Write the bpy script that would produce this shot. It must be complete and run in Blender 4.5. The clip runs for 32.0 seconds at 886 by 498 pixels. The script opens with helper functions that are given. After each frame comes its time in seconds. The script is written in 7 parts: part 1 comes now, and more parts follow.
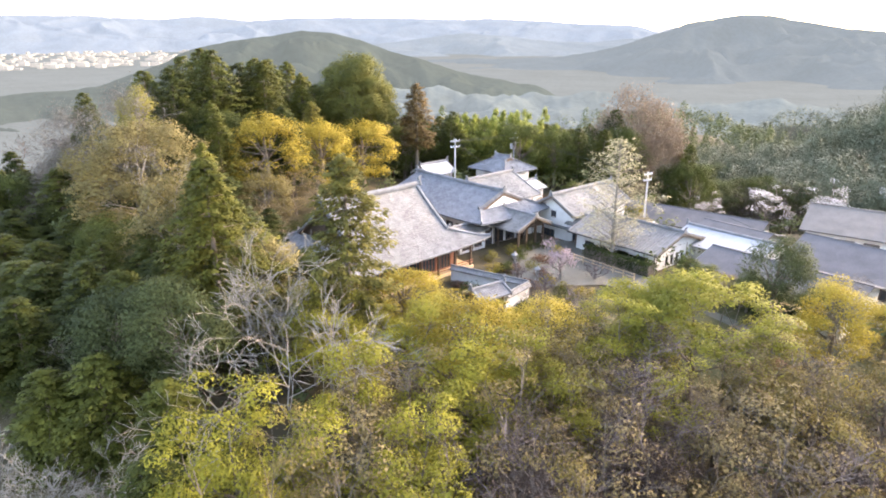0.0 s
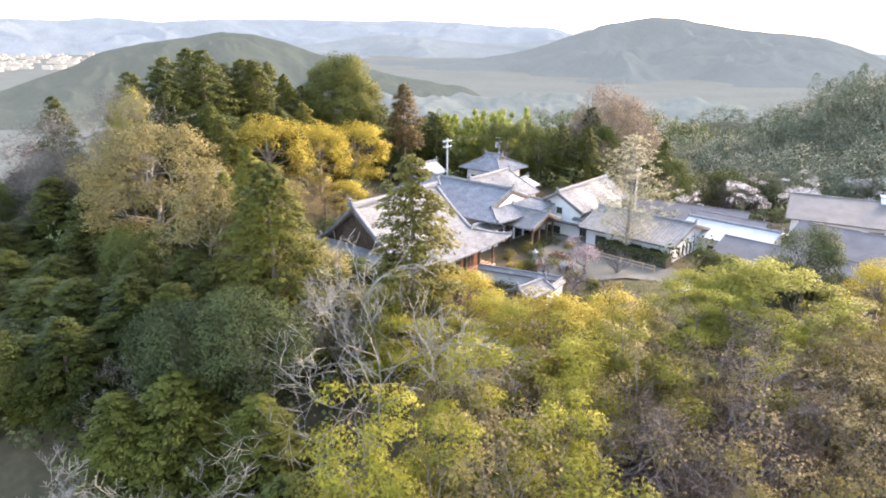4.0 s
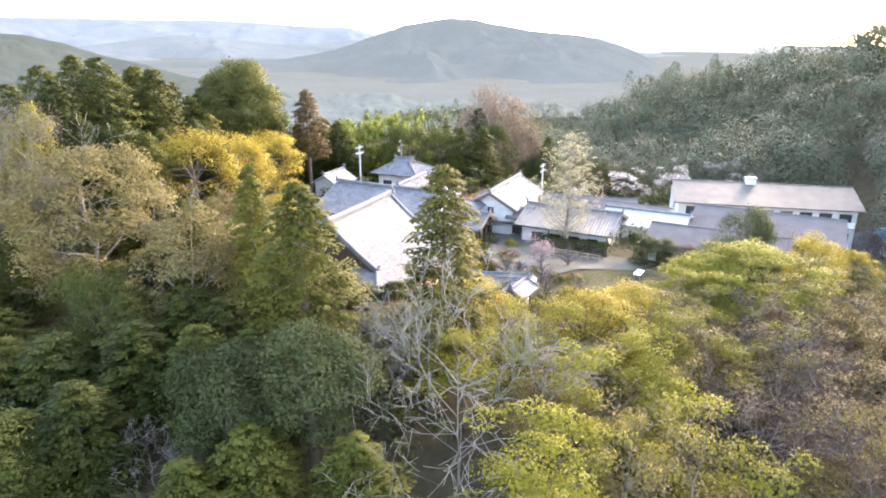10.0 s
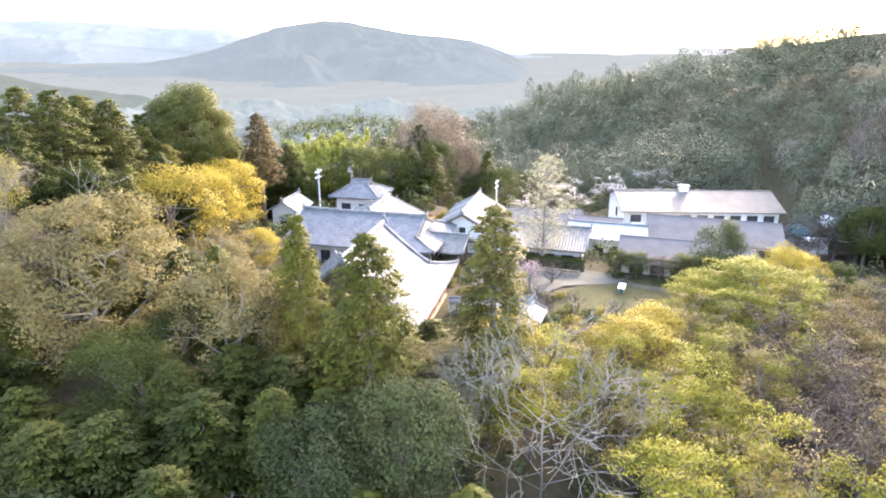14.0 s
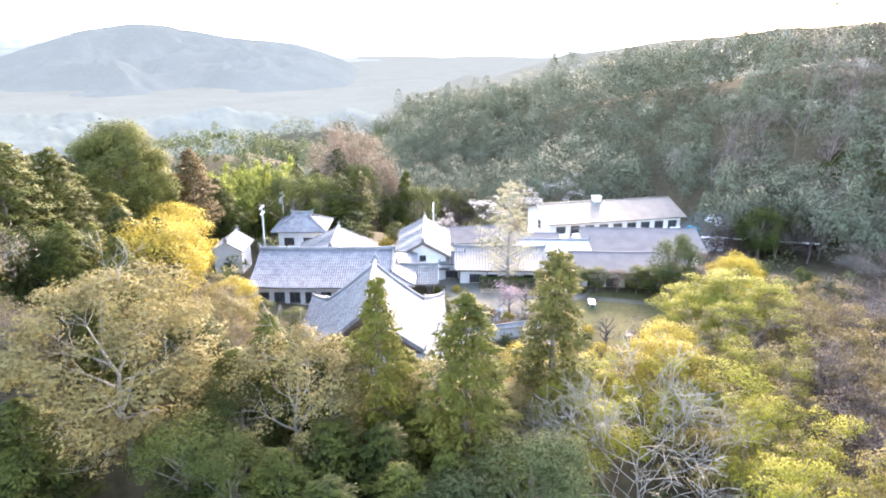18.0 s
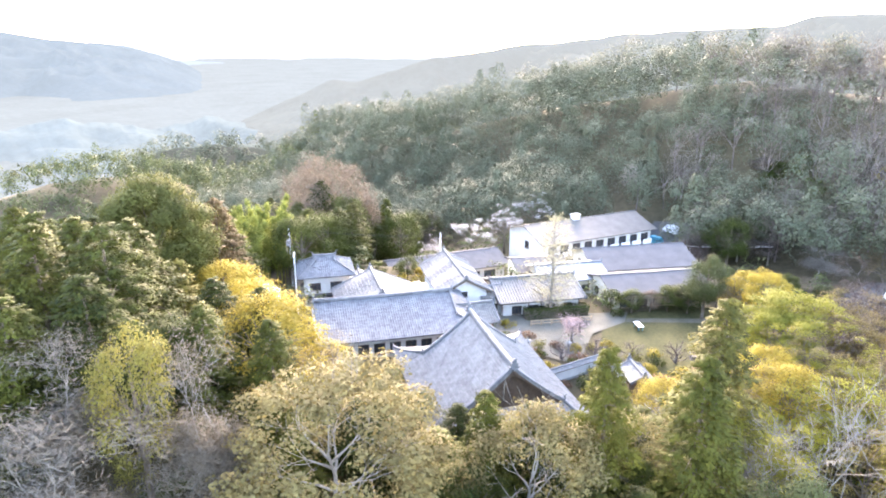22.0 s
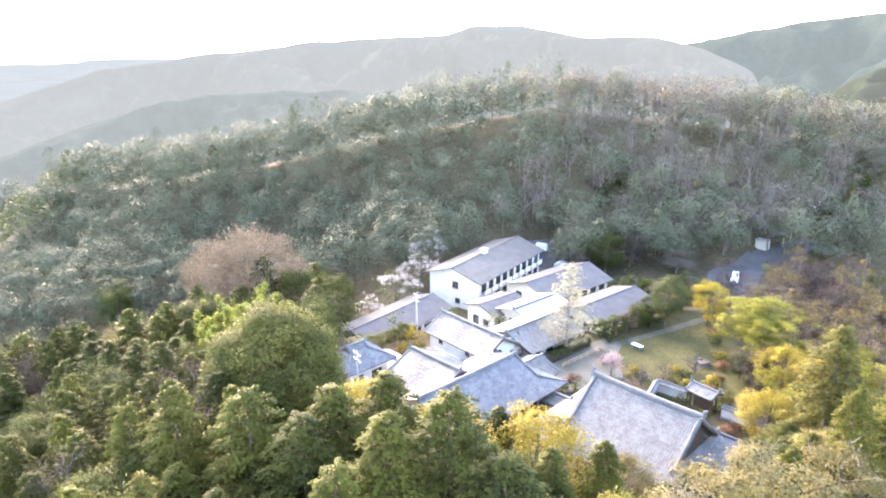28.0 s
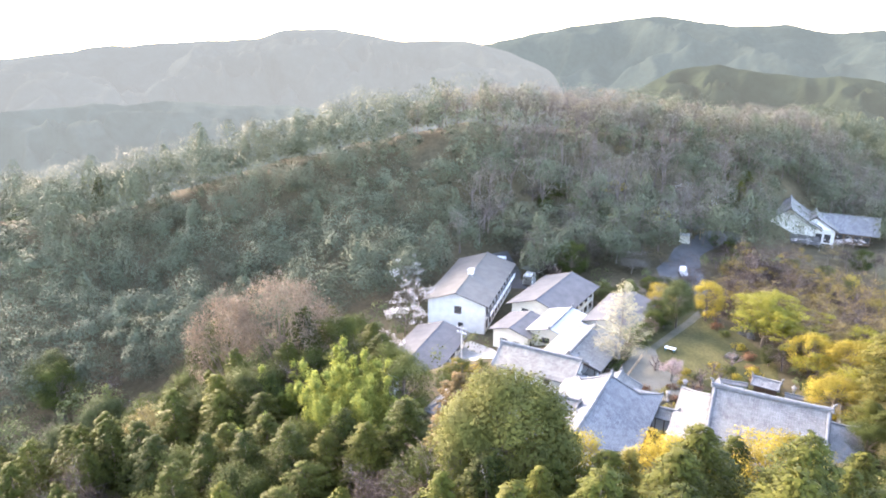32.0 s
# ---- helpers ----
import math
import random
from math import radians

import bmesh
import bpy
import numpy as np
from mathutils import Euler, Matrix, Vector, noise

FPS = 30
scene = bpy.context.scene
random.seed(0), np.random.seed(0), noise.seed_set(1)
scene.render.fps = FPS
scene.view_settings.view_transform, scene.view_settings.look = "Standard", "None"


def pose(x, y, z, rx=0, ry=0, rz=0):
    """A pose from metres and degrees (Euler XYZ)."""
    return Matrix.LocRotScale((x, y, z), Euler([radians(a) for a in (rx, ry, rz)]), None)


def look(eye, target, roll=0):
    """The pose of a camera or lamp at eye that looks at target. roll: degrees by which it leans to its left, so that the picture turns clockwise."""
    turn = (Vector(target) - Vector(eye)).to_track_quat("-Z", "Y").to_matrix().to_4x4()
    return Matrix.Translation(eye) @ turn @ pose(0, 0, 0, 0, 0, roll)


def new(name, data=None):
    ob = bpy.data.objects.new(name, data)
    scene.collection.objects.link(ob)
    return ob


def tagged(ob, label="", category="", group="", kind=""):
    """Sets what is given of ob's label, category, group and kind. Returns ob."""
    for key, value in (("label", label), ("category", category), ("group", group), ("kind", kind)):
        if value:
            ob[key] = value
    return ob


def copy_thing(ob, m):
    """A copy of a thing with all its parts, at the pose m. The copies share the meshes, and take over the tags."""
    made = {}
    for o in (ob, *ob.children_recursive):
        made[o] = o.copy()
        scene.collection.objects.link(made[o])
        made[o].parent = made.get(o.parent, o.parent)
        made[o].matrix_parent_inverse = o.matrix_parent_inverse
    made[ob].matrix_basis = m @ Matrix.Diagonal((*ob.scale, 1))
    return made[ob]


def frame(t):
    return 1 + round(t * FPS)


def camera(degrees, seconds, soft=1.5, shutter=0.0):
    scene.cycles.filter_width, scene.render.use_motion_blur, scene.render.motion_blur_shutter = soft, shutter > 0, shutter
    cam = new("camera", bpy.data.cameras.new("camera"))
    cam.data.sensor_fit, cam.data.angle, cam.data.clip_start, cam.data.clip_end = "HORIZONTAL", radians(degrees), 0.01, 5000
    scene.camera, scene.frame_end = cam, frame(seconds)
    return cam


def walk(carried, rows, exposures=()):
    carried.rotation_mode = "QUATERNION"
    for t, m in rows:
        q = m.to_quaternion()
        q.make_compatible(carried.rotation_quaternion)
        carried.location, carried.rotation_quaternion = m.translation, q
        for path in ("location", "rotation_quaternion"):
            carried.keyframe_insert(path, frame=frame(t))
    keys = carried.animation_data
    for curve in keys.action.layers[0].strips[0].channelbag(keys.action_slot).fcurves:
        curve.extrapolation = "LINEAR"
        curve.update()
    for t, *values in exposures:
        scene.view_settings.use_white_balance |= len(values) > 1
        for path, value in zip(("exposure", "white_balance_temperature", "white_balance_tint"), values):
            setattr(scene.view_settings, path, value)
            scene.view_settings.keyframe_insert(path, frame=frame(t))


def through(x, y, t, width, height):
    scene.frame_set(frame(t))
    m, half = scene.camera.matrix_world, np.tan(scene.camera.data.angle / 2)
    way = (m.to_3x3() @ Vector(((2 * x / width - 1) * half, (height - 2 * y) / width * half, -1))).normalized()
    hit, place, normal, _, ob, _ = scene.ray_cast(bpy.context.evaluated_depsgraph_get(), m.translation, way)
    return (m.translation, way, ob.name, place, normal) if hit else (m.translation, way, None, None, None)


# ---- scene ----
cam = camera(68.2, 32.0, soft=1.9)
METRES, EYE, TILT, LEAN, TURN = 180.0, 27.5, -18.5, 0.0, 0.0
ROWS = [
    (0.0, 0.0, 0.0, 0.0, 0.0, 0.0, -0.0),
    (0.5, -0.008, 0.0004, 0.0, -0.99, 0.03, 0.32),
    (1.0, -0.0161, 0.0009, 0.0001, -1.92, 0.04, 0.63),
    (1.5, -0.0242, 0.0016, 0.0001, -2.75, 0.04, 0.9),
    (2.0, -0.0322, 0.0024, 0.0002, -3.54, 0.04, 1.16),
    (2.5, -0.0402, 0.0033, 0.0002, -4.28, 0.04, 1.41),
    (3.0, -0.0482, 0.0043, 0.0002, -4.93, 0.04, 1.63),
    (3.5, -0.0561, 0.0055, 0.0003, -5.67, 0.03, 1.87),
    (4.0, -0.0639, 0.007, 0.0004, -6.51, 0.01, 2.15),
    (4.5, -0.0717, 0.0086, 0.0005, -7.38, -0.03, 2.46),
    (6.5, -0.1016, 0.0148, 0.0031, -11.4, -0.31, 3.73),
    (7.0, -0.1088, 0.0168, 0.0041, -13.5, -0.44, 4.39),
    (7.5, -0.116, 0.0191, 0.0052, -15.69, -0.59, 5.07),
    (8.0, -0.123, 0.0217, 0.0065, -17.64, -0.77, 5.71),
    (8.5, -0.1302, 0.0246, 0.0077, -19.01, -0.91, 6.13),
    (9.0, -0.1377, 0.0276, 0.0089, -20.27, -1.02, 6.52),
    (9.5, -0.1452, 0.0308, 0.0105, -21.46, -1.15, 6.88),
    (10.0, -0.1527, 0.0341, 0.0125, -22.49, -1.28, 7.2),
    (10.5, -0.1602, 0.0375, 0.0149, -23.53, -1.42, 7.51),
    (11.0, -0.1677, 0.0409, 0.0176, -24.72, -1.56, 7.87),
    (11.5, -0.1752, 0.0445, 0.0204, -26.14, -1.75, 8.3),
    (12.0, -0.1826, 0.0483, 0.0236, -27.6, -1.96, 8.72),
    (12.5, -0.1904, 0.0523, 0.0272, -29.15, -2.19, 9.16),
    (13.0, -0.198, 0.0565, 0.031, -30.47, -2.37, 9.52),
    (13.5, -0.2061, 0.061, 0.0356, -31.63, -2.55, 9.84),
    (14.0, -0.214, 0.0656, 0.0401, -32.87, -2.74, 10.16),
    (14.5, -0.2217, 0.0703, 0.0446, -34.14, -2.94, 10.5),
    (16.5, -0.256, 0.0964, 0.0641, -40.82, -4.11, 12.17),
    (17.0, -0.2646, 0.1042, 0.0694, -42.72, -4.53, 12.67),
    (17.5, -0.2742, 0.1134, 0.0748, -44.99, -4.99, 13.17),
    (18.0, -0.2838, 0.1236, 0.0806, -47.4, -5.54, 13.7),
    (18.5, -0.2932, 0.1345, 0.0867, -49.75, -6.12, 14.19),
    (19.0, -0.3028, 0.1466, 0.0939, -51.54, -6.57, 14.56),
    (19.5, -0.3125, 0.1593, 0.1017, -53.0, -6.93, 14.84),
    (20.0, -0.3224, 0.1735, 0.1101, -54.57, -7.33, 15.13),
    (20.5, -0.332, 0.1881, 0.1192, -56.13, -7.73, 15.4),
    (21.0, -0.3414, 0.2031, 0.1282, -57.7, -8.14, 15.66),
    (21.5, -0.3506, 0.2193, 0.1374, -59.16, -8.54, 15.89),
    (22.0, -0.3593, 0.2356, 0.1467, -60.75, -8.97, 16.15),
    (22.5, -0.3677, 0.2523, 0.1562, -62.52, -9.44, 16.49),
    (23.0, -0.3759, 0.2697, 0.1662, -64.3, -9.93, 16.79),
    (23.5, -0.3837, 0.2876, 0.1769, -66.11, -10.43, 17.04),
    (24.0, -0.3913, 0.306, 0.1889, -67.86, -10.98, 17.27),
    (24.5, -0.3984, 0.3253, 0.2012, -69.72, -11.54, 17.51),
    (25.0, -0.4042, 0.3459, 0.2131, -72.45, -12.34, 17.81),
    (25.5, -0.4087, 0.3671, 0.2253, -75.78, -13.34, 18.09),
    (27.5, -0.4157, 0.4548, 0.2747, -88.24, -17.36, 18.44),
    (28.0, -0.4143, 0.4781, 0.286, -91.23, -18.25, 18.46),
    (28.5, -0.4115, 0.5019, 0.2977, -93.93, -19.1, 18.42),
    (29.0, -0.4076, 0.5257, 0.3093, -96.54, -19.9, 18.37),
    (29.5, -0.4024, 0.5503, 0.3212, -99.06, -20.7, 18.27),
    (30.0, -0.3958, 0.5754, 0.3335, -101.57, -21.51, 18.13),
    (30.5, -0.3879, 0.6008, 0.3453, -104.02, -22.27, 17.97),
    (31.0, -0.3786, 0.6269, 0.3571, -106.35, -22.97, 17.79),
    (31.5, -0.3686, 0.6518, 0.3684, -108.16, -23.53, 17.6),
    (32.0, -0.3575, 0.6772, 0.3802, -110.09, -24.13, 17.38),
]
walk(cam, [(t, pose(0, 0, EYE, TILT, LEAN, TURN) @ pose(METRES * x, METRES * y, METRES * z, 90 + pitch, roll, yaw)) for t, x, y, z, yaw, pitch, roll in ROWS],
     exposures=[(0.0, 2.58, 7500, 20), (9.0, 2.74, 7250, 19), (13.0, 2.92, 7200, 20), (19.0, 3.22, 7050, 20), (26.0, 3.27, 6950, 20), (32.0, 3.0, 6950, 20)])

# ---- light: a low sun in a bright hazy sky ----
SUN_AZ, SUN_EL = 64.0, 24.0          # azimuth clockwise from +y
world = bpy.data.worlds.new("world")
scene.world = world
world.use_nodes = True
wn, wl = world.node_tree.nodes, world.node_tree.links
wn.clear()
sky = wn.new("ShaderNodeTexSky")
sky.sky_type, sky.sun_disc = "NISHITA", False
sky.sun_elevation, sky.sun_rotation = radians(SUN_EL), radians(SUN_AZ)
sky.air_density, sky.dust_density, sky.ozone_density = 0.85, 1.5, 0.5
bg, wo = wn.new("ShaderNodeBackground"), wn.new("ShaderNodeOutputWorld")
bg.inputs["Strength"].default_value = 0.34
wl.new(sky.outputs[0], bg.inputs["Color"])
wl.new(bg.outputs[0], wo.inputs["Surface"])
sun_data = bpy.data.lights.new("sun", "SUN")
sun_data.energy, sun_data.angle, sun_data.color = 1.3, radians(3.0), (1.0, 0.91, 0.76)
sun = new("sun", sun_data)
sun_dir = Vector((math.sin(radians(SUN_AZ)) * math.cos(radians(SUN_EL)), math.cos(radians(SUN_AZ)) * math.cos(radians(SUN_EL)), math.sin(radians(SUN_EL))))
sun.matrix_world = look(sun_dir * 300 + Vector((20, 80, 0)), (20, 80, 0))


# ---- materials ----
def nodes_of(name):
    m = bpy.data.materials.new(name)
    m.use_nodes = True
    n, l = m.node_tree.nodes, m.node_tree.links
    return m, n, l, n["Principled BSDF"]


def ramp(n, stops):
    r = n.new("ShaderNodeValToRGB")
    e = r.color_ramp.elements
    while len(e) < len(stops):
        e.new(0.5)
    for el, (p, c) in zip(e, stops):
        el.position, el.color = p, (*c, 1)
    return r


def surface(name, c1, c2, rough=0.8, scale=1.0, fine=12.0, bump=0.15, spec=0.3, metal=0.0, stain=None):
    """A plain surface: large blotches between two colours, fine grain, relief."""
    m, n, l, b = nodes_of(name)
    co = n.new("ShaderNodeTexCoord")
    big, small = n.new("ShaderNodeTexNoise"), n.new("ShaderNodeTexNoise")
    big.inputs["Scale"].default_value, small.inputs["Scale"].default_value = scale, fine
    big.inputs["Detail"].default_value = small.inputs["Detail"].default_value = 6
    for t in (big, small):
        l.new(co.outputs["Object"], t.inputs["Vector"])
    mix = n.new("ShaderNodeMath")
    mix.operation = "MULTIPLY_ADD"
    mix.inputs[1].default_value = 0.45
    l.new(small.outputs["Fac"], mix.inputs[0])
    half = n.new("ShaderNodeMath")
    half.operation = "MULTIPLY"
    half.inputs[1].default_value = 0.55
    l.new(big.outputs["Fac"], half.inputs[0])
    l.new(half.outputs[0], mix.inputs[2])
    stops = [(0.36, c1), (0.64, c2)]
    if stain:
        stops.insert(0, (0.28, stain))
    r = ramp(n, stops)
    l.new(mix.outputs[0], r.inputs["Fac"])
    l.new(r.outputs["Color"], b.inputs["Base Color"])
    b.inputs["Roughness"].default_value, b.inputs["Metallic"].default_value = rough, metal
    b.inputs["Specular IOR Level"].default_value = spec
    bp = n.new("ShaderNodeBump")
    bp.inputs["Strength"].default_value, bp.inputs["Distance"].default_value = bump, 0.05
    l.new(small.outputs["Fac"], bp.inputs["Height"])
    l.new(bp.outputs[0], b.inputs["Normal"])
    return m


def foliage(name, dark, light, through=0.35, rough=0.7, spread=0.3, blotch=0.35, swing=0.8, relief=0.0):
    """Leaves: each leaf of its own shade, clumps of their own, sunlight passing through."""
    m, n, l, b = nodes_of(name)
    geo, info = n.new("ShaderNodeNewGeometry"), n.new("ShaderNodeObjectInfo")
    co, big = n.new("ShaderNodeTexCoord"), n.new("ShaderNodeTexNoise")
    big.inputs["Scale"].default_value, big.inputs["Detail"].default_value = blotch, 2
    l.new(geo.outputs["Position"], big.inputs["Vector"])
    add = n.new("ShaderNodeMath")
    add.operation = "MULTIPLY_ADD"
    add.inputs[1].default_value = spread
    l.new(geo.outputs["Random Per Island"], add.inputs[0])
    sh = n.new("ShaderNodeMath")
    sh.operation = "MULTIPLY_ADD"
    sh.inputs[1].default_value = swing
    sh.inputs[2].default_value = 0.1 - 0.5 * swing
    l.new(big.outputs["Fac"], sh.inputs[0])
    ob = n.new("ShaderNodeMath")
    ob.operation = "MULTIPLY_ADD"
    ob.inputs[1].default_value = 0.35
    l.new(info.outputs["Random"], ob.inputs[0])
    l.new(sh.outputs[0], ob.inputs[2])
    l.new(ob.outputs[0], add.inputs[2])
    if relief:
        big.inputs["Detail"].default_value = 7
        fine, bp = n.new("ShaderNodeTexNoise"), n.new("ShaderNodeBump")
        fine.inputs["Scale"].default_value, fine.inputs["Detail"].default_value = 1.3, 5
        l.new(geo.outputs["Position"], fine.inputs["Vector"])
        bp.inputs["Strength"].default_value, bp.inputs["Distance"].default_value = 0.9, relief
        l.new(fine.outputs["Fac"], bp.inputs["Height"])
        l.new(bp.outputs[0], b.inputs["Normal"])
    r = ramp(n, [(0.1, dark), (0.95, light)])
    l.new(add.outputs[0], r.inputs["Fac"])
    l.new(r.outputs["Color"], b.inputs["Base Color"])
    b.inputs["Roughness"].default_value = rough
    b.inputs["Specular IOR Level"].default_value = 0.12
    tr, ms = n.new("ShaderNodeBsdfTranslucent"), n.new("ShaderNodeMixShader")
    ms.inputs[0].default_value = through
    l.new(r.outputs["Color"], tr.inputs["Color"])
    l.new(b.outputs[0], ms.inputs[1])
    l.new(tr.outputs[0], ms.inputs[2])
    l.new(ms.outputs[0], n["Material Output"].inputs["Surface"])
    return m


def tile_material(name, c1, c2, lichen, rough=0.38, lap=0.28):
    """Fired roof tiles: courses across the slope, each tile of its own shade, lichen in patches."""
    m, n, l, b = nodes_of(name)
    uv = n.new("ShaderNodeUVMap")
    br = n.new("ShaderNodeTexBrick")
    br.offset = 0.0
    br.inputs["Scale"].default_value = 1.0
    br.inputs["Brick Width"].default_value, br.inputs["Row Height"].default_value = 0.3, lap
    br.inputs["Mortar Size"].default_value, br.inputs["Mortar Smooth"].default_value = 0.02, 0.3
    br.inputs["Bias"].default_value = 0.0
    br.inputs["Color1"].default_value, br.inputs["Color2"].default_value = (*c1, 1), (*c2, 1)
    br.inputs["Mortar"].default_value = (c1[0] * 0.5, c1[1] * 0.5, c1[2] * 0.5, 1)
    l.new(uv.outputs[0], br.inputs["Vector"])
    geo, no = n.new("ShaderNodeNewGeometry"), n.new("ShaderNodeTexNoise")
    no.inputs["Scale"].default_value, no.inputs["Detail"].default_value = 0.9, 8
    l.new(geo.outputs["Position"], no.inputs["Vector"])
    r = ramp(n, [(0.42, (0, 0, 0)), (0.72, (0.38, 0.38, 0.38))])
    l.new(no.outputs["Fac"], r.inputs["Fac"])
    mx = n.new("ShaderNodeMix")
    mx.data_type = "RGBA"
    mx.inputs[7].default_value = (*lichen, 1)
    l.new(r.outputs["Color"], mx.inputs[0])
    l.new(br.outputs["Color"], mx.inputs[6])
    l.new(mx.outputs[2], b.inputs["Base Color"])
    b.inputs["Roughness"].default_value = rough
    b.inputs["Specular IOR Level"].default_value = 0.2
    sep, saw = n.new("ShaderNodeSeparateXYZ"), n.new("ShaderNodeMath")
    l.new(uv.outputs[0], sep.inputs[0])
    saw.operation = "PINGPONG"
    saw.inputs[1].default_value = lap
    l.new(sep.outputs["Y"], saw.inputs[0])
    bp = n.new("ShaderNodeBump")
    bp.inputs["Strength"].default_value, bp.inputs["Distance"].default_value = 0.5, 0.12
    l.new(saw.outputs[0], bp.inputs["Height"])
    l.new(bp.outputs[0], b.inputs["Normal"])
    return m


M = {}
M["tile_silver"] = tile_material("tile_silver", (0.121, 0.114, 0.106), (0.183, 0.173, 0.158), (0.24, 0.238, 0.228), 0.6)
M["tile_blue"] = tile_material("tile_blue", (0.078, 0.081, 0.086), (0.14, 0.143, 0.147), (0.21, 0.21, 0.208), 0.5)
M["tile_grey"] = tile_material("tile_grey", (0.0937, 0.0901, 0.0822), (0.152, 0.145, 0.13), (0.205, 0.204, 0.19), 0.5)
M["ridge"] = surface("ridge", (0.10, 0.10, 0.10), (0.19, 0.19, 0.187), 0.8, 0.8, 9, 0.3, 0.15)
M["slate"] = surface("slate", (0.0655, 0.0648, 0.067), (0.0991, 0.0968, 0.0967), 0.85, 0.5, 8, 0.1, 0.1)
M["slate_warm"] = surface("slate_warm", (0.0738, 0.0693, 0.0621), (0.113, 0.105, 0.0936), 0.5, 0.5, 8, 0.1, 0.1)
M["metal_white"] = surface("metal_white", (0.255, 0.255, 0.251), (0.34, 0.338, 0.332), 0.8, 0.4, 6, 0.05, 0.12)
M["plaster"] = surface("plaster", (0.44, 0.425, 0.39), (0.57, 0.555, 0.51), 0.9, 0.7, 14, 0.1, 0.2, stain=(0.36, 0.34, 0.30))
M["cream"] = surface("cream", (0.44, 0.40, 0.32), (0.55, 0.51, 0.42), 0.9, 0.6, 14, 0.1, 0.2)
M["wood_dark"] = surface("wood_dark", (0.05, 0.032, 0.02), (0.10, 0.065, 0.04), 0.7, 2.5, 20, 0.3)
M["wood_red"] = surface("wood_red", (0.16, 0.06, 0.03), (0.26, 0.11, 0.06), 0.6, 2.0, 18, 0.2)
M["wood_pale"] = surface("wood_pale", (0.32, 0.22, 0.12), (0.44, 0.32, 0.2), 0.7, 2.0, 18, 0.2)
M["glass"] = surface("glass", (0.02, 0.022, 0.025), (0.05, 0.055, 0.06), 0.08, 0.4, 3, 0.0, 0.8)
M["concrete"] = surface("concrete", (0.22, 0.21, 0.195), (0.32, 0.31, 0.29), 0.9, 0.8, 16, 0.2)
M["stone"] = surface("stone", (0.14, 0.135, 0.125), (0.26, 0.25, 0.23), 0.85, 2.0, 14, 0.5)
M["stone_dark"] = surface("stone_dark", (0.05, 0.05, 0.047), (0.10, 0.098, 0.09), 0.85, 2.0, 14, 0.5)
M["gravel"] = surface("gravel", (0.0713, 0.0675, 0.051), (0.128, 0.118, 0.0938), 0.95, 0.4, 24, 0.4)
M["trodden"] = surface("trodden", (0.044, 0.0432, 0.0256), (0.092, 0.084, 0.06), 0.95, 0.5, 9, 0.4)
M["asphalt"] = surface("asphalt", (0.05, 0.05, 0.05), (0.085, 0.085, 0.083), 0.9, 0.4, 30, 0.2)
M["bark"] = surface("bark", (0.07, 0.055, 0.04), (0.15, 0.12, 0.09), 0.9, 2.0, 14, 0.6)
M["bark_pale"] = surface("bark_pale", (0.115, 0.1, 0.08), (0.2, 0.178, 0.147), 0.9, 1.0, 10, 0.4)
M["bark_mauve"] = surface("bark_mauve", (0.0825, 0.0638, 0.0562), (0.165, 0.131, 0.116), 0.9, 1.0, 10, 0.4)
M["pole"] = surface("pole", (0.36, 0.35, 0.33), (0.46, 0.45, 0.43), 0.85, 1.0, 12, 0.1)
M["steel"] = surface("steel", (0.4, 0.4, 0.4), (0.55, 0.55, 0.55), 0.35, 1.0, 8, 0.05, 0.5, 0.8)
M["white_paint"] = surface("white_paint", (0.72, 0.72, 0.72), (0.82, 0.82, 0.82), 0.35, 0.5, 5, 0.0, 0.5)
M["teal_paint"] = surface("teal_paint", (0.03, 0.22, 0.30), (0.05, 0.30, 0.38), 0.35, 0.5, 5, 0.0, 0.5)
M["dark_paint"] = surface("dark_paint", (0.02, 0.02, 0.022), (0.045, 0.045, 0.05), 0.4, 0.5, 5, 0.0, 0.5)
M["rubber"] = surface("rubber", (0.015, 0.015, 0.015), (0.03, 0.03, 0.03), 0.8, 2, 9, 0.1)
M["ground"] = surface("ground", (0.04, 0.036, 0.02), (0.085, 0.068, 0.04), 0.95, 0.08, 0.9, 0.5, 0.1)
M["lawn"] = surface("lawn", (0.027, 0.0315, 0.012), (0.075, 0.066, 0.027), 0.95, 0.16, 2.2, 0.5, 0.1)

M["leaf_wood"] = foliage("leaf_wood", (0.035, 0.048, 0.02), (0.15, 0.16, 0.055), 0.22, spread=0.2, blotch=0.16, swing=1.3)
M["leaf_con"] = foliage("leaf_con", (0.0145, 0.0207, 0.00396), (0.0871, 0.0915, 0.0136), 0.18)
M["leaf_con2"] = foliage("leaf_con2", (0.0232, 0.0267, 0.0043), (0.105, 0.105, 0.0146), 0.18)
M["leaf_spring"] = foliage("leaf_spring", (0.0765, 0.0734, 0.016), (0.21, 0.191, 0.0478), 0.4)
M["leaf_ochre"] = foliage("leaf_ochre", (0.075, 0.06, 0.018), (0.235, 0.185, 0.055), 0.38)
M["leaf_fir"] = foliage("leaf_fir", (0.025, 0.031, 0.005), (0.128, 0.122, 0.019), 0.32)
M["leaf_olive"] = foliage("leaf_olive", (0.05, 0.05, 0.012), (0.215, 0.185, 0.042), 0.35)
M["leaf_brown"] = foliage("leaf_brown", (0.035, 0.025, 0.01), (0.15, 0.10, 0.035), 0.25)
M["leaf_ever"] = foliage("leaf_ever", (0.018, 0.0275, 0.006), (0.0902, 0.102, 0.02), 0.3)
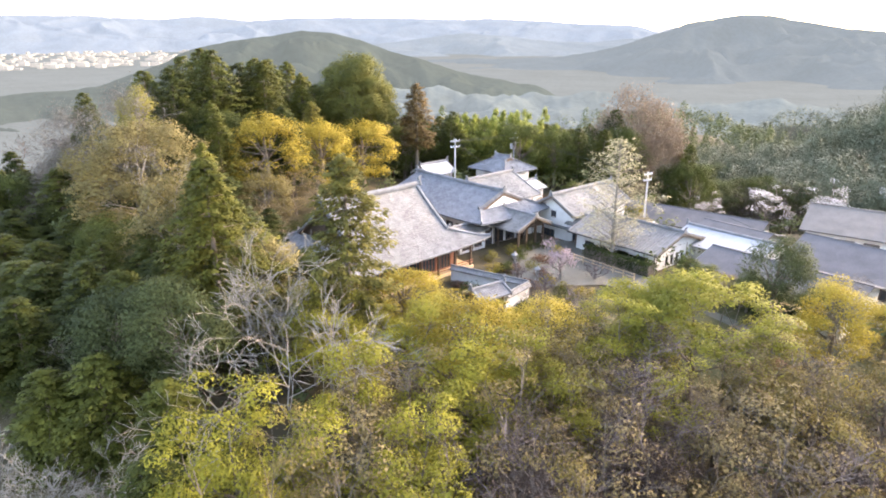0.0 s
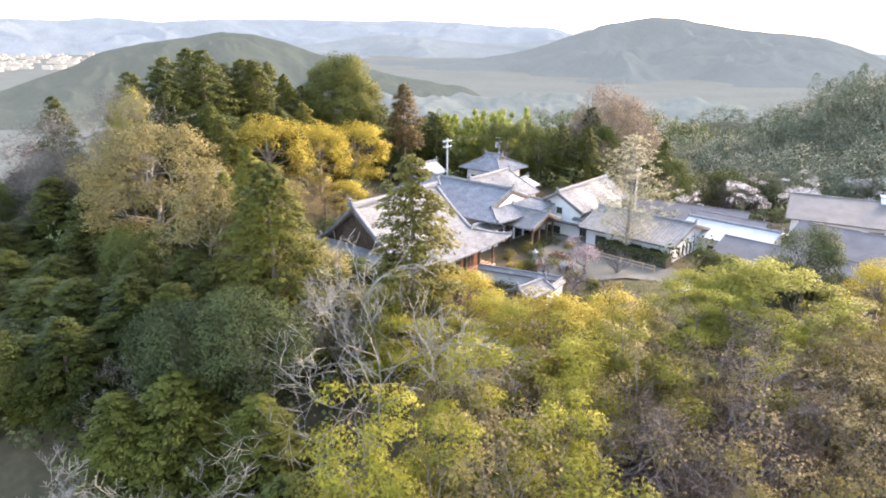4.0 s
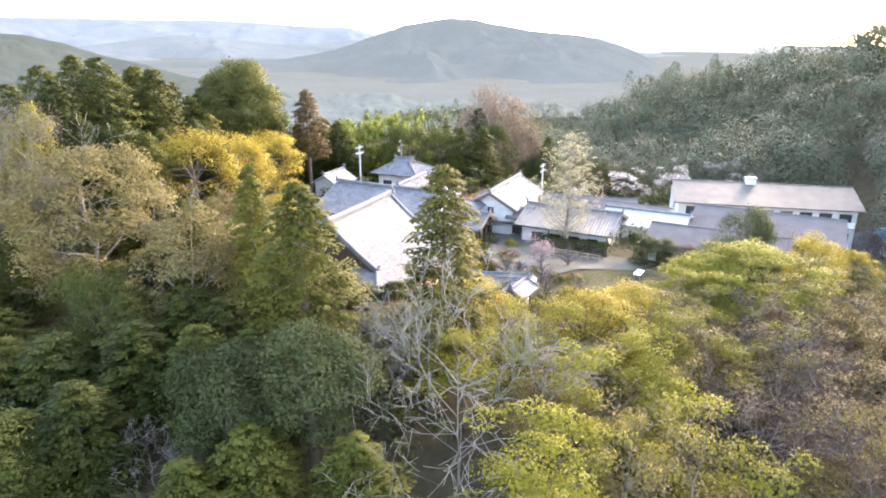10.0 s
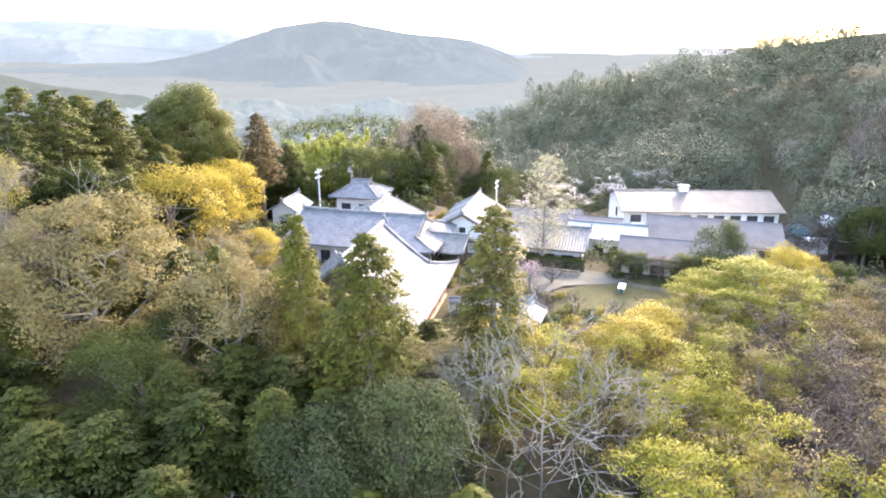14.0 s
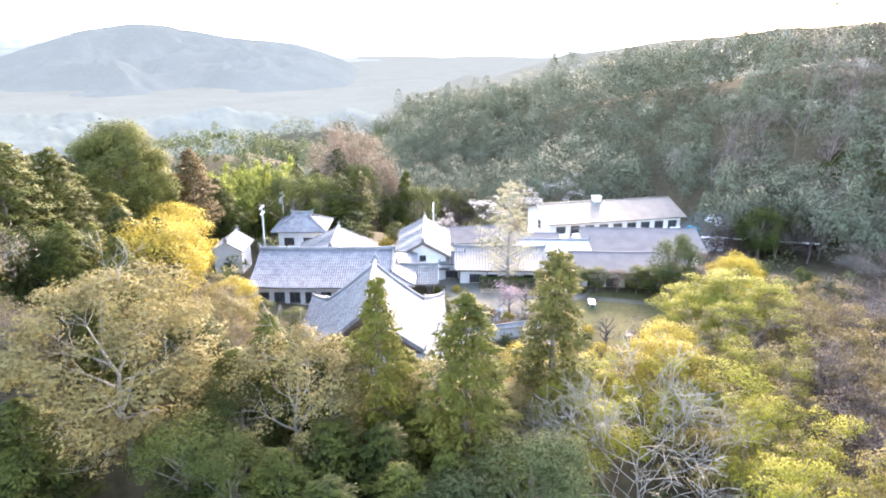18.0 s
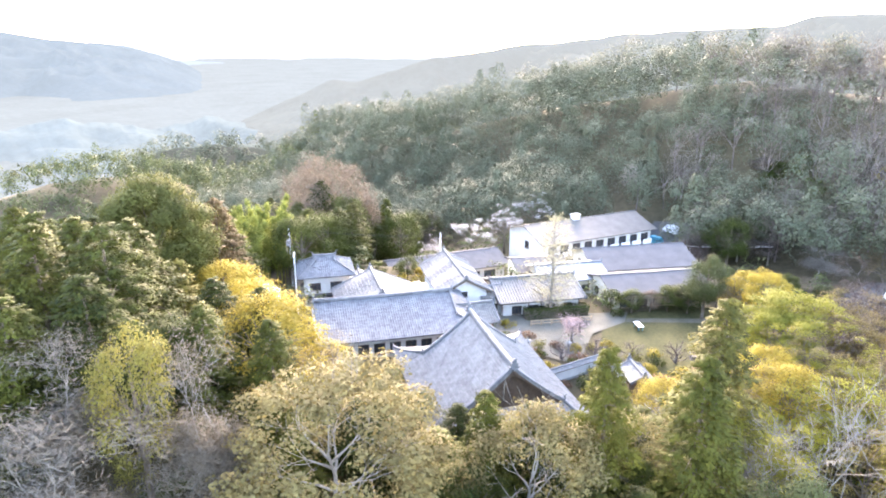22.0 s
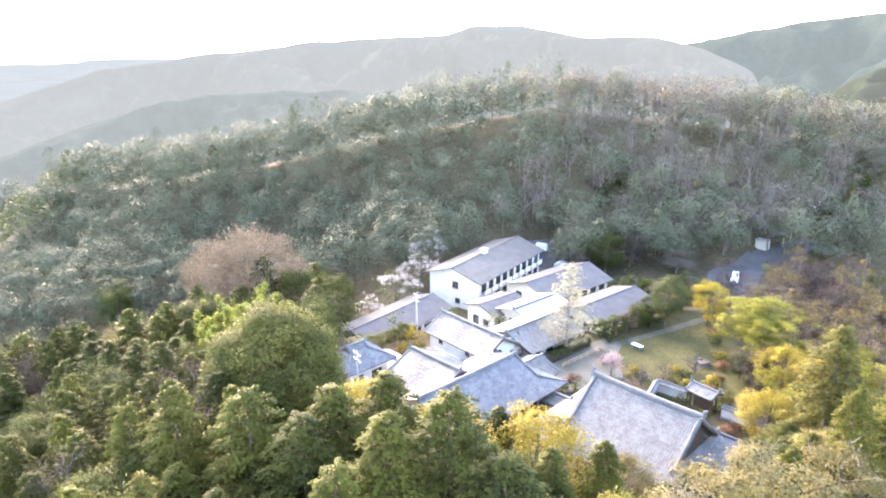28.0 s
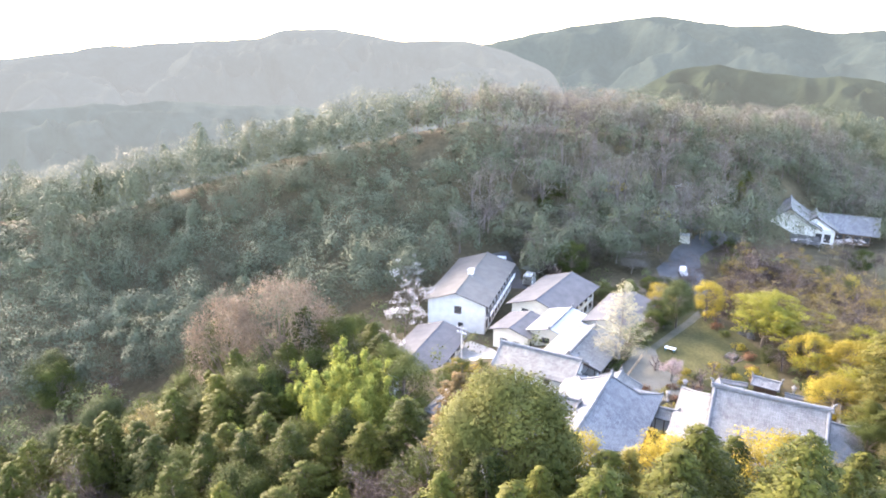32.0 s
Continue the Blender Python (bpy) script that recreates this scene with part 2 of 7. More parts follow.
M["leaf_grey"] = foliage("leaf_grey", (0.024, 0.034, 0.0115), (0.094, 0.107, 0.038), 0.3)
M["leaf_big"] = foliage("leaf_big", (0.0221, 0.0276, 0.00644), (0.133, 0.133, 0.0313), 0.34)
M["leaf_lime"] = foliage("leaf_lime", (0.082, 0.082, 0.0105), (0.278, 0.255, 0.034), 0.4)
M["leaf_gold"] = foliage("leaf_gold", (0.144, 0.11, 0.0161), (0.46, 0.362, 0.0575), 0.42)
M["leaf_tan"] = foliage("leaf_tan", (0.085, 0.066, 0.03), (0.225, 0.175, 0.078), 0.38)
M["leaf_buff"] = foliage("leaf_buff", (0.095, 0.078, 0.03), (0.262, 0.222, 0.092), 0.42)
M["leaf_ginkgo"] = foliage("leaf_ginkgo", (0.248, 0.223, 0.124), (0.464, 0.43, 0.298), 0.42)
M["leaf_bamboo"] = foliage("leaf_bamboo", (0.07, 0.095, 0.018), (0.38, 0.39, 0.085), 0.42)
M["leaf_rust"] = foliage("leaf_rust", (0.07, 0.058, 0.046), (0.19, 0.142, 0.098), 0.34)
M["leaf_mauve"] = foliage("leaf_mauve", (0.031, 0.0229, 0.0192), (0.0837, 0.0645, 0.0527), 0.25)
M["leaf_ash"] = foliage("leaf_ash", (0.0819, 0.071, 0.0546), (0.18, 0.164, 0.136), 0.35)
M["petal_white"] = foliage("petal_white", (0.46, 0.43, 0.42), (0.75, 0.72, 0.70), 0.4)
M["petal_pink"] = foliage("petal_pink", (0.36, 0.26, 0.26), (0.58, 0.48, 0.47), 0.4)
M["leaf_red"] = foliage("leaf_red", (0.075, 0.04, 0.022), (0.20, 0.105, 0.06), 0.35)
# leaf_hill is lightened and greyed to carry the haze over the hillside
M["leaf_hill"] = foliage("leaf_hill", (0.0742, 0.0827, 0.0498), (0.14, 0.144, 0.0869), 0.06, spread=0.05, blotch=0.1, swing=0.9)
M["leaf_hill_ash"] = foliage("leaf_hill_ash", (0.102, 0.085, 0.068), (0.212, 0.183, 0.145), 0.1, spread=0.08, blotch=0.1, swing=1.0)
M["leaf_hill_buff"] = foliage("leaf_hill_buff", (0.14, 0.122, 0.08), (0.28, 0.248, 0.17), 0.22, spread=0.15, blotch=0.16, swing=1.3)
M["leaf_maple"] = foliage("leaf_maple", (0.1, 0.1, 0.013), (0.28, 0.265, 0.045), 0.42)


# ---- building helpers ----
def smooth(a, b, v):
    k = np.clip((np.asarray(v, float) - a) / (b - a), 0, 1)
    return k * k * (3 - 2 * k)


def mesh_of(name, verts, faces, material, uv=None, shade=False, normals=None):
    me = bpy.data.meshes.new(name)
    v = np.asarray(verts, np.float32)
    if hasattr(faces, "shape"):
        n, k = faces.shape
        me.vertices.add(len(v))
        me.vertices.foreach_set("co", v.ravel())
        me.loops.add(n * k)
        me.loops.foreach_set("vertex_index", np.ascontiguousarray(faces, np.int32).ravel())
        me.polygons.add(n)
        me.polygons.foreach_set("loop_start", np.arange(0, n * k, k, dtype=np.int32))
        me.update(calc_edges=True)
    else:
        me.from_pydata([tuple(p) for p in v.tolist()], [], [tuple(f) for f in faces])
    me.materials.append(material)
    if uv is not None:
        lay = me.uv_layers.new(name="UVMap")
        idx = np.empty(len(me.loops), np.int32)
        me.loops.foreach_get("vertex_index", idx)
        lay.data.foreach_set("uv", np.asarray(uv, np.float32)[idx].ravel())
    me.polygons.foreach_set("use_smooth", np.full(len(me.polygons), shade or normals is not None))
    if normals is not None:
        me.attributes.new("custom_normal", "FLOAT_VECTOR", "POINT").data.foreach_set("vector", np.asarray(normals, np.float32).ravel())
    me.update()
    return me


def child(name, me, parent, m=None, label=""):
    ob = new(name, me)
    ob.parent = parent
    if m is not None:
        ob.matrix_basis = m
    return tagged(ob, label)


def part(name, bm, material, parent, label="", m=None):
    me = bpy.data.meshes.new(name)
    bm.normal_update()
    bm.to_mesh(me)
    bm.free()
    me.materials.append(M[material] if isinstance(material, str) else material)
    return child(name, me, parent, m, label)


def thing(name, m, label, category, group="", kind=""):
    ob = new(name)
    ob.empty_display_size = 0.2
    ob.matrix_world = m
    return tagged(ob, label, category, group, kind)


def box(x0, y0, z0, x1, y1, z1, bevel=0.0, bm=None):
    bm = bm or bmesh.new()
    made = bmesh.ops.create_cube(bm, size=1, matrix=Matrix.LocRotScale(((x0 + x1) / 2, (y0 + y1) / 2, (z0 + z1) / 2), None, (abs(x1 - x0), abs(y1 - y0), abs(z1 - z0))))
    if bevel:
        es = list({e for v in made["verts"] for e in v.link_edges})
        bmesh.ops.bevel(bm, geom=es, offset=bevel, segments=1, affect="EDGES")
    return bm


def cone_bm(r0, r1, h, k=10, bm=None, m=Matrix()):
    bm = bm or bmesh.new()
    bmesh.ops.create_cone(bm, cap_ends=True, segments=k, radius1=r0, radius2=r1, depth=h, matrix=m @ Matrix.Translation((0, 0, h / 2)))
    return bm


def tubes(segments, k=5):
    """Verts and faces of tapered tubes; each segment: p0, p1, r0, r1."""
    s = np.array([[*a, *b, c, d] for a, b, c, d in segments], float)
    p0, p1, r0, r1 = s[:, 0:3], s[:, 3:6], s[:, 6], s[:, 7]
    d = p1 - p0
    d /= np.linalg.norm(d, axis=1, keepdims=True) + 1e-9
    ref = np.where(np.abs(d[:, 2:3]) > 0.9, [[1.0, 0, 0]], [[0, 0, 1.0]])
    a = np.cross(d, ref)
    a /= np.linalg.norm(a, axis=1, keepdims=True) + 1e-9
    b = np.cross(d, a)
    ang = np.arange(k) * 2 * np.pi / k
    ring = a[:, None] * np.cos(ang)[None, :, None] + b[:, None] * np.sin(ang)[None, :, None]
    v = np.concatenate([p0[:, None] + ring * r0[:, None, None], p1[:, None] + ring * r1[:, None, None]], 1).reshape(-1, 3)
    i = np.arange(k)
    q = np.stack([i, (i + 1) % k, (i + 1) % k + k, i + k], 1)
    f = (q[None] + (np.arange(len(s)) * 2 * k)[:, None, None]).reshape(-1, 4)
    return v, f


# ---- ground ----
def fbm(x, y, scale, octaves=5, seed=0):
    """Smooth lattice noise of several octaves, about -1 to 1."""
    out, amp, tot = 0.0, 1.0, 0.0
    table = np.random.RandomState(seed).uniform(-1, 1, 4096)
    for o in range(octaves):
        u, v = np.asarray(x) / scale + 17.3 * o, np.asarray(y) / scale - 9.1 * o
        i, j = np.floor(u).astype(int), np.floor(v).astype(int)
        fu, fv = u - i, v - j
        fu, fv = fu * fu * (3 - 2 * fu), fv * fv * (3 - 2 * fv)
        g = lambda a, b: table[(a * 73 + b * 179 + a * b * 31) % 4096]
        out = out + amp * ((g(i, j) * (1 - fu) + g(i + 1, j) * fu) * (1 - fv) + (g(i, j + 1) * (1 - fu) + g(i + 1, j + 1) * fu) * fv)
        tot, amp, scale = tot + amp, amp * 0.55, scale * 0.5
    return out / tot


CREST = [(165, 215, -2), (147, 171, 3), (140, 120, 17), (129, 63, 28), (122, 15, 24), (128, -40, 17), (150, -110, 10)]


def crest(x, y):
    """Distance to the wooded ridge east of the temple, and its height there."""
    best, high = np.full(np.shape(x), 1e9), np.zeros(np.shape(x))
    for (ax, ay, az), (bx, by, bz) in zip(CREST, CREST[1:]):
        dx, dy = bx - ax, by - ay
        k = np.clip(((x - ax) * dx + (y - ay) * dy) / (dx * dx + dy * dy), 0, 1)
        d = np.hypot(x - ax - k * dx, y - ay - k * dy)
        high = np.where(d < best, az + k * (bz - az), high)
        best = np.minimum(best, d)
    return best, high


def land(x, y):
    """Height of the bare ground."""
    x, y = np.asarray(x, float), np.asarray(y, float)
    h = (-10.0 * smooth(50, 18, y + 0.2 * np.minimum(x, 0)) - 22 * smooth(25, -60, y)) * smooth(62, 40, x) - 5.0 * smooth(20, -60, y) * smooth(40, 62, x)
    h = h - 34 * smooth(-42, -120, x)
    h = h + 8 * np.exp(-((x + 36) / 24) ** 2 - ((y - 100) / 24) ** 2)
    h = h - 5.5 * smooth(31, 46, x + 0.12 * (y - 80)) * smooth(40, 62, y)
    h = h - 3.0 * smooth(38, 58, x) * (1 - smooth(40, 62, y))
    h = h - 14 * smooth(118, 165, y) * smooth(100, 30, x) - 16 * smooth(150, 260, y)
    h = h - 8 * smooth(104, 130, y) * smooth(24, 52, x)
    d, c = crest(x, y)
    up = smooth(50, 4, d)
    h = h * (1 - up) + c * up
    h = h - 60 * smooth(30, 130, np.where(x > 120, d, 0)) * smooth(120, 190, x)
    r = np.hypot(x - 20, y - 75)
    h = h * (1 - smooth(230, 420, r)) - 75 * smooth(230, 420, r)
    h = h + 13 * np.exp(-((y - 330 + 0.25 * (x - 60)) / 45) ** 2) * smooth(-60, 20, x) * smooth(230, 150, x)
    h = h + 6.5 * fbm(x * 0.6, y, 30.0, 3, 23) * smooth(6, 22, d) * smooth(58, 42, d) * smooth(74, 92, x)
    return h + 0.5 * np.sin(x * 0.31 + 1) * np.cos(y * 0.27) * smooth(45, 70, np.hypot(x - 18, y - 75))


def flat_at(x, y):
    return float(land(x, y))


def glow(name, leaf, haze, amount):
    """Far woods, plain or town, with the bright morning air put in as emission."""
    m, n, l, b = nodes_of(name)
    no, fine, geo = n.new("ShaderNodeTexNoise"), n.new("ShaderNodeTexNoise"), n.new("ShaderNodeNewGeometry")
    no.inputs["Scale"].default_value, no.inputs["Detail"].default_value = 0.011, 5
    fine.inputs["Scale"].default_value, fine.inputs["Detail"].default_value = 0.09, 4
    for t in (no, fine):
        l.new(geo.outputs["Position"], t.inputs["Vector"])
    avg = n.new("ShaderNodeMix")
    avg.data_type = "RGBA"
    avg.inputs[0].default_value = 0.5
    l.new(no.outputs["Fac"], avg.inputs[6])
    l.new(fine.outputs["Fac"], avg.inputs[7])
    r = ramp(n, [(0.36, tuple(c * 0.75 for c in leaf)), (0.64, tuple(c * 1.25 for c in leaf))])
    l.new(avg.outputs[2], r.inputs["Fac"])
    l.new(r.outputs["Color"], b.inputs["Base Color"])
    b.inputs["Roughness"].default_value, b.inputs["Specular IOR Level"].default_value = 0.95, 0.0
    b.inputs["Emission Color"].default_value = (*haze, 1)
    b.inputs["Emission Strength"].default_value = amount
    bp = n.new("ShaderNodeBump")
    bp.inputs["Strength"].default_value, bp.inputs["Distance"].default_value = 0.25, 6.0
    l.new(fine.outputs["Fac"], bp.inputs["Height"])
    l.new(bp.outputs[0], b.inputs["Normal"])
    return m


ang = np.linspace(0, 2 * np.pi, 193)[:-1]
rad = np.concatenate([np.linspace(0.5, 240, 96), np.geomspace(250, 4600, 30)])
gx, gy = 20 + rad[:, None] * np.cos(ang), 75 + rad[:, None] * np.sin(ang)
gv = np.stack([gx, gy, land(gx, gy)], -1).reshape(-1, 3)
ii, jj = np.meshgrid(np.arange(len(rad) - 1), np.arange(192), indexing="ij")
gf = np.stack([ii * 192 + jj, (ii + 1) * 192 + jj, (ii + 1) * 192 + (jj + 1) % 192, ii * 192 + (jj + 1) % 192], -1).reshape(-1, 4)
gf = np.concatenate([gf, [[0, 48, 96, 144]]])
ground_mesh = mesh_of("ground", gv, gf, M["ground"], shade=True)
# far ground glows pale, standing in for mist over the valley floor
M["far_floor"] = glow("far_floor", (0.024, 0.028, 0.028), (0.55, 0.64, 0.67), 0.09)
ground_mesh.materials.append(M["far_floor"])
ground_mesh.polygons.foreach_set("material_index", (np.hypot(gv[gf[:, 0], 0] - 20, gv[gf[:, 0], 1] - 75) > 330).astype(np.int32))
tagged(new("ground", ground_mesh), "brown leaf-littered hillside ground under the trees", "ground", kind="structure")


def sheet(name, pts, lift, material, label, step=1.2, kind="structure"):
    """A patch of surface that follows the ground inside a polygon."""
    bm = bmesh.new()
    bm.faces.new([bm.verts.new((x, y, 0)) for x, y in pts])
    lo, hi = np.min(pts, 0), np.max(pts, 0)
    for axis in (0, 1):
        for c in np.arange(math.floor(lo[axis]) + step, hi[axis], step):
            co, no = [0, 0, 0], [0, 0, 0]
            co[axis], no[axis] = c, 1
            bmesh.ops.bisect_plane(bm, geom=bm.verts[:] + bm.edges[:] + bm.faces[:], plane_co=co, plane_no=no)
    for v in bm.verts:
        v.co.z = flat_at(v.co.x, v.co.y) + lift
    bmesh.ops.recalc_face_normals(bm, faces=bm.faces[:])
    for f in bm.faces:
        if f.normal.z < 0:
            f.normal_flip()
    me = bpy.data.meshes.new(name)
    bm.to_mesh(me)
    bm.free()
    me.materials.append(M[material])
    return tagged(new(name, me), label, name, kind=kind)


sheet("lawn", [(9.5, 66), (24, 69), (28, 66), (40, 54), (40, 44), (24, 46), (12, 50), (4, 57.5), (6.5, 61)], 0.10, "lawn", "mossy yellow-green lawn of the temple garden")
sheet("pavement", [(8, 68), (9, 80), (14, 86), (21, 84), (25, 71), (28, 66.5), (24, 66), (18, 69)], 0.16, "gravel", "pale swept gravel court before the kitchen hall")
sheet("path", [(24, 66), (25, 67), (33, 52), (40, 41), (54, 32), (53.4, 31), (38.6, 39.6), (31.6, 51.2)], 0.14, "trodden", "narrow trodden path across the lawn")
sheet("road", [(52, 34), (58, 38), (68, 33), (78, 20), (84, 6), (84, -8), (80, -8), (78, 4), (72, 16), (62, 24), (52, 29)], 0.14, "asphalt", "grey asphalt car park and lane beside the garden")
sheet("yard", [(30, 92), (34, 101), (46, 99), (49, 92), (44, 89), (38, 90)], 0.12, "concrete", "pale concrete yard between the low buildings", 1.5)
sheet("terrace", [(72, 68), (76, 64), (88, 66), (88, 74), (80, 78), (74, 72)], 0.12, "asphalt", "grey asphalt strip behind the lodging block", 1.5)

# ---- distance: hazy mountain ranges far behind the place ----


def mountain_range(dist, eye, line, material, label, depth=0.35, seed=1, floor_z=-90, rough=1.0, ends=(7, 7)):
    """A range of hills: its skyline as pairs of azimuth and elevation (degrees) seen from a height eye."""
    az0, az1 = line[0][0], line[-1][0]
    n, rows = int((az1 - az0) * 7) + 2, 60
    az = np.linspace(az0, az1, n)
    el = np.interp(az, [p[0] for p in line], [p[1] for p in line])
    soft = np.hanning(13) / np.hanning(13).sum()
    el = np.convolve(np.pad(el, 6, mode="edge"), soft, "valid") + rough * 0.2 * fbm(az, 0 * az, 4.0, 6, seed)
    rise = smooth(az0, az0 + ends[0], az) * smooth(az1, az1 - ends[1], az)
    top = floor_z + (eye + dist * np.tan(np.radians(el)) - floor_z) * rise
    v = []
    for j in range(rows):
        k = j / (rows - 1)
        r = dist * (1 - depth + (1.35 * depth) * k)
        q = min(1.0, k / 0.74)
        prof = q ** 1.15 if k < 0.74 else 1 - 0.5 * float(smooth(0.74, 1.0, k))
        x, y = 20 + r * np.sin(np.radians(az)), 75 + r * np.cos(np.radians(az))
        wx, wy = x + dist * 0.05 * fbm(x, y, dist * 0.12, 3, seed + 4), y + dist * 0.05 * fbm(x, y, dist * 0.12, 3, seed + 5)
        spur = 1 - 2.2 * np.abs(fbm(wx, wy, dist * 0.15, 4, seed + 1))
        body = math.sin(math.pi * q) ** 0.8
        z = floor_z + (top - floor_z) * np.minimum(prof * (1 + 0.0 * spur) + body * 0.5 * (spur - 0.45), 1.0 - 0.25 * (1 - q)) + min(6.0, dist * 0.004) * fbm(x, y, 34.0 + dist * 0.008, 3, seed + 2) * rough * rise
        v.append(np.stack([x, y, z], -1))
    v = np.array(v).reshape(-1, 3)
    i, j = np.meshgrid(np.arange(rows - 1), np.arange(n - 1), indexing="ij")
    f = np.stack([i * n + j, i * n + j + 1, (i + 1) * n + j + 1, (i + 1) * n + j], -1).reshape(-1, 4)
    ob = new("backdrop", mesh_of("backdrop", v, f, material, shade=True))
    return tagged(ob, label, "mountain", kind="structure")


# haze of each range is its emission colour and strength, strongest below the sun
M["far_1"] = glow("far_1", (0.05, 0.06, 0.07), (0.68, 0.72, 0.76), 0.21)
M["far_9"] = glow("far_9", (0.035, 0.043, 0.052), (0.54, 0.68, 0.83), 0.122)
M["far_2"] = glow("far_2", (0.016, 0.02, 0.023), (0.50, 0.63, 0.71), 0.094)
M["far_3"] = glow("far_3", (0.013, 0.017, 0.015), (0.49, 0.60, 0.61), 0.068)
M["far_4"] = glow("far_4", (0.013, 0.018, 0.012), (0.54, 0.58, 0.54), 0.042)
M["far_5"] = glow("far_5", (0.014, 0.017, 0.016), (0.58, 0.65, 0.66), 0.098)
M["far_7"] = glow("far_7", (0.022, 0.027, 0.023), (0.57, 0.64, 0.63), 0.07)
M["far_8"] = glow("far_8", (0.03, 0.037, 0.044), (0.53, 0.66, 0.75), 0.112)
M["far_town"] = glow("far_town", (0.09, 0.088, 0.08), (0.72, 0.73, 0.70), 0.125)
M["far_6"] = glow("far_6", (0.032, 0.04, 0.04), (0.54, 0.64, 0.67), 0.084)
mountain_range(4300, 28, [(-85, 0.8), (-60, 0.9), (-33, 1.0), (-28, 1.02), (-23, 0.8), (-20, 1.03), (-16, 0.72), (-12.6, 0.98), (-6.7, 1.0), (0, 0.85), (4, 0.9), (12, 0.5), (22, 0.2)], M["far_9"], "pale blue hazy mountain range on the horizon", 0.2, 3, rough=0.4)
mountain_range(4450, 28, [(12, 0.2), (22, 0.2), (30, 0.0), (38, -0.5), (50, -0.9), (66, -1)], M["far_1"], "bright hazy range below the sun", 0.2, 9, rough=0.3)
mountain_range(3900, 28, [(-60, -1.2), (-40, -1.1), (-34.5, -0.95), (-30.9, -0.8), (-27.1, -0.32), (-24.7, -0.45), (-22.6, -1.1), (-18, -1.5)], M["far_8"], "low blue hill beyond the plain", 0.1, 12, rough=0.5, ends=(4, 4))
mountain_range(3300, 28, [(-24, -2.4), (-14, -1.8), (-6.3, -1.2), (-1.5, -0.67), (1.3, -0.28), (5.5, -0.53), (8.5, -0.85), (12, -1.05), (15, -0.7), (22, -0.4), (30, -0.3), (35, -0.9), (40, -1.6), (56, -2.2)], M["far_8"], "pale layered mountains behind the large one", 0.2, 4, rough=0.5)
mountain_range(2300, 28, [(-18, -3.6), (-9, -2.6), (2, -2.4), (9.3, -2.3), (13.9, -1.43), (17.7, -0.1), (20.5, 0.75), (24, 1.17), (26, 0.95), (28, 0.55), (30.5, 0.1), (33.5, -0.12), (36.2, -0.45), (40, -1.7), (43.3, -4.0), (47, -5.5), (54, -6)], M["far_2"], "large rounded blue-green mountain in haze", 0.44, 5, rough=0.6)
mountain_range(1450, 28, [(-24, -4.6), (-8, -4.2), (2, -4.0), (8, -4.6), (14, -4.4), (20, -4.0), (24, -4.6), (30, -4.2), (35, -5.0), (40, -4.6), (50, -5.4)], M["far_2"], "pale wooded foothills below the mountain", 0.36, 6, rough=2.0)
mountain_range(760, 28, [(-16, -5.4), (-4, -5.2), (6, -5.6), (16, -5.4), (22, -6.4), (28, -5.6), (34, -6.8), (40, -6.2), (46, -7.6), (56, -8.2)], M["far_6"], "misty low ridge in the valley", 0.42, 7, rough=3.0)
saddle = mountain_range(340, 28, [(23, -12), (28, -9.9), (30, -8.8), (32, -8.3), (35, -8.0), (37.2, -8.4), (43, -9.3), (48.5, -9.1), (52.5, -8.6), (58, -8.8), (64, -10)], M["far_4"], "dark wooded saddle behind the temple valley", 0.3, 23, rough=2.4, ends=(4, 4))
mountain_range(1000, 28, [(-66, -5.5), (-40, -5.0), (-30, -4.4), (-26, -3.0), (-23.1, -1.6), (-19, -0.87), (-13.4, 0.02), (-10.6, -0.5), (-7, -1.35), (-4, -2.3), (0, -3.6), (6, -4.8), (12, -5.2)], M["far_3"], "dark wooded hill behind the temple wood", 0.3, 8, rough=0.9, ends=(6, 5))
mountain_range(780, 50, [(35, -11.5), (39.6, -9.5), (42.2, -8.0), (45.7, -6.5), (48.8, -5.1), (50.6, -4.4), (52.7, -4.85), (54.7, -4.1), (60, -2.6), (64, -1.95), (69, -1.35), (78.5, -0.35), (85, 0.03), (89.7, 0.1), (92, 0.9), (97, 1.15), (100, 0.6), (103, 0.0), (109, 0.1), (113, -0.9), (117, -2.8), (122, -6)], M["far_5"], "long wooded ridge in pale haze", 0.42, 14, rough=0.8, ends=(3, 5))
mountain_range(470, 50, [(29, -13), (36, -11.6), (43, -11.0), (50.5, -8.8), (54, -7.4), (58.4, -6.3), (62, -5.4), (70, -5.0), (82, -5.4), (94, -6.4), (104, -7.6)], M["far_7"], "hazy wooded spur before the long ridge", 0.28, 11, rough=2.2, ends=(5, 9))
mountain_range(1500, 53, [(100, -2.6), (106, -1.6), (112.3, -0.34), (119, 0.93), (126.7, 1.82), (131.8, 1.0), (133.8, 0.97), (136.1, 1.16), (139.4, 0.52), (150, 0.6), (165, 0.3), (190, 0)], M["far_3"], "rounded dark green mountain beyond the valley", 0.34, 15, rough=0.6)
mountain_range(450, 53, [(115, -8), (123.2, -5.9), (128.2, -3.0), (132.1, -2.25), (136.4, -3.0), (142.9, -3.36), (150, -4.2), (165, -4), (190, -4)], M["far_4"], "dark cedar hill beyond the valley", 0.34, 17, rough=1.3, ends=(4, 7))


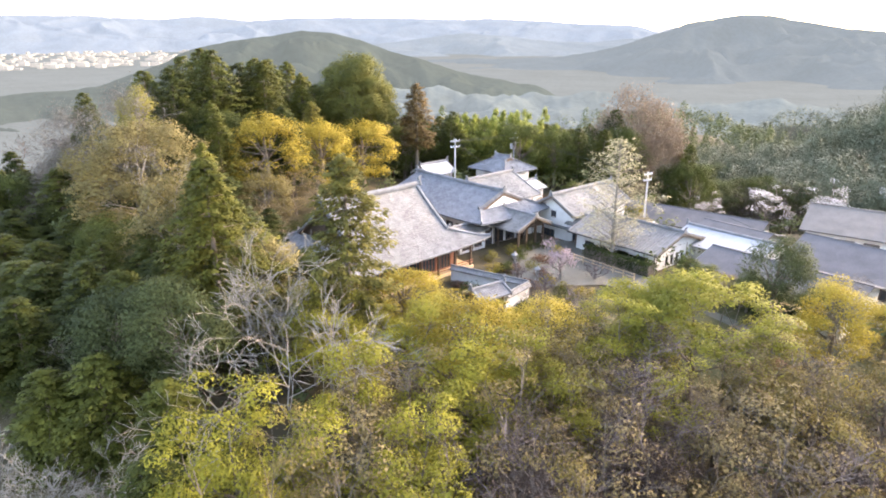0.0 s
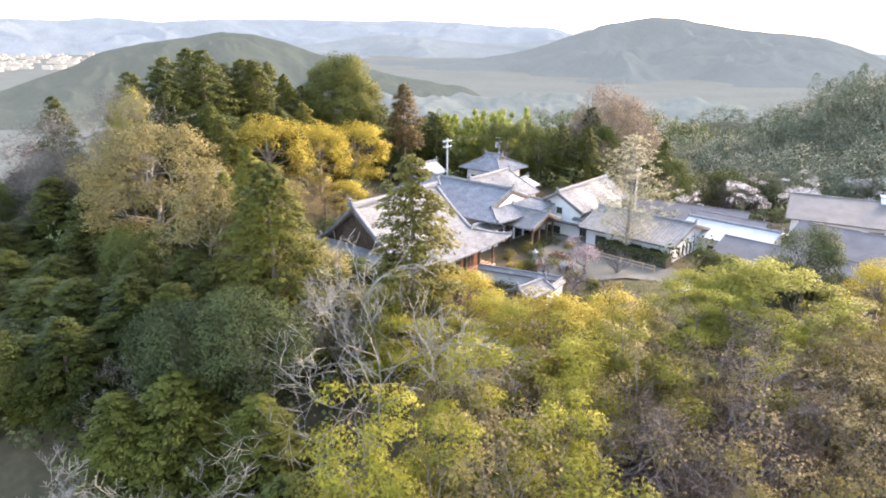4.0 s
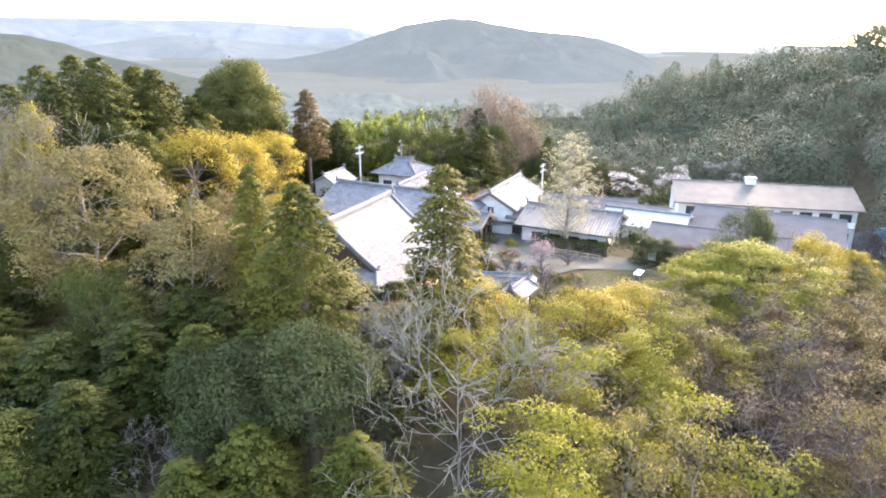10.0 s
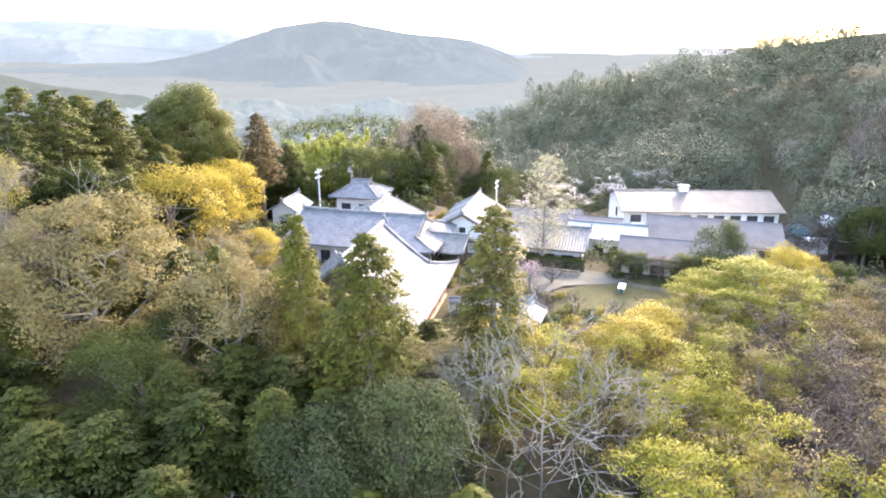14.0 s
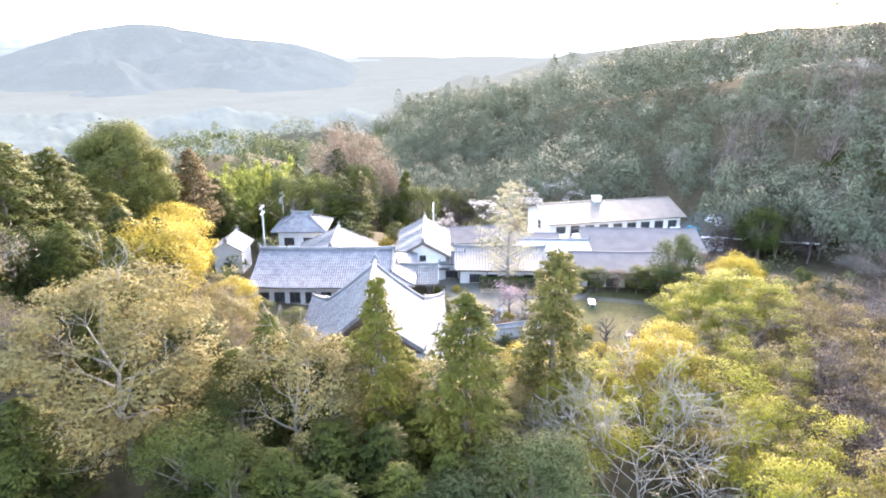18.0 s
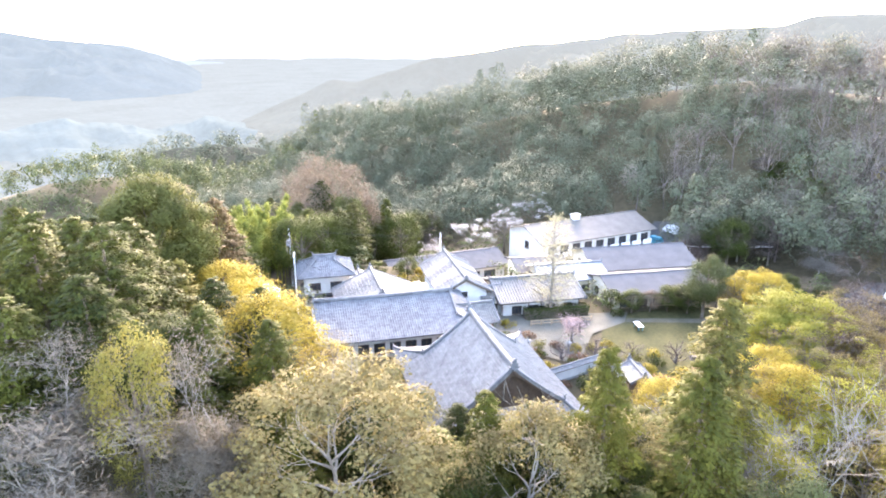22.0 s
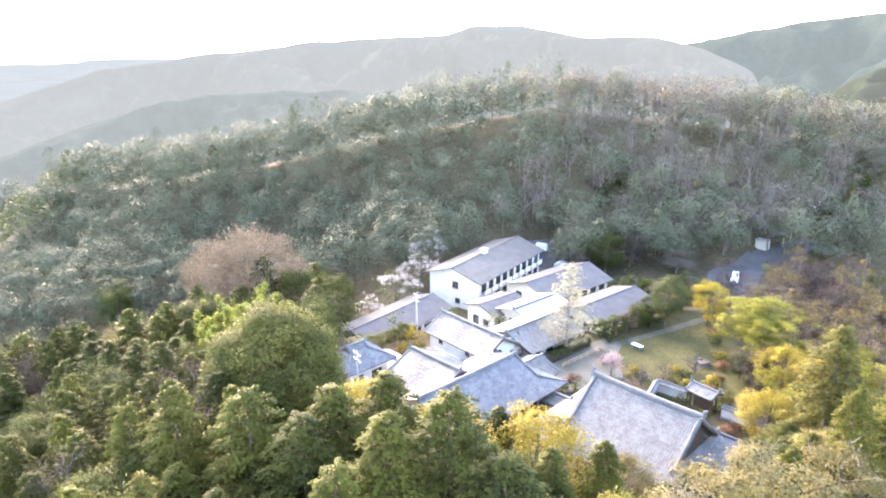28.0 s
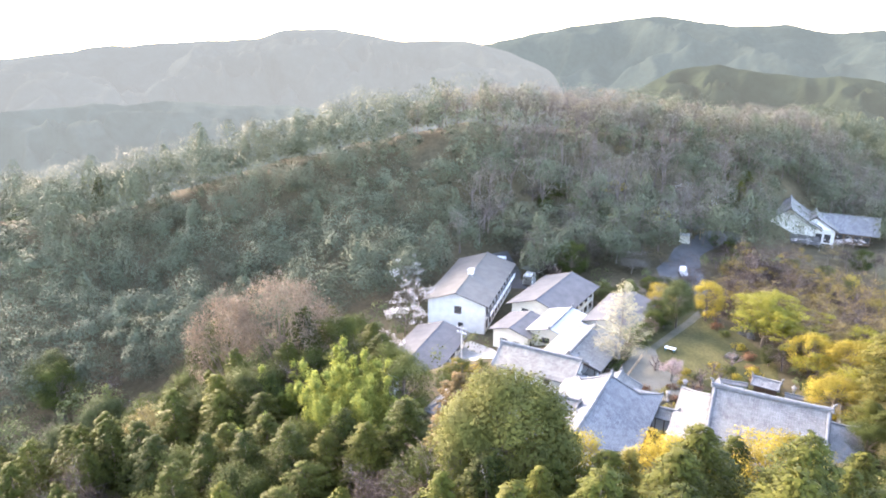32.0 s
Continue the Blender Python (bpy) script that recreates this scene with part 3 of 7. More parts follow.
# far town on the plain between the hills, its pale haze given as emission
town_rng = np.random.RandomState(41)
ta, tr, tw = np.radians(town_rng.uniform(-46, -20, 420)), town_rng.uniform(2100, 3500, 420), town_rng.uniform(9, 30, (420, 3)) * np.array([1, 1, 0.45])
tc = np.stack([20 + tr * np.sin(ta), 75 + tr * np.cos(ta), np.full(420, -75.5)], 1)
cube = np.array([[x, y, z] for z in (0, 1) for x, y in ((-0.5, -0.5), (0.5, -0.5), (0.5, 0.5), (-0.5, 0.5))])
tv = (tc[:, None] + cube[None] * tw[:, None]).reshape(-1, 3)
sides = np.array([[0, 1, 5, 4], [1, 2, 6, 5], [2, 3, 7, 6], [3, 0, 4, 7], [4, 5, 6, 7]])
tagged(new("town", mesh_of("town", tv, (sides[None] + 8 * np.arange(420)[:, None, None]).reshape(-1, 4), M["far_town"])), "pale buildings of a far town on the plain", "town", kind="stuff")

# ---- trees ----
RNG = np.random.RandomState(7)


def unit(v):
    return v / (np.linalg.norm(v, axis=-1, keepdims=True) + 1e-9)


def leaf_mesh(c, nrm, along, size, width=0.55, fold=0.18, rng=RNG, soft=None, even=0.8):
    """Small folded leaf sprays: four-cornered, pointed both ends, one per centre.
    soft: the way the spray's shell faces, which evens out its shading."""
    n = len(c)
    nrm = unit(nrm)
    soft = nrm if soft is None else unit(soft)
    nrm = np.where(np.sum(nrm * soft, 1, keepdims=True) < 0, -nrm, nrm)
    t = unit(along - nrm * np.sum(along * nrm, 1, keepdims=True))
    b = np.cross(nrm, t)
    s = (size * rng.uniform(0.6, 1.35, n))[:, None]
    w = s * np.asarray(width) * rng.uniform(0.7, 1.3, n)[:, None]
    v = np.stack([c - t * s * 0.5, c - b * w * 0.5 - nrm * s * fold + t * s * 0.02, c + t * s * 0.5 - nrm * s * fold * 0.5, c + b * w * 0.5 - nrm * s * fold + t * s * 0.08], 1).reshape(-1, 3)
    f = np.arange(4 * n).reshape(n, 4)
    return v, f, np.repeat(unit(even * soft + (1.1 - even) * nrm), 4, 0)


def ball(n, rng=RNG, up=0.0):
    d = rng.normal(size=(n, 3))
    d[:, 2] += up
    return unit(d)


def clump_leaves(clumps, per, size, rng, up=0.5, width=0.55, flat=0.5):
    """Leaves over the shells of clumps: each (centre, radius x/y, radius z)."""
    mid = np.mean([c for c, r, rz in clumps], 0)
    span = np.std([c for c, r, rz in clumps], 0) + 0.5
    cs, ns, so = [], [], []
    for c, r, rz in clumps:
        k = max(6, int(per * r * r))
        d = ball(k, rng, up)
        rr = rng.uniform(0.45, 1.05, k)[:, None]
        cs.append(np.asarray(c) + d * rr * np.array([r, r, rz]))
        ns.append(d * (1 - flat) + np.array([0, 0, flat]) + rng.normal(0, 0.35, (k, 3)))
        so.append(d * 0.65 + 0.4 * unit((np.asarray(c) - mid) / span) + np.array([0, 0, 0.25]))
    c, n = np.concatenate(cs), np.concatenate(ns)
    return leaf_mesh(c, n, rng.normal(size=c.shape), size, width, rng=rng, soft=np.concatenate(so))


def branching(rng, height, spread, trunk_r, fork=0.3, limbs=7, levels=3, upward=0.6, kids=4, wiggle=0.25, droop=0.0, twig=0.012):
    """Trunk and limbs: segments for tubes and the tips, grown by repeated forking."""
    segs, tips = [], []

    def grow(p, d, length, r, level):
        steps = 3 if level < levels else 2
        q, r0 = np.array(p), r
        for i in range(steps):
            d = unit(d + rng.normal(0, wiggle, 3) * 0.6 + np.array([0, 0, -droop if level > 1 else 0.05]))
            nq, r1 = q + d * length / steps, max(twig, r * (1 - 0.5 * (i + 1) / steps))
            segs.append((q, nq, r0, r1))
            q, r0 = nq, r1
            if level < levels and i > 0:
                for _ in range(kids if i == steps - 1 else kids // 2):
                    side = unit(np.cross(d, rng.normal(size=3)))
                    grow(q, unit(d * 0.75 + side * rng.uniform(0.5, 1.0) + np.array([0, 0, 0.15])), length * rng.uniform(0.5, 0.75), r0 * 0.62, level + 1)
        if level >= levels:
            tips.append(q)

    base = np.array([0.0, 0.0, -0.4])
    q, r0 = base, trunk_r
    zs = np.linspace(0, height * 0.62, 5)[1:]
    for z in zs:
        nq = np.array([rng.normal(0, 0.04 * z), rng.normal(0, 0.04 * z), z])
        r1 = trunk_r * (1 - 0.72 * z / (height * 0.62))
        segs.append((q, nq, r0, r1))
        q, r0 = nq, r1
    for i in range(limbs):
        k = fork + (0.62 - fork) * (i + rng.uniform(0, 0.8)) / limbs
        a = i * 2.4 + rng.uniform(-0.4, 0.4)
        z = height * k
        j = int(np.searchsorted(zs, z, side="left"))
        lo = base if j == 0 else segs[j - 1][1]
        hi = segs[min(j, 3)][1]
        f = np.clip((z - lo[2]) / (hi[2] - lo[2] + 1e-6), 0, 1)
        p = lo + (hi - lo) * f
        d = unit(np.array([math.cos(a), math.sin(a), upward + 1.1 * (k - fork)]))
        grow(p, d, spread * rng.uniform(0.75, 1.05) * (1 - 0.35 * (k - fork) / (0.62 - fork + 1e-6)), trunk_r * 0.42, 1)
    grow(q, np.array([0, 0, 1.0]), height * 0.3, r0, 1)
    return segs, np.array(tips)


def split_tree(segs, cut):
    thick = [s for s in segs if s[2] >= cut]
    thin = [s for s in segs if s[2] < cut]
    return thick, thin


def tree_thing(name, label, category, trunk, limbs, crown, bark, leaf, group="trees of the wood"):
    """A tree away from the place that serves as the pattern for its copies."""
    t = thing(name, Matrix.Translation((0, 0, -3000)), label, category, group)
    if trunk:
        v, f = tubes(trunk, 7)
        child("trunk", mesh_of("trunk", v, f, M[bark], shade=True), t)
    if limbs:
        v, f = tubes(limbs, 3)
        tagged(child("limbwork", mesh_of("limbwork", v, f, M[bark]), t), kind="stuff")
    if crown is not None:
        child("crown", mesh_of("crown", crown[0], crown[1], M[leaf], normals=crown[2]), t)
    return t


def conifer(seed, leaf, label, h=16.0, r=3.6, boughs=120, per=34, start=0.1, power=0.7, droop=0.3, size=0.3, name="cedar_tree", plume=1.0, width=0.5, bark="bark", step=3):
    """Boughs in a spiral up the trunk, each ending in feathery plumes that droop a little."""
    rng = np.random.RandomState(seed)
    p1, p2 = rng.uniform(0, 6.28, 2)
    cs, ns, al, so, limbs = [], [], [], [], []
    for i in range(boughs):
        k = start + (1 - start) * ((i + rng.uniform()) / boughs) ** 1.1
        a = i * 2.4 + rng.normal(0, 0.3)
        prof = (1 - k) ** power * (0.6 + 0.4 * min(1, (k - start) / 0.12))
        length = r * prof * max(0.5, 1 + 0.2 * math.sin(2 * a + p1 + 4 * k) + 0.14 * math.sin(3 * a + p2 - 7 * k) + rng.normal(0, 0.11)) + 0.3
        out, side = np.array([math.cos(a), math.sin(a), 0]), np.array([-math.sin(a), math.cos(a), 0])
        foot = np.array([0, 0, k * h])
        for q in (0.45, 0.74, 0.98):
            c = foot + out * length * q + side * rng.normal(0, 0.14) * length + np.array([0, 0, length * (0.3 - droop * q * q) * 0.8 + rng.normal(0, 0.12)])
            rc = plume * (0.17 * length + 0.3) * (1.2 - 0.4 * q) * rng.uniform(0.8, 1.25)
            m = int(per * (rc / 0.7) ** 1.5) + 8
            d = ball(m, rng, 0.4)
            cs.append(c + d * rng.uniform(0.45, 1.05, m)[:, None] * np.array([rc, rc, rc * 0.5]))
            ns.append(d * 0.5 + np.array([0, 0, 0.6]) + rng.normal(0, 0.3, (m, 3)))
            al.append(out + 0.6 * d + rng.normal(0, 0.3, (m, 3)) - np.array([0, 0, 0.35]))
            so.append(0.55 * d + 0.5 * out + np.array([0, 0, 0.3]))
        if i % step == 0:
            limbs.append((foot, foot + out * length * 0.9 + np.array([0, 0, length * (0.3 - droop * 0.8) * 0.8]), 0.05, 0.015))
    crown = leaf_mesh(np.concatenate(cs), np.concatenate(ns), np.concatenate(al), size, width, rng=rng, soft=np.concatenate(so))
    trunk = [(np.array([0, 0, -0.5]), np.array([0, 0, h * 0.5]), 0.3, 0.18), (np.array([0, 0, h * 0.5]), np.array([0, 0, h * 0.97]), 0.18, 0.03)]
    return tree_thing(name, label, "tree", trunk, limbs, crown, bark, leaf)


def broadleaf(seed, leaf, label, h=12.0, r=4.5, per=140, size=0.18, bark="bark", layered=0.45, clump=1.0, name="broadleaf_tree", limbs=8, fork=0.28, density=1.0, upward=0.5, levels=2):
    rng = np.random.RandomState(seed)
    segs, tips = branching(rng, h, r * 0.8, 0.22, fork, limbs, levels, upward, kids=4)
    keep = tips[rng.uniform(size=len(tips)) < density]
    clumps = [(p + rng.normal(0, 0.15, 3), clump * rng.uniform(0.7, 1.35), clump * layered * rng.uniform(0.7, 1.3)) for p in keep]
    crown = clump_leaves(clumps, per, size, rng)
    trunk, thin = split_tree(segs, 0.085)
    return tree_thing(name, label, "tree", trunk, thin, crown, bark, leaf)


def dome(seed, leaf, label, h=13.0, r=5.5, n=80, per=120, size=0.185, name="evergreen_tree", clump=1.5, low=0.25, bark="bark", boughs=False):
    """A dense round crown of many overlapping clumps."""
    rng = np.random.RandomState(seed)
    d = ball(n, rng, 0.25)
    cen = np.array([0, 0, h * (0.5 + low * 0.4)])
    ext = np.array([r * 0.82, r * 0.82, h * (0.5 - low * 0.4) * 0.86])
    clumps = [(cen + q * ext * rng.uniform(0.75, 1.0), clump * rng.uniform(0.65, 1.25), clump * rng.uniform(0.55, 0.95)) for q in d]
    crown = clump_leaves(clumps, per, size, rng, 0.35, 0.6, 0.3)
    trunk = [(np.array([0, 0, -0.5]), np.array([0.1, 0, h * 0.35]), 0.35, 0.26), (np.array([0.1, 0, h * 0.35]), np.array([0, 0.2, h * 0.8]), 0.26, 0.06)]
    limbs = []
    if boughs:
        trunk, limbs = split_tree(branching(rng, h * 0.92, r * 0.6, 0.2, 0.12, 13, 3, 0.55, kids=3)[0], 0.075)
    for q in d[:0 if boughs else 26]:
        p0 = np.array([0.05, 0.05, h * rng.uniform(0.3, 0.6)])
        limbs.append((p0, cen + q * ext * 0.8, 0.09, 0.02))
    return tree_thing(name, label, "tree", trunk, limbs, crown, bark, leaf)


def bare(seed, bark, label, h=12.0, r=4.5, leaf=None, name="bare_tree", buds=0, size=0.2, limbs=8, levels=3, upward=0.6, fork=0.22, kids=4, droop=0.0, cloud=0.5, width=0.6, thick=0.2):
    rng = np.random.RandomState(seed)
    segs, tips = branching(rng, h, r * 0.62, thick, fork, limbs, levels, upward, kids=kids, droop=droop, twig=0.014)
    crown = None
    if leaf:
        reps = max(1, buds // len(tips))
        c = np.repeat(tips, reps, 0) + rng.normal(0, cloud, (len(tips) * reps, 3))
        crown = leaf_mesh(c, ball(len(c), rng, 0.5), rng.normal(size=c.shape), size, width, rng=rng, soft=0.8 * unit((c - tips.mean(0)) / (tips.std(0) + 0.3)) + 0.5 * unit(c - np.repeat(tips, reps, 0)) + np.array([0, 0, 0.3]))
    trunk, thin = split_tree(segs, 0.075)
    return tree_thing(name, label, "tree", trunk, thin, crown, bark, leaf)


def bamboo(seed):
    rng = np.random.RandomState(seed)
    segs, cs, ns, al, so = [], [], [], [], []
    for i in range(13):
        a, q = rng.uniform(0, 6.28), rng.uniform(0, 2.8)
        p = np.array([q * math.cos(a), q * math.sin(a), -0.3])
        lean = np.array([math.cos(a), math.sin(a), 0]) * rng.uniform(0.05, 0.2)
        h = rng.uniform(7.5, 13)
        last = p
        for k in range(1, 7):
            s = k / 6
            nxt = p + np.array([0, 0, h * (s - 0.10 * s ** 4)]) + lean * h * s ** 3 * 1.3
            segs.append((last, nxt, 0.05 * (1.1 - s), 0.05 * (1.0 - s) + 0.012))
            last = nxt
            if k > 2:
                m = 60 + 26 * k
                c = nxt + rng.normal(0, 1, (m, 3)) * np.array([0.42, 0.42, 0.5]) * (1.5 - 0.9 * s)
                cs.append(c)
                ns.append(ball(m, rng, 0.9))
                so.append(unit(c - nxt) + 0.4 * lean / 0.15 + np.array([0, 0, 0.5]))
                al.append(rng.normal(size=(m, 3)) + np.array([0, 0, -1.0]))
    crown = leaf_mesh(np.concatenate(cs), np.concatenate(ns), np.concatenate(al), 0.36, 0.34, rng=rng, soft=np.concatenate(so))
    return tree_thing("bamboo_clump", "bright yellow-green bamboo clump with drooping plumes", "bamboo", None, segs, crown, "leaf_bamboo", "leaf_bamboo", "bamboo grove")


def bush(seed, leaf, label, name="shrub", n=14, per=60, size=0.16, r=1.0, h=1.3, clump=0.5):
    rng = np.random.RandomState(seed)
    clumps = [(np.array([0, 0, h * 0.45]) + q * np.array([r * 0.6, r * 0.6, h * 0.4]), clump * rng.uniform(0.7, 1.2), clump * rng.uniform(0.6, 1.0)) for q in ball(n, rng, 0.3)]
    crown = clump_leaves(clumps, per * 2.5, size, rng, 0.4, 0.6, 0.3)
    stems = [(np.array([0, 0, -0.1]), np.array([0.4 * r * math.cos(a), 0.4 * r * math.sin(a), h * 0.5]), 0.04, 0.015) for a in (0, 1.3, 2.5, 3.8, 5.1)]
    return tree_thing(name, label, "shrub", None, stems, crown, "bark", leaf, "garden shrubs")


KIND = {}
KIND["con"] = [conifer(11, "leaf_con", "dark green conifer with dense feathery boughs", power=0.6, droop=0.25), conifer(12, "leaf_con", "dark green conifer with dense feathery boughs", r=3.2, power=0.66, boughs=130), conifer(13, "leaf_con", "dark green conifer with a broad uneven crown", r=4.2, power=0.52, droop=0.2), conifer(15, "leaf_con2", "olive-green cypress with brighter bough tips", r=3.7, power=0.58, plume=1.1, boughs=110)]
KIND["fir"] = [conifer(14, "leaf_fir", "green fir with broad layered boughs", r=4.0, power=0.72, start=0.05, droop=0.36, boughs=140, name="fir_tree")]
KIND["olive"] = [conifer(21, "leaf_olive", "tall olive-green cedar with tufted boughs", r=2.8, power=0.6, boughs=120, plume=1.0), conifer(22, "leaf_olive", "tall olive-green cedar with tufted boughs", r=3.0, power=0.6, boughs=120)]
KIND["brown"] = [conifer(31, "leaf_brown", "rusty brown cedar on a bare trunk", r=3.2, power=0.55, start=0.4, boughs=80)]
KIND["ever"] = [dome(41, "leaf_ever", "dense dark evergreen broadleaf tree"), dome(42, "leaf_ever", "dense dark evergreen broadleaf tree", h=11, r=4.5, n=55)]
KIND["grey"] = [dome(51, "leaf_grey", "grey-green evergreen oak with a dense crown", h=11, r=4.2, n=62, per=140), dome(52, "leaf_grey", "grey-green evergreen oak with a dense crown", h=12, r=4.8, n=66, per=140)]
KIND["big"] = [dome(61, "leaf_big", "large round camphor-like tree, bright green top", h=20, r=7.0, n=150, per=170, size=0.25, clump=1.8)]
KIND["lime"] = [broadleaf(71, "leaf_lime", "maple in fresh yellow-green leaf, layered boughs"), broadleaf(72, "leaf_lime", "maple in fresh yellow-green leaf, layered boughs", h=11, r=5.0), broadleaf(73, "leaf_lime", "maple in fresh yellow-green leaf, layered boughs", h=13)]
KIND["maple"] = [broadleaf(74, "leaf_maple", "garden maple in bright yellow-green leaf", h=9, r=5.0, per=130, size=0.19, clump=0.75, levels=3, layered=0.5, fork=0.2, upward=0.6)]
KIND["gold"] = [dome(81, "leaf_gold", "tree in golden orange-yellow young leaf", h=12, r=4.6, n=70, per=120, size=0.19, clump=1.2, low=0.02, name="budding_tree"), dome(82, "leaf_gold", "tree in golden orange-yellow young leaf", h=11, r=5.0, n=80, per=120, size=0.19, clump=1.15, low=0.02, name="budding_tree")]
KIND["tan"] = [broadleaf(91, "leaf_tan", "maple with thin tan-brown opening leaves", per=52, density=0.8), broadleaf(92, "leaf_tan", "maple with thin tan-brown opening leaves", per=52, h=11)]
KIND["mauve"] = [bare(101, "bark_mauve", "leafless mauve-brown tree with fine twigs", leaf="leaf_mauve", buds=4200, size=0.5, cloud=0.45, width=0.09), bare(102, "bark_mauve", "leafless mauve-brown tree with fine twigs", h=10.5, leaf="leaf_mauve", buds=4200, size=0.5, cloud=0.45, width=0.09)]
KIND["bare"] = [bare(111, "bark_pale", "leafless pale grey tree with crooked spreading branches", h=11, r=7.5, upward=0.3, limbs=14, fork=0.1, thick=0.08, levels=4, kids=3), bare(112, "bark_pale", "leafless pale grey tree with crooked spreading branches", h=10, r=4.5, thick=0.09, levels=4, kids=3, limbs=12)]
KIND["buff"] = [dome(121, "leaf_buff", "large oak in buff-yellow bud, pale limbs showing", h=15, r=6.5, n=170, per=130, size=0.21, name="budding_tree", clump=1.05, low=0.05, bark="bark_pale", boughs=True), dome(122, "leaf_buff", "oak in buff-yellow bud, pale limbs showing", h=13, r=5.0, n=110, per=120, size=0.2, name="budding_tree", clump=1.0, low=0.05, bark="bark_pale", boughs=True)]
KIND["ash"] = [bare(131, "bark_pale", "leafless ash-grey tree with dense fine twigs", leaf="leaf_ash", buds=13000, size=0.5, h=13, cloud=0.6, width=0.08)]
KIND["spring"] = [dome(155, "leaf_spring", "rounded tree in pale yellow-green young leaf", h=12, r=4.0, n=46, per=110, clump=1.4, low=0.2, name="budding_tree")]
KIND["ochre"] = [broadleaf(83, "leaf_ochre", "maple in ochre-brown young leaf", per=100), broadleaf(84, "leaf_ochre", "maple in ochre-brown young leaf", h=11, r=5.0, per=90)]
KIND["ginkgo"] = [conifer(141, "leaf_ginkgo", "tall pale ginkgo budding on upright limbs", h=16, r=5.2, boughs=130, per=16, start=0.1, power=0.6, droop=-0.45, size=0.2, name="ginkgo_tree", plume=0.8, bark="bark_pale", step=1)]
KIND["rust"] = [dome(151, "leaf_rust", "broad domed tree in rosy rust-coloured bud", h=14, r=8.5, n=120, per=48, size=0.2, name="budding_tree", clump=1.6)]
KIND["white"] = [broadleaf(161, "petal_white", "blossoming tree with white flowers on layered boughs", h=9, r=4.2, bark="bark", layered=0.6, per=70, size=0.15, density=0.65, clump=0.8, name="blossom_tree", upward=0.4)]
KIND["pink"] = [bare(171, "bark_pale", "small weeping cherry in pale pink bloom", h=4.6, r=2.0, leaf="petal_pink", buds=1500, size=0.15, name="blossom_tree", levels=2, cloud=0.25)]
KIND["bamboo"] = [bamboo(181), bamboo(182)]
KIND["round"] = [bush(191, "leaf_ever", "clipped round dark green shrub")]
KIND["roundy"] = [bush(192, "leaf_olive", "clipped round olive-yellow shrub")]
KIND["redbush"] = [bush(193, "leaf_red", "low spreading reddish azalea shrub", h=0.9)]
KIND["goldbush"] = [bush(194, "leaf_gold", "low golden-orange garden shrub", h=0.9)]
KIND["twigbush"] = [bare(195, "bark_mauve", "leafless twiggy garden shrub", h=3.0, r=2.4, name="bare_shrub", levels=2, fork=0.05, limbs=10, leaf="leaf_mauve", buds=700, size=0.1, cloud=0.2, width=0.3)]
PLANTED = []


def measure_tree(ob):
    lo, hi, wide = 1e9, -1e9, 0
    for c in ob.children:
        co = np.empty(len(c.data.vertices) * 3, np.float32)
        c.data.vertices.foreach_get("co", co)
        co = co.reshape(-1, 3)
        hi = max(hi, float(np.percentile(co[:, 2], 99.7)))
        wide = max(wide, float(np.percentile(np.hypot(co[:, 0], co[:, 1]), 97)))
    return hi, wide


EXTENT = {k: [measure_tree(o) for o in v] for k, v in KIND.items()}
USED = {}


def plant(kind, x, y, top=None, r=None, h=None, base=None, turn=None, pick=None, label=""):
    """A tree with its foot on the ground, its top at a given height (or h tall) and crown radius r."""
    i = (pick if pick is not None else RNG.randint(0, 99)) % len(KIND[kind])
    th, tr = EXTENT[kind][i]
    z = flat_at(x, y) - 0.1 if base is None else base
    hh = h or (top - z)
    sz, sx = hh / th, (r / tr if r else hh / th * RNG.uniform(0.9, 1.1))
    m = pose(x, y, z, 0, 0, RNG.uniform(0, 360) if turn is None else turn) @ Matrix.Diagonal((sx, sx, sz, 1))
    ob = KIND[kind][i]
    if (kind, i) in USED:
        ob = copy_thing(ob, m @ Matrix.Diagonal((1 / ob.scale.x, 1 / ob.scale.y, 1 / ob.scale.z, 1)))
    else:
        USED[(kind, i)] = True
        ob.matrix_world = m
    PLANTED.append((x, y, (r or tr * sx)))
    return tagged(ob, label)


def free(x, y, gap):
    return all((x - a) ** 2 + (y - b) ** 2 > (gap * (0.5 * c + 1.2)) ** 2 for a, b, c in PLANTED)


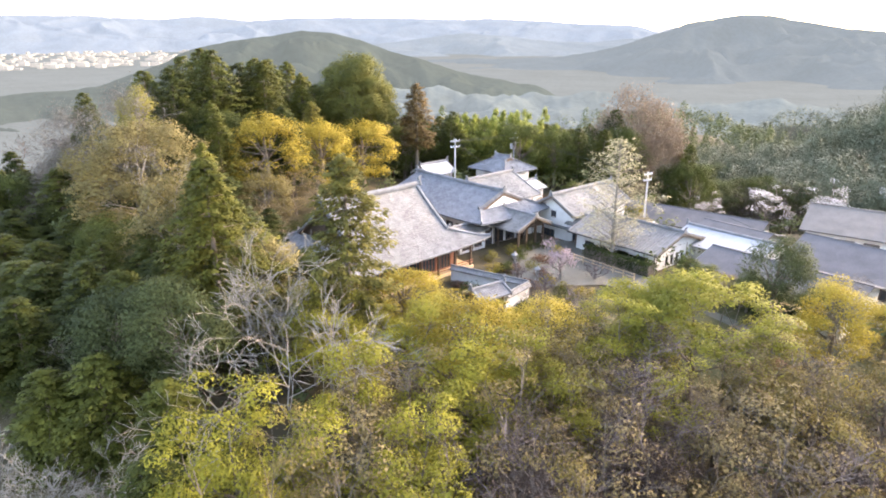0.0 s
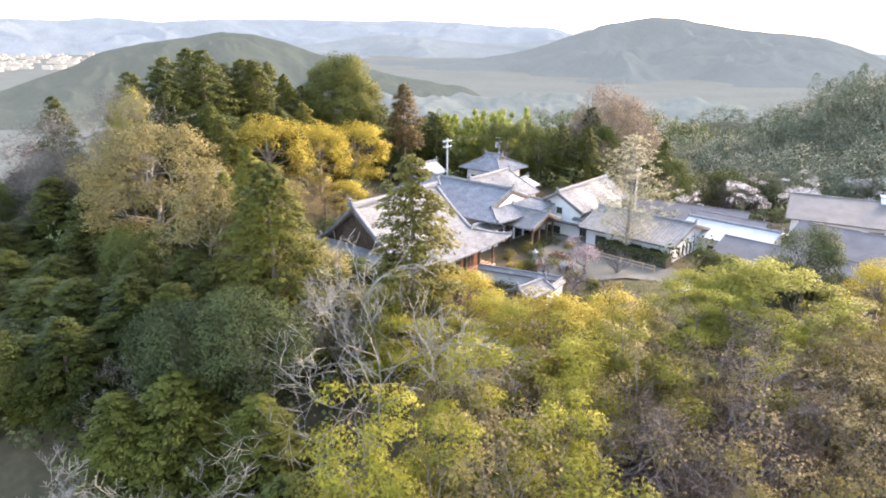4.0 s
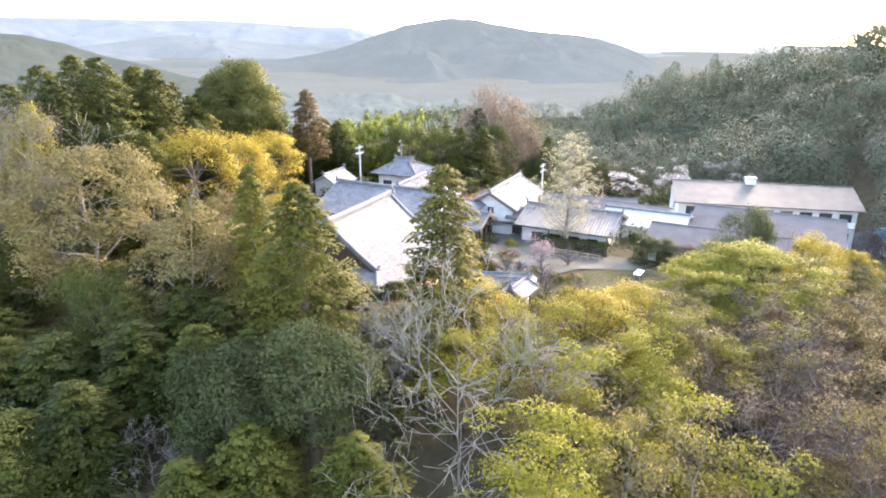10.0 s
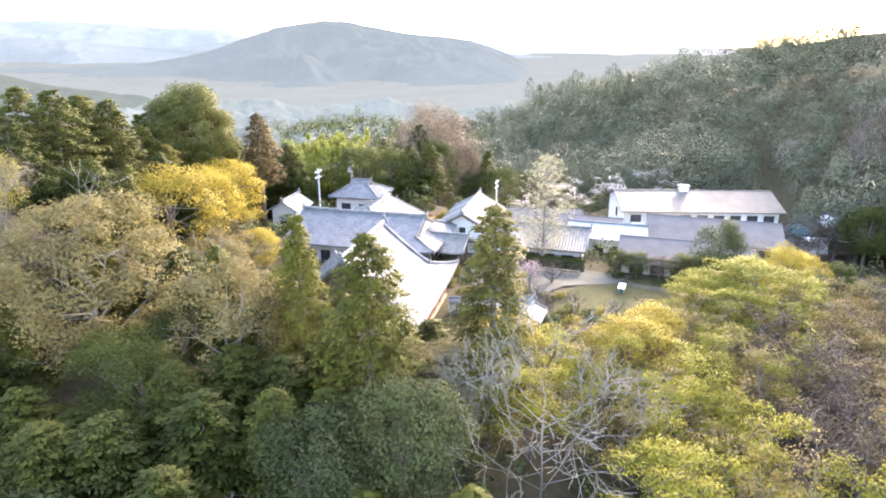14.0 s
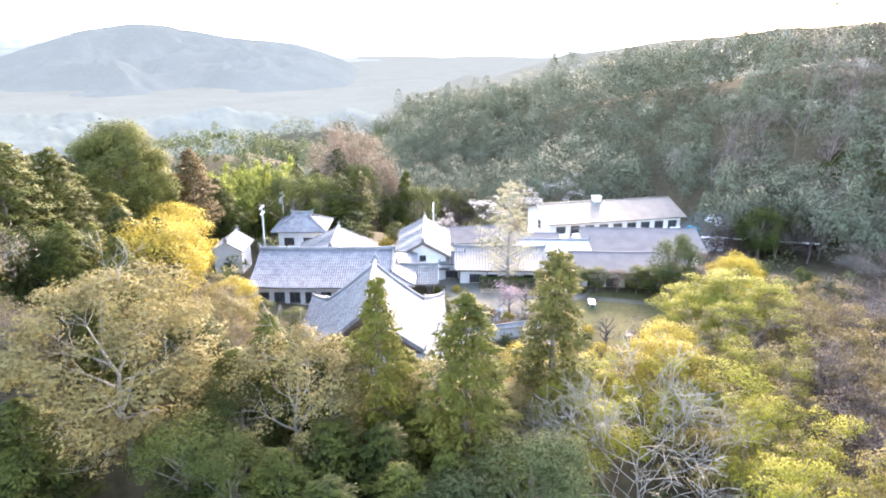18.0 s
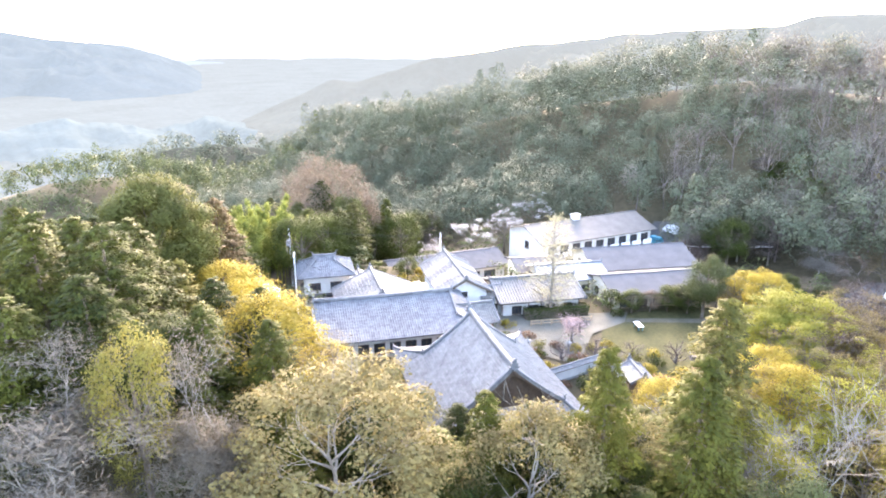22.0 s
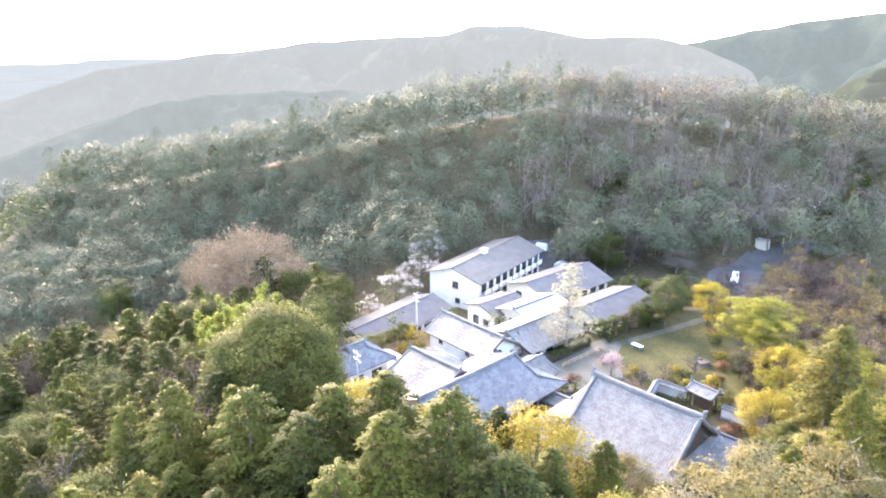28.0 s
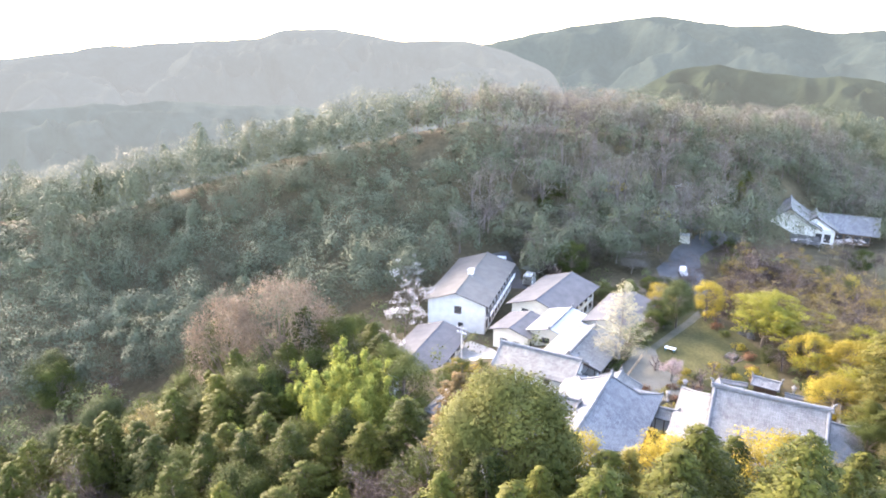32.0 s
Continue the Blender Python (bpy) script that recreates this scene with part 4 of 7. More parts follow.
# ---- buildings ----
def slope(r0, r1, e0, e1, ry, ey, zr, ze, curve=0.2, lift=0.0, vh=0.0, pitch=0.3, rib=0.05, rows=9, thick=0.16):
    """One roof plane in a frame with the ridge along x: ridge r0..r1 at y=ry, z=zr; eave e0..e1 at y=ey, z=ze.
    vh: how far down the slope the hips begin. Tile ribs run down the slope. Returns verts, faces, uv."""
    per = 4 if rib else 1
    n = max(4, int((e1 - e0) / pitch)) * per
    x = np.unique(np.concatenate([np.linspace(e0, e1, n + 1), [r0 - 1e-3, r0, r1, r1 + 1e-3]]))
    x = x[(x >= e0 - 1e-9) & (x <= e1 + 1e-9)]
    v0 = np.zeros_like(x)
    a, b = x < r0 - 5e-4, x > r1 + 5e-4
    if r0 - e0 > 1e-6:
        v0[a] = vh + (1 - vh) * (r0 - x[a]) / (r0 - e0)
    if e1 - r1 > 1e-6:
        v0[b] = vh + (1 - vh) * (x[b] - r1) / (e1 - r1)
    k = np.linspace(0, 1, rows)[:, None]
    v = v0[None] + (1 - v0[None]) * k
    ends = np.abs(2 * (x - e0) / (e1 - e0) - 1)
    y = ry + (ey - ry) * v
    z = zr + (ze - zr) * ((1 + curve) * v - curve * v * v) + lift * (ends ** 4)[None] * v ** 2
    up = z + (rib * np.maximum(0, np.cos(2 * np.pi * x / pitch)) ** 2)[None] if rib else z
    run = math.hypot(ey - ry, ze - zr)
    top = np.stack([np.broadcast_to(x, y.shape), y, up], -1).reshape(-1, 3)
    low = np.stack([np.broadcast_to(x, y.shape), y, z - thick], -1).reshape(-1, 3)
    uv = np.stack([np.broadcast_to(x, y.shape), v * run], -1).reshape(-1, 2)
    c = len(x)
    i, j = np.meshgrid(np.arange(rows - 1), np.arange(c - 1), indexing="ij")
    q = np.stack([i * c + j, i * c + j + 1, (i + 1) * c + j + 1, (i + 1) * c + j], -1).reshape(-1, 4)
    if ey > ry:
        q = q[:, ::-1]
    m = rows * c
    border = list(range(c)) + [r * c + c - 1 for r in range(1, rows)] + [(rows - 1) * c + s for s in range(c - 2, -1, -1)] + [r * c for r in range(rows - 2, 0, -1)]
    bd = np.array(border)
    nx = np.roll(bd, -1)
    side = np.stack([bd, nx, nx + m, bd + m], -1)
    return np.concatenate([top, low]), np.concatenate([q, q[:, ::-1] + m, side]), np.concatenate([uv, uv])


def turn_end(verts, sign):
    """From the frame of an end plane (its ridge across) to the building's frame."""
    v = verts.copy()
    return np.stack([sign * v[:, 1], -sign * v[:, 0], v[:, 2]], -1)


def bar(points, w, h, material, parent, name="ridge_cap", label="", round_top=True):
    """A ridge of stacked tiles swept along points."""
    p = np.array(points, float)
    d = unit(np.gradient(p, axis=0))
    s = unit(np.cross(d, [0, 0, 1.0]))
    prof = [(-0.5, 0), (-0.5, 0.62), (-0.3, 0.92), (0, 1.0), (0.3, 0.92), (0.5, 0.62), (0.5, 0)] if round_top else [(-0.5, 0), (-0.5, 1), (0.5, 1), (0.5, 0)]
    k = len(prof)
    v = np.stack([p + s * w * a + np.array([0, 0, h * b]) for a, b in prof], 1).reshape(-1, 3)
    f = [[i * k + j, i * k + (j + 1) % k, (i + 1) * k + (j + 1) % k, (i + 1) * k + j] for i in range(len(p) - 1) for j in range(k)]
    f += [list(range(k))[::-1], [(len(p) - 1) * k + j for j in range(k)]]
    return child(name, mesh_of(name, v, f, M[material]), parent, None, label)


def ornament(parent, m, s=1.0, material="ridge"):
    """Ridge-end tile: a stepped plate with a raised top."""
    bm = box(-0.12 * s, -0.32 * s, 0, 0.12 * s, 0.32 * s, 0.5 * s, 0.04 * s)
    box(-0.1 * s, -0.2 * s, 0.45 * s, 0.1 * s, 0.2 * s, 0.75 * s, 0.04 * s, bm)
    box(-0.14 * s, -0.46 * s, 0, 0.10 * s, 0.46 * s, 0.18 * s, 0.03 * s, bm)
    cone_bm(0.1 * s, 0.1 * s, 0.45 * s, 8, bm, Matrix.Translation((-0.1 * s, 0, 0.72 * s)) @ pose(0, 0, 0, 0, 65, 0))
    return part("ridge_ornament", bm, material, parent, "", m)


def pierced(length, height, t, holes):
    """A wall panel from x=0..length, z=0..height, thickness t about y=0, with openings (x0, z0, x1, z1)."""
    xs = sorted({0.0, length, *[min(max(v, 0), length) for h in holes for v in (h[0], h[2])]})
    zs = sorted({0.0, height, *[min(max(v, 0), height) for h in holes for v in (h[1], h[3])]})
    solid = lambda x, z: not any(h[0] < x < h[2] and h[1] < z < h[3] for h in holes)
    bm = bmesh.new()
    cell = {(i, j): solid((xs[i] + xs[i + 1]) / 2, (zs[j] + zs[j + 1]) / 2) for i in range(len(xs) - 1) for j in range(len(zs) - 1)}
    vert = {}

    def vt(x, y, z):
        if (x, y, z) not in vert:
            vert[(x, y, z)] = bm.verts.new((x, y, z))
        return vert[(x, y, z)]
    for (i, j), full in cell.items():
        if not full:
            continue
        x0, x1, z0, z1 = xs[i], xs[i + 1], zs[j], zs[j + 1]
        a, b = -t / 2, t / 2
        bm.faces.new([vt(x0, a, z0), vt(x1, a, z0), vt(x1, a, z1), vt(x0, a, z1)])
        bm.faces.new([vt(x0, b, z1), vt(x1, b, z1), vt(x1, b, z0), vt(x0, b, z0)])
        if not cell.get((i - 1, j)):
            bm.faces.new([vt(x0, b, z0), vt(x0, a, z0), vt(x0, a, z1), vt(x0, b, z1)])
        if not cell.get((i + 1, j)):
            bm.faces.new([vt(x1, a, z0), vt(x1, b, z0), vt(x1, b, z1), vt(x1, a, z1)])
        if not cell.get((i, j - 1)):
            bm.faces.new([vt(x0, a, z0), vt(x0, b, z0), vt(x1, b, z0), vt(x1, a, z0)])
        if not cell.get((i, j + 1)):
            bm.faces.new([vt(x0, a, z1), vt(x1, a, z1), vt(x1, b, z1), vt(x0, b, z1)])
    return bm


def window(parent, m, w, h, frame_mat="wood_dark", bars=1, name="window", pane_mat="glass"):
    """A framed window in an opening: origin at its lower left, x to the right, z up, y outward negative."""
    bm, e = bmesh.new(), 0.06
    loops = [[bm.verts.new((x, y, z)) for x, z in ring] for y in (-0.06, 0.06) for ring in (((0, 0), (w, 0), (w, h), (0, h)), ((e, e), (w - e, e), (w - e, h - e), (e, h - e)))]
    for a, b in ((0, 1), (1, 3), (3, 2), (2, 0)):
        for k in range(4):
            bm.faces.new([loops[a][k], loops[a][(k + 1) % 4], loops[b][(k + 1) % 4], loops[b][k]])
    win = part(name, bm, frame_mat, parent, "", m)
    for k in range(bars):
        x = w * (k + 1) / (bars + 1)
        part("glazing_bar", box(x - 0.025, -0.04, e, x + 0.025, 0.04, h - e), frame_mat, win)
    part("pane", box(e, -0.01, e, w - e, 0.01, h - e), pane_mat, win)
    part("sill", box(-0.06, -0.16, -0.07, w + 0.06, 0.02, -0.005), frame_mat, win)
    return win


def walls(t, length, half, height, material, openings, casing="wood_dark", thick=0.2, z0=0.0, post=0.0, band="", sides="NSEW"):
    """Four walls of a rectangular block round the origin; openings: side, along, sill, width, height, bars."""
    for side in sides:
        if side in "NS":
            ln, m = length, pose(-length / 2, -half, z0) if side == "S" else pose(length / 2, half, z0, 0, 0, 180)
        else:
            ln = 2 * half - 2 * thick
            m = pose(length / 2, -half + thick, z0, 0, 0, 90) if side == "E" else pose(-length / 2, half - thick, z0, 0, 0, -90)
        m = m @ pose(0, thick / 2, 0)
        mine = [o for o in openings if o[0] == side]
        w = part("wall", pierced(ln, height, thick, [(o[1], o[2], o[1] + o[3], o[2] + o[4]) for o in mine]), material, t, "", m)
        for o in mine:
            window(t, m @ pose(o[1], 0, o[2]), o[3], o[4], casing, o[5] if len(o) > 5 else 1, "window" if o[2] > 0.15 else "door")
        if post:
            c = int(round(ln / post))
            for k in range(c + 1):
                x = 0.08 + (ln - 0.16) * k / c
                if not any(o[1] - 0.05 < x < o[1] + o[3] + 0.05 for o in mine):
                    part("post", box(x - 0.07, -thick / 2 - 0.04, 0, x + 0.07, -thick / 2 + 0.003, height), "wood_dark", t, "", m)
        if band:
            part("skirting", box(0, -thick / 2 - 0.05, 0, ln, -thick / 2 - 0.002, 0.7) if not any(o[2] < 0.7 for o in mine) else box(0, -thick / 2 - 0.05, height - 0.25, ln, -thick / 2 - 0.002, height - 0.05), band, t, "", m)


def gable_walls(t, length, half, z0, zr, material, thick=0.2, wide=None, inset=0.0):
    for s in (-1, 1):
        x = s * (length / 2 - inset)
        w = wide or half
        bm = bmesh.new()
        a = [bm.verts.new((x, y, z)) for y, z in ((-w, z0), (w, z0), (0, zr))]
        b = [bm.verts.new((x - s * thick, y, z)) for y, z in ((-w, z0), (w, z0), (0, zr))]
        bm.faces.new(a)
        bm.faces.new(b[::-1])
        for i in range(3):
            bm.faces.new([a[i], b[i], b[(i + 1) % 3], a[(i + 1) % 3]])
        bmesh.ops.recalc_face_normals(bm, faces=bm.faces[:])
        part("gable", bm, material, t)


def gable_roof(t, length, half, zr, ze, mat, over=0.6, rib=0.05, pitch=0.3, cap="ridge", curve=0.06, verge=True, capw=0.34, caph=0.34, lift=0.0):
    """Two slopes, a ridge cap, verge ridges. half: eave distance from the ridge."""
    e = length / 2 + over
    for s in (-1, 1):
        v, f, uv = slope(-e, e, -e, e, 0, s * half, zr, ze, curve, lift, 0, pitch, rib, 7 if rib else 3)
        child("roof", mesh_of("roof", v, f, M[mat], uv), t)
        if verge:
            for q in (-1, 1):
                pts = [(q * (e - 0.12), s * half * k, zr + (ze - zr) * ((1 + curve) * k - curve * k * k) + lift * k * k) for k in np.linspace(0.03, 0.98, 6)]
                bar(pts, 0.24, 0.16, cap, t, "verge")
                part("barge_board", box(0, -0.04, -0.2, 1, 0.04, 0), "wood_dark", t, "", Matrix.Translation((q * (e - 0.05), 0, zr - 0.17)) @ pose(0, 0, 0, 0, 0, 90 * s) @ pose(0, 0, 0, 0, math.degrees(math.atan2(zr - ze, half)), 0) @ Matrix.Diagonal((math.hypot(half, zr - ze) * 0.97, 1, 1, 1)))
    bar([(-e, 0, zr - 0.02), (0, 0, zr - 0.05), (e, 0, zr - 0.02)], capw, caph, cap, t)
    if rib:
        for s in (-1, 1):
            ornament(t, pose(s * (e + 0.05), 0, zr, 0, 0, 0 if s > 0 else 180), 0.8)


def irimoya_roof(t, length, half, end, zr, ze, vh, mat, curve=0.25, lift=0.4, cap="ridge", ends=(-1, 1), pitch=0.3, rib=0.055, big=1.0, gable="wood_dark"):
    """Hip-and-gable roof: ridge of a given length, eaves half out and end beyond the ridge's ends."""
    prof = lambda v: zr + (ze - zr) * ((1 + curve) * v - curve * v * v)
    e0 = length / 2 + (end if -1 in ends else 0.5)
    e1 = length / 2 + (end if 1 in ends else 0.5)
    r0 = -length / 2 if -1 in ends else -e0
    r1 = length / 2 if 1 in ends else e1
    for s in (-1, 1):
        v, f, uv = slope(r0, r1, -e0, e1, 0, s * half, zr, ze, curve, lift, vh, pitch, rib, 11)
        child("roof", mesh_of("roof", v, f, M[mat], uv), t)
    yh, zh = half * vh, prof(vh)
    for s in ends:
        v, f, uv = slope(-yh, yh, -half, half, length / 2 - 0.5, length / 2 + end, zh + 0.14, ze, 0.1, lift, 0, pitch, rib, 6)
        child("end_roof", mesh_of("end_roof", turn_end(v, s), f if s > 0 else f, M[mat], uv), t)
        bm = bmesh.new()
        prev = [[bm.verts.new((s * (length / 2 - 0.45 - d), y, z)) for y, z in [(-yh, zh - 0.1), (yh, zh - 0.1)] + [(yh * k, prof(vh * abs(k)) - 0.12) for k in np.linspace(1, -1, 13)]] for d in (0, 0.15)]
        bm.faces.new(prev[0])
        bm.faces.new(prev[1][::-1])
        bmesh.ops.recalc_face_normals(bm, faces=bm.faces[:])
        part("gable", bm, gable, t, "dark timber gable under the roof end")
        for q in (-1, 1):
            pts = [(s * (length / 2 - 0.3), q * half * k, prof(k)) for k in np.linspace(0.02, vh, 8)]
            bar(pts, 0.4 * big, 0.36 * big, cap, t, "verge_ridge")
            ornament(t, pose(s * (length / 2 - 0.3), q * (yh + 0.05), zh + 0.05, 0, 0, 90 * q), 0.7 * big)
            pts = [(s * (length / 2 + end * k), q * (yh + (half - yh) * k), prof(vh + (1 - vh) * k) + lift * k ** 4) for k in np.linspace(0.0, 0.96, 7)]
            bar(pts, 0.34 * big, 0.28 * big, cap, t, "hip_ridge")
            ornament(t, pose(pts[-1][0], pts[-1][1], pts[-1][2], 0, 0, math.degrees(math.atan2(q * (half - yh), s * end))), 0.55 * big)
            part("barge_board", box(0, -0.05, -0.32, 1, 0.05, 0), "wood_dark", t, "", Matrix.Translation((s * (length / 2 - 0.08), 0, zr - 0.2)) @ pose(0, 0, 0, 0, 0, 90 * q) @ pose(0, 0, 0, 0, math.degrees(math.atan2(zr - zh, yh)), 0) @ Matrix.Diagonal((math.hypot(yh, zr - zh), 1, 1, 1)))
    bar([(x, 0, zr - 0.05 + 0.12 * abs(x / (length / 2)) ** 3) for x in np.linspace(r0 if -1 in ends else -e0, r1 if 1 in ends else e1, 9)], 0.5 * big, 0.55 * big, cap, t)
    for s in (-1, 1):
        x = s * (length / 2 + 0.05) if s in ends else (e1 if s > 0 else -e0)
        ornament(t, pose(x, 0, zr + 0.1, 0, 0, 0 if s > 0 else 180), 1.15 * big)


def rafters(t, length, half, z, step=0.6, out=1.6, rise=0.35):
    for s in (-1, 1):
        bm = bmesh.new()
        for x in np.arange(-length / 2, length / 2 + 0.01, step):
            box(x - 0.05, s * (half - out), z + rise * 0.2, x + 0.05, s * half, z + rise * 0.2 + 0.1, 0, bm)
        part("rafters", bm, "wood_dark", t)


# main hall: broad hip-and-gable roof of silver tiles
hall = thing("main_hall", pose(-8.05, 73.15, 0.1, 0, 0, 43.2), "old temple main hall with a broad silver-tiled hip-and-gable roof", "temple hall")
irimoya_roof(hall, 13.9, 8.1, 4.6, 9.5, 3.55, 0.68, "tile_silver", 0.26, 0.45)
walls(hall, 16.0, 5.6, 3.6, "wood_red", [("S", 1.0 + 2.4 * i, 0.5, 2.0, 2.4, 3) for i in range(6)] + [("E", 1.2 + 3.0 * i, 0.5, 2.2, 2.4, 3) for i in range(3)] + [("W", 1.2 + 3.0 * i, 0.5, 2.2, 2.4, 3) for i in range(3)] + [("N", 1.0 + 3.6 * i, 0.8, 2.4, 1.8, 3) for i in range(4)], "wood_red", post=2.0)
part("floor", box(-9.6, -7.0, -0.2, 9.6, 7.0, 0.45, 0.03), "wood_pale", hall, "weathered timber veranda floor")
part("plinth", box(-10.4, -7.6, -0.6, 10.4, 7.6, -0.2, 0.04), "stone", hall)
rafters(hall, 21, 7.9, 3.25)
for x in np.linspace(-9.2, 9.2, 8):
    for y in (-6.8, 6.8):
        part("post", box(x - 0.11, y - 0.11, 0.4, x + 0.11, y + 0.11, 3.6, 0.02), "wood_dark", hall)
bm = bmesh.new()
for y in (-6.95, 6.95):
    for z in (0.85, 1.15):
        box(-9.5, y - 0.04, z, 9.5, y + 0.04, z + 0.07, 0, bm)
part("railing", bm, "wood_red", hall)

# kitchen hall with its cross wing and porch
kuri = thing("kitchen_hall", pose(2.3, 92.6, 0.1, 0, 0, 131.8), "temple kitchen hall with a long blue-grey tiled roof", "temple building")
irimoya_roof(kuri, 17.7, 7.1, 2.9, 6.75, 3.95, 0.62, "tile_blue", 0.1, 0.25, ends=(-1,), big=0.75, gable="plaster")
walls(kuri, 19.0, 5.7, 3.9, "plaster", [("N", 1.0 + 2.0 * i, 1.3, 1.4, 1.5, 1) for i in range(9)] + [("W", 1.0 + 2.2 * i, 0.1, 1.8, 2.4, 3) for i in range(4)] + [("S", 1.5 + 3.0 * i, 1.2, 1.6, 1.4, 1) for i in range(5)], post=1.0, band="wood_dark")
gable_walls(kuri, 17.6, 5.6, 3.9, 6.4, "plaster", inset=0.0)
wing = thing("cross_wing", pose(7.2, 97.4, 0.1, 0, 0, 43.2), "cross wing of the kitchen hall under grey ribbed tiles", "temple building")
gable_roof(wing, 9.0, 5.9, 6.55, 3.9, "tile_grey", 0.5, curve=0.08, capw=0.4, caph=0.4)
walls(wing, 8.4, 4.9, 3.7, "plaster", [("N", 1.0 + 2.4 * i, 1.0, 1.5, 1.4, 1) for i in range(3)] + [("E", 1.5, 1.0, 1.6, 1.3, 1), ("E", 5.5, 1.0, 1.6, 1.3, 1)], post=1.4, band="wood_dark", sides="NSE")
gable_walls(wing, 8.4, 4.9, 3.7, 6.2, "plaster")
porch = thing("entrance_porch", pose(10.2, 83.6, 0.1, 0, 0, 131.8), "entrance porch with a tiled gable over dark timber posts", "porch")
gable_roof(porch, 4.6, 3.4, 4.6, 3.0, "tile_grey", 0.5, curve=0.15, lift=0.15, capw=0.3, caph=0.3)
for px, py in ((-2.0, -2.4), (-2.0, 2.4), (1.6, -2.4), (1.6, 2.4), (-2.0, -0.9), (-2.0, 0.9)):
    part("post", box(px - 0.12, py - 0.12, -0.2, px + 0.12, py + 0.12, 3.4, 0.02), "wood_dark", porch)
part("tie_beam", box(-2.1, -2.7, 2.9, -1.9, 2.7, 3.2, 0.02), "wood_dark", porch)
part("gable", box(-1.98, -2.0, 3.2, -1.85, 2.0, 3.6, 0.02), "wood_dark", porch)
part("step", box(-3.2, -2.0, -0.3, -2.2, 2.0, 0.1, 0.03), "stone", porch)
link = thing("covered_corridor", pose(3.0, 81.4, 0.1, 0, 0, 43.2), "low covered corridor between the two halls, tiled", "corridor")
gable_roof(link, 5.0, 1.7, 3.5, 2.75, "tile_grey", 0.3)
walls(link, 5.0, 1.2, 2.7, "plaster", [("S", 0.6, 0.6, 1.5, 1.5, 2), ("S", 2.8, 0.6, 1.5, 1.5, 2), ("N", 0.6, 0.9, 1.5, 1.2, 2)], post=1.2)

# bath house, shed, storehouse
bath = thing("bath_house", pose(10.0, 108.6, -0.4, 0, 0, 131.8), "small two-storey house with a blue-grey hipped tile roof", "house")
irimoya_roof(bath, 3.4, 3.9, 2.6, 8.1, 6.0, 0.3, "tile_blue", 0.04, 0.0, big=0.5, gable="plaster")
walls(bath, 6.6, 2.9, 6.0, "plaster", [("N", 0.8, 3.6, 1.6, 1.2, 2), ("N", 3.8, 3.6, 1.8, 1.2, 2), ("W", 1.0, 3.6, 1.4, 1.1, 1), ("E", 1.2, 3.6, 1.8, 1.2, 1), ("S", 1.0, 3.6, 1.8, 1.2, 2), ("S", 4.0, 0.1, 1.4, 2.1, 1)], band="wood_dark")
part("lower_roof", box(-4.2, -4.0, 2.9, 4.2, 4.0, 3.08, 0.03), "tile_blue", bath, "skirt of tiles above the ground floor")
annex = thing("bath_annex", pose(13.2, 104.4, -0.4, 0, 0, 41.8), "lean-to annex with pale metal roofing", "annex")
gable_roof(annex, 5.0, 2.6, 4.6, 3.7, "metal_white", 0.3, rib=0.03, pitch=0.45, verge=False)
walls(annex, 4.6, 2.1, 3.7, "plaster", [("S", 0.8, 1.0, 1.3, 1.0, 1), ("E", 0.8, 1.0, 1.2, 1.0, 1)])
gable_walls(annex, 4.6, 2.1, 3.7, 4.4, "plaster")
shed = thing("storage_shed", pose(-1.6, 110.6, 0.6, 0, 0, 43.2), "small plastered storage shed with a pale metal gable roof", "shed")
gable_roof(shed, 5.4, 2.5, 5.4, 3.9, "metal_white", 0.4, rib=0.03, pitch=0.45, verge=False)
walls(shed, 5.0, 2.0, 3.9, "plaster", [("S", 1.0, 1.2, 1.0, 0.9, 1), ("W", 1.0, 0.1, 1.4, 2.0, 1)])
gable_walls(shed, 5.0, 2.0, 3.9, 5.1, "plaster")
kura = thing("storehouse", pose(19.9, 91.5, -0.9, 0, 0, 41.5), "white plastered two-storey storehouse with a grey tiled gable roof", "storehouse")
gable_roof(kura, 12.6, 4.1, 7.0, 4.75, "tile_grey", 0.55, curve=0.05, capw=0.42, caph=0.42)
walls(kura, 12.2, 3.3, 4.9, "plaster", [("W", 1.1, 0.7, 2.3, 1.3, 2), ("W", 2.6, 3.9, 0.95, 0.85, 1), ("S", 1.5, 0.7, 1.4, 1.3, 1), ("S", 5.5, 0.1, 1.4, 2.1, 1), ("N", 2.0, 3.4, 1.0, 0.9, 1), ("N", 8.0, 3.4, 1.0, 0.9, 1)], band="wood_dark")
gable_walls(kura, 12.2, 3.3, 4.9, 6.7, "plaster")
part("canopy", box(-6.9, -3.9, 2.75, -6.1, 1.0, 2.9, 0.03), "tile_grey", kura, "small tiled canopy over the gable window")
part("side_roof", box(-2.0, 4.0, 3.0, 5.0, 6.6, 3.16, 0.03), "slate_warm", kura, "lean-to roof along the back wall", pose(0, 0, 0.4, -9, 0, 0))
part("side_wall", box(-1.6, 3.4, 0, 4.6, 6.2, 2.6), "plaster", kura)

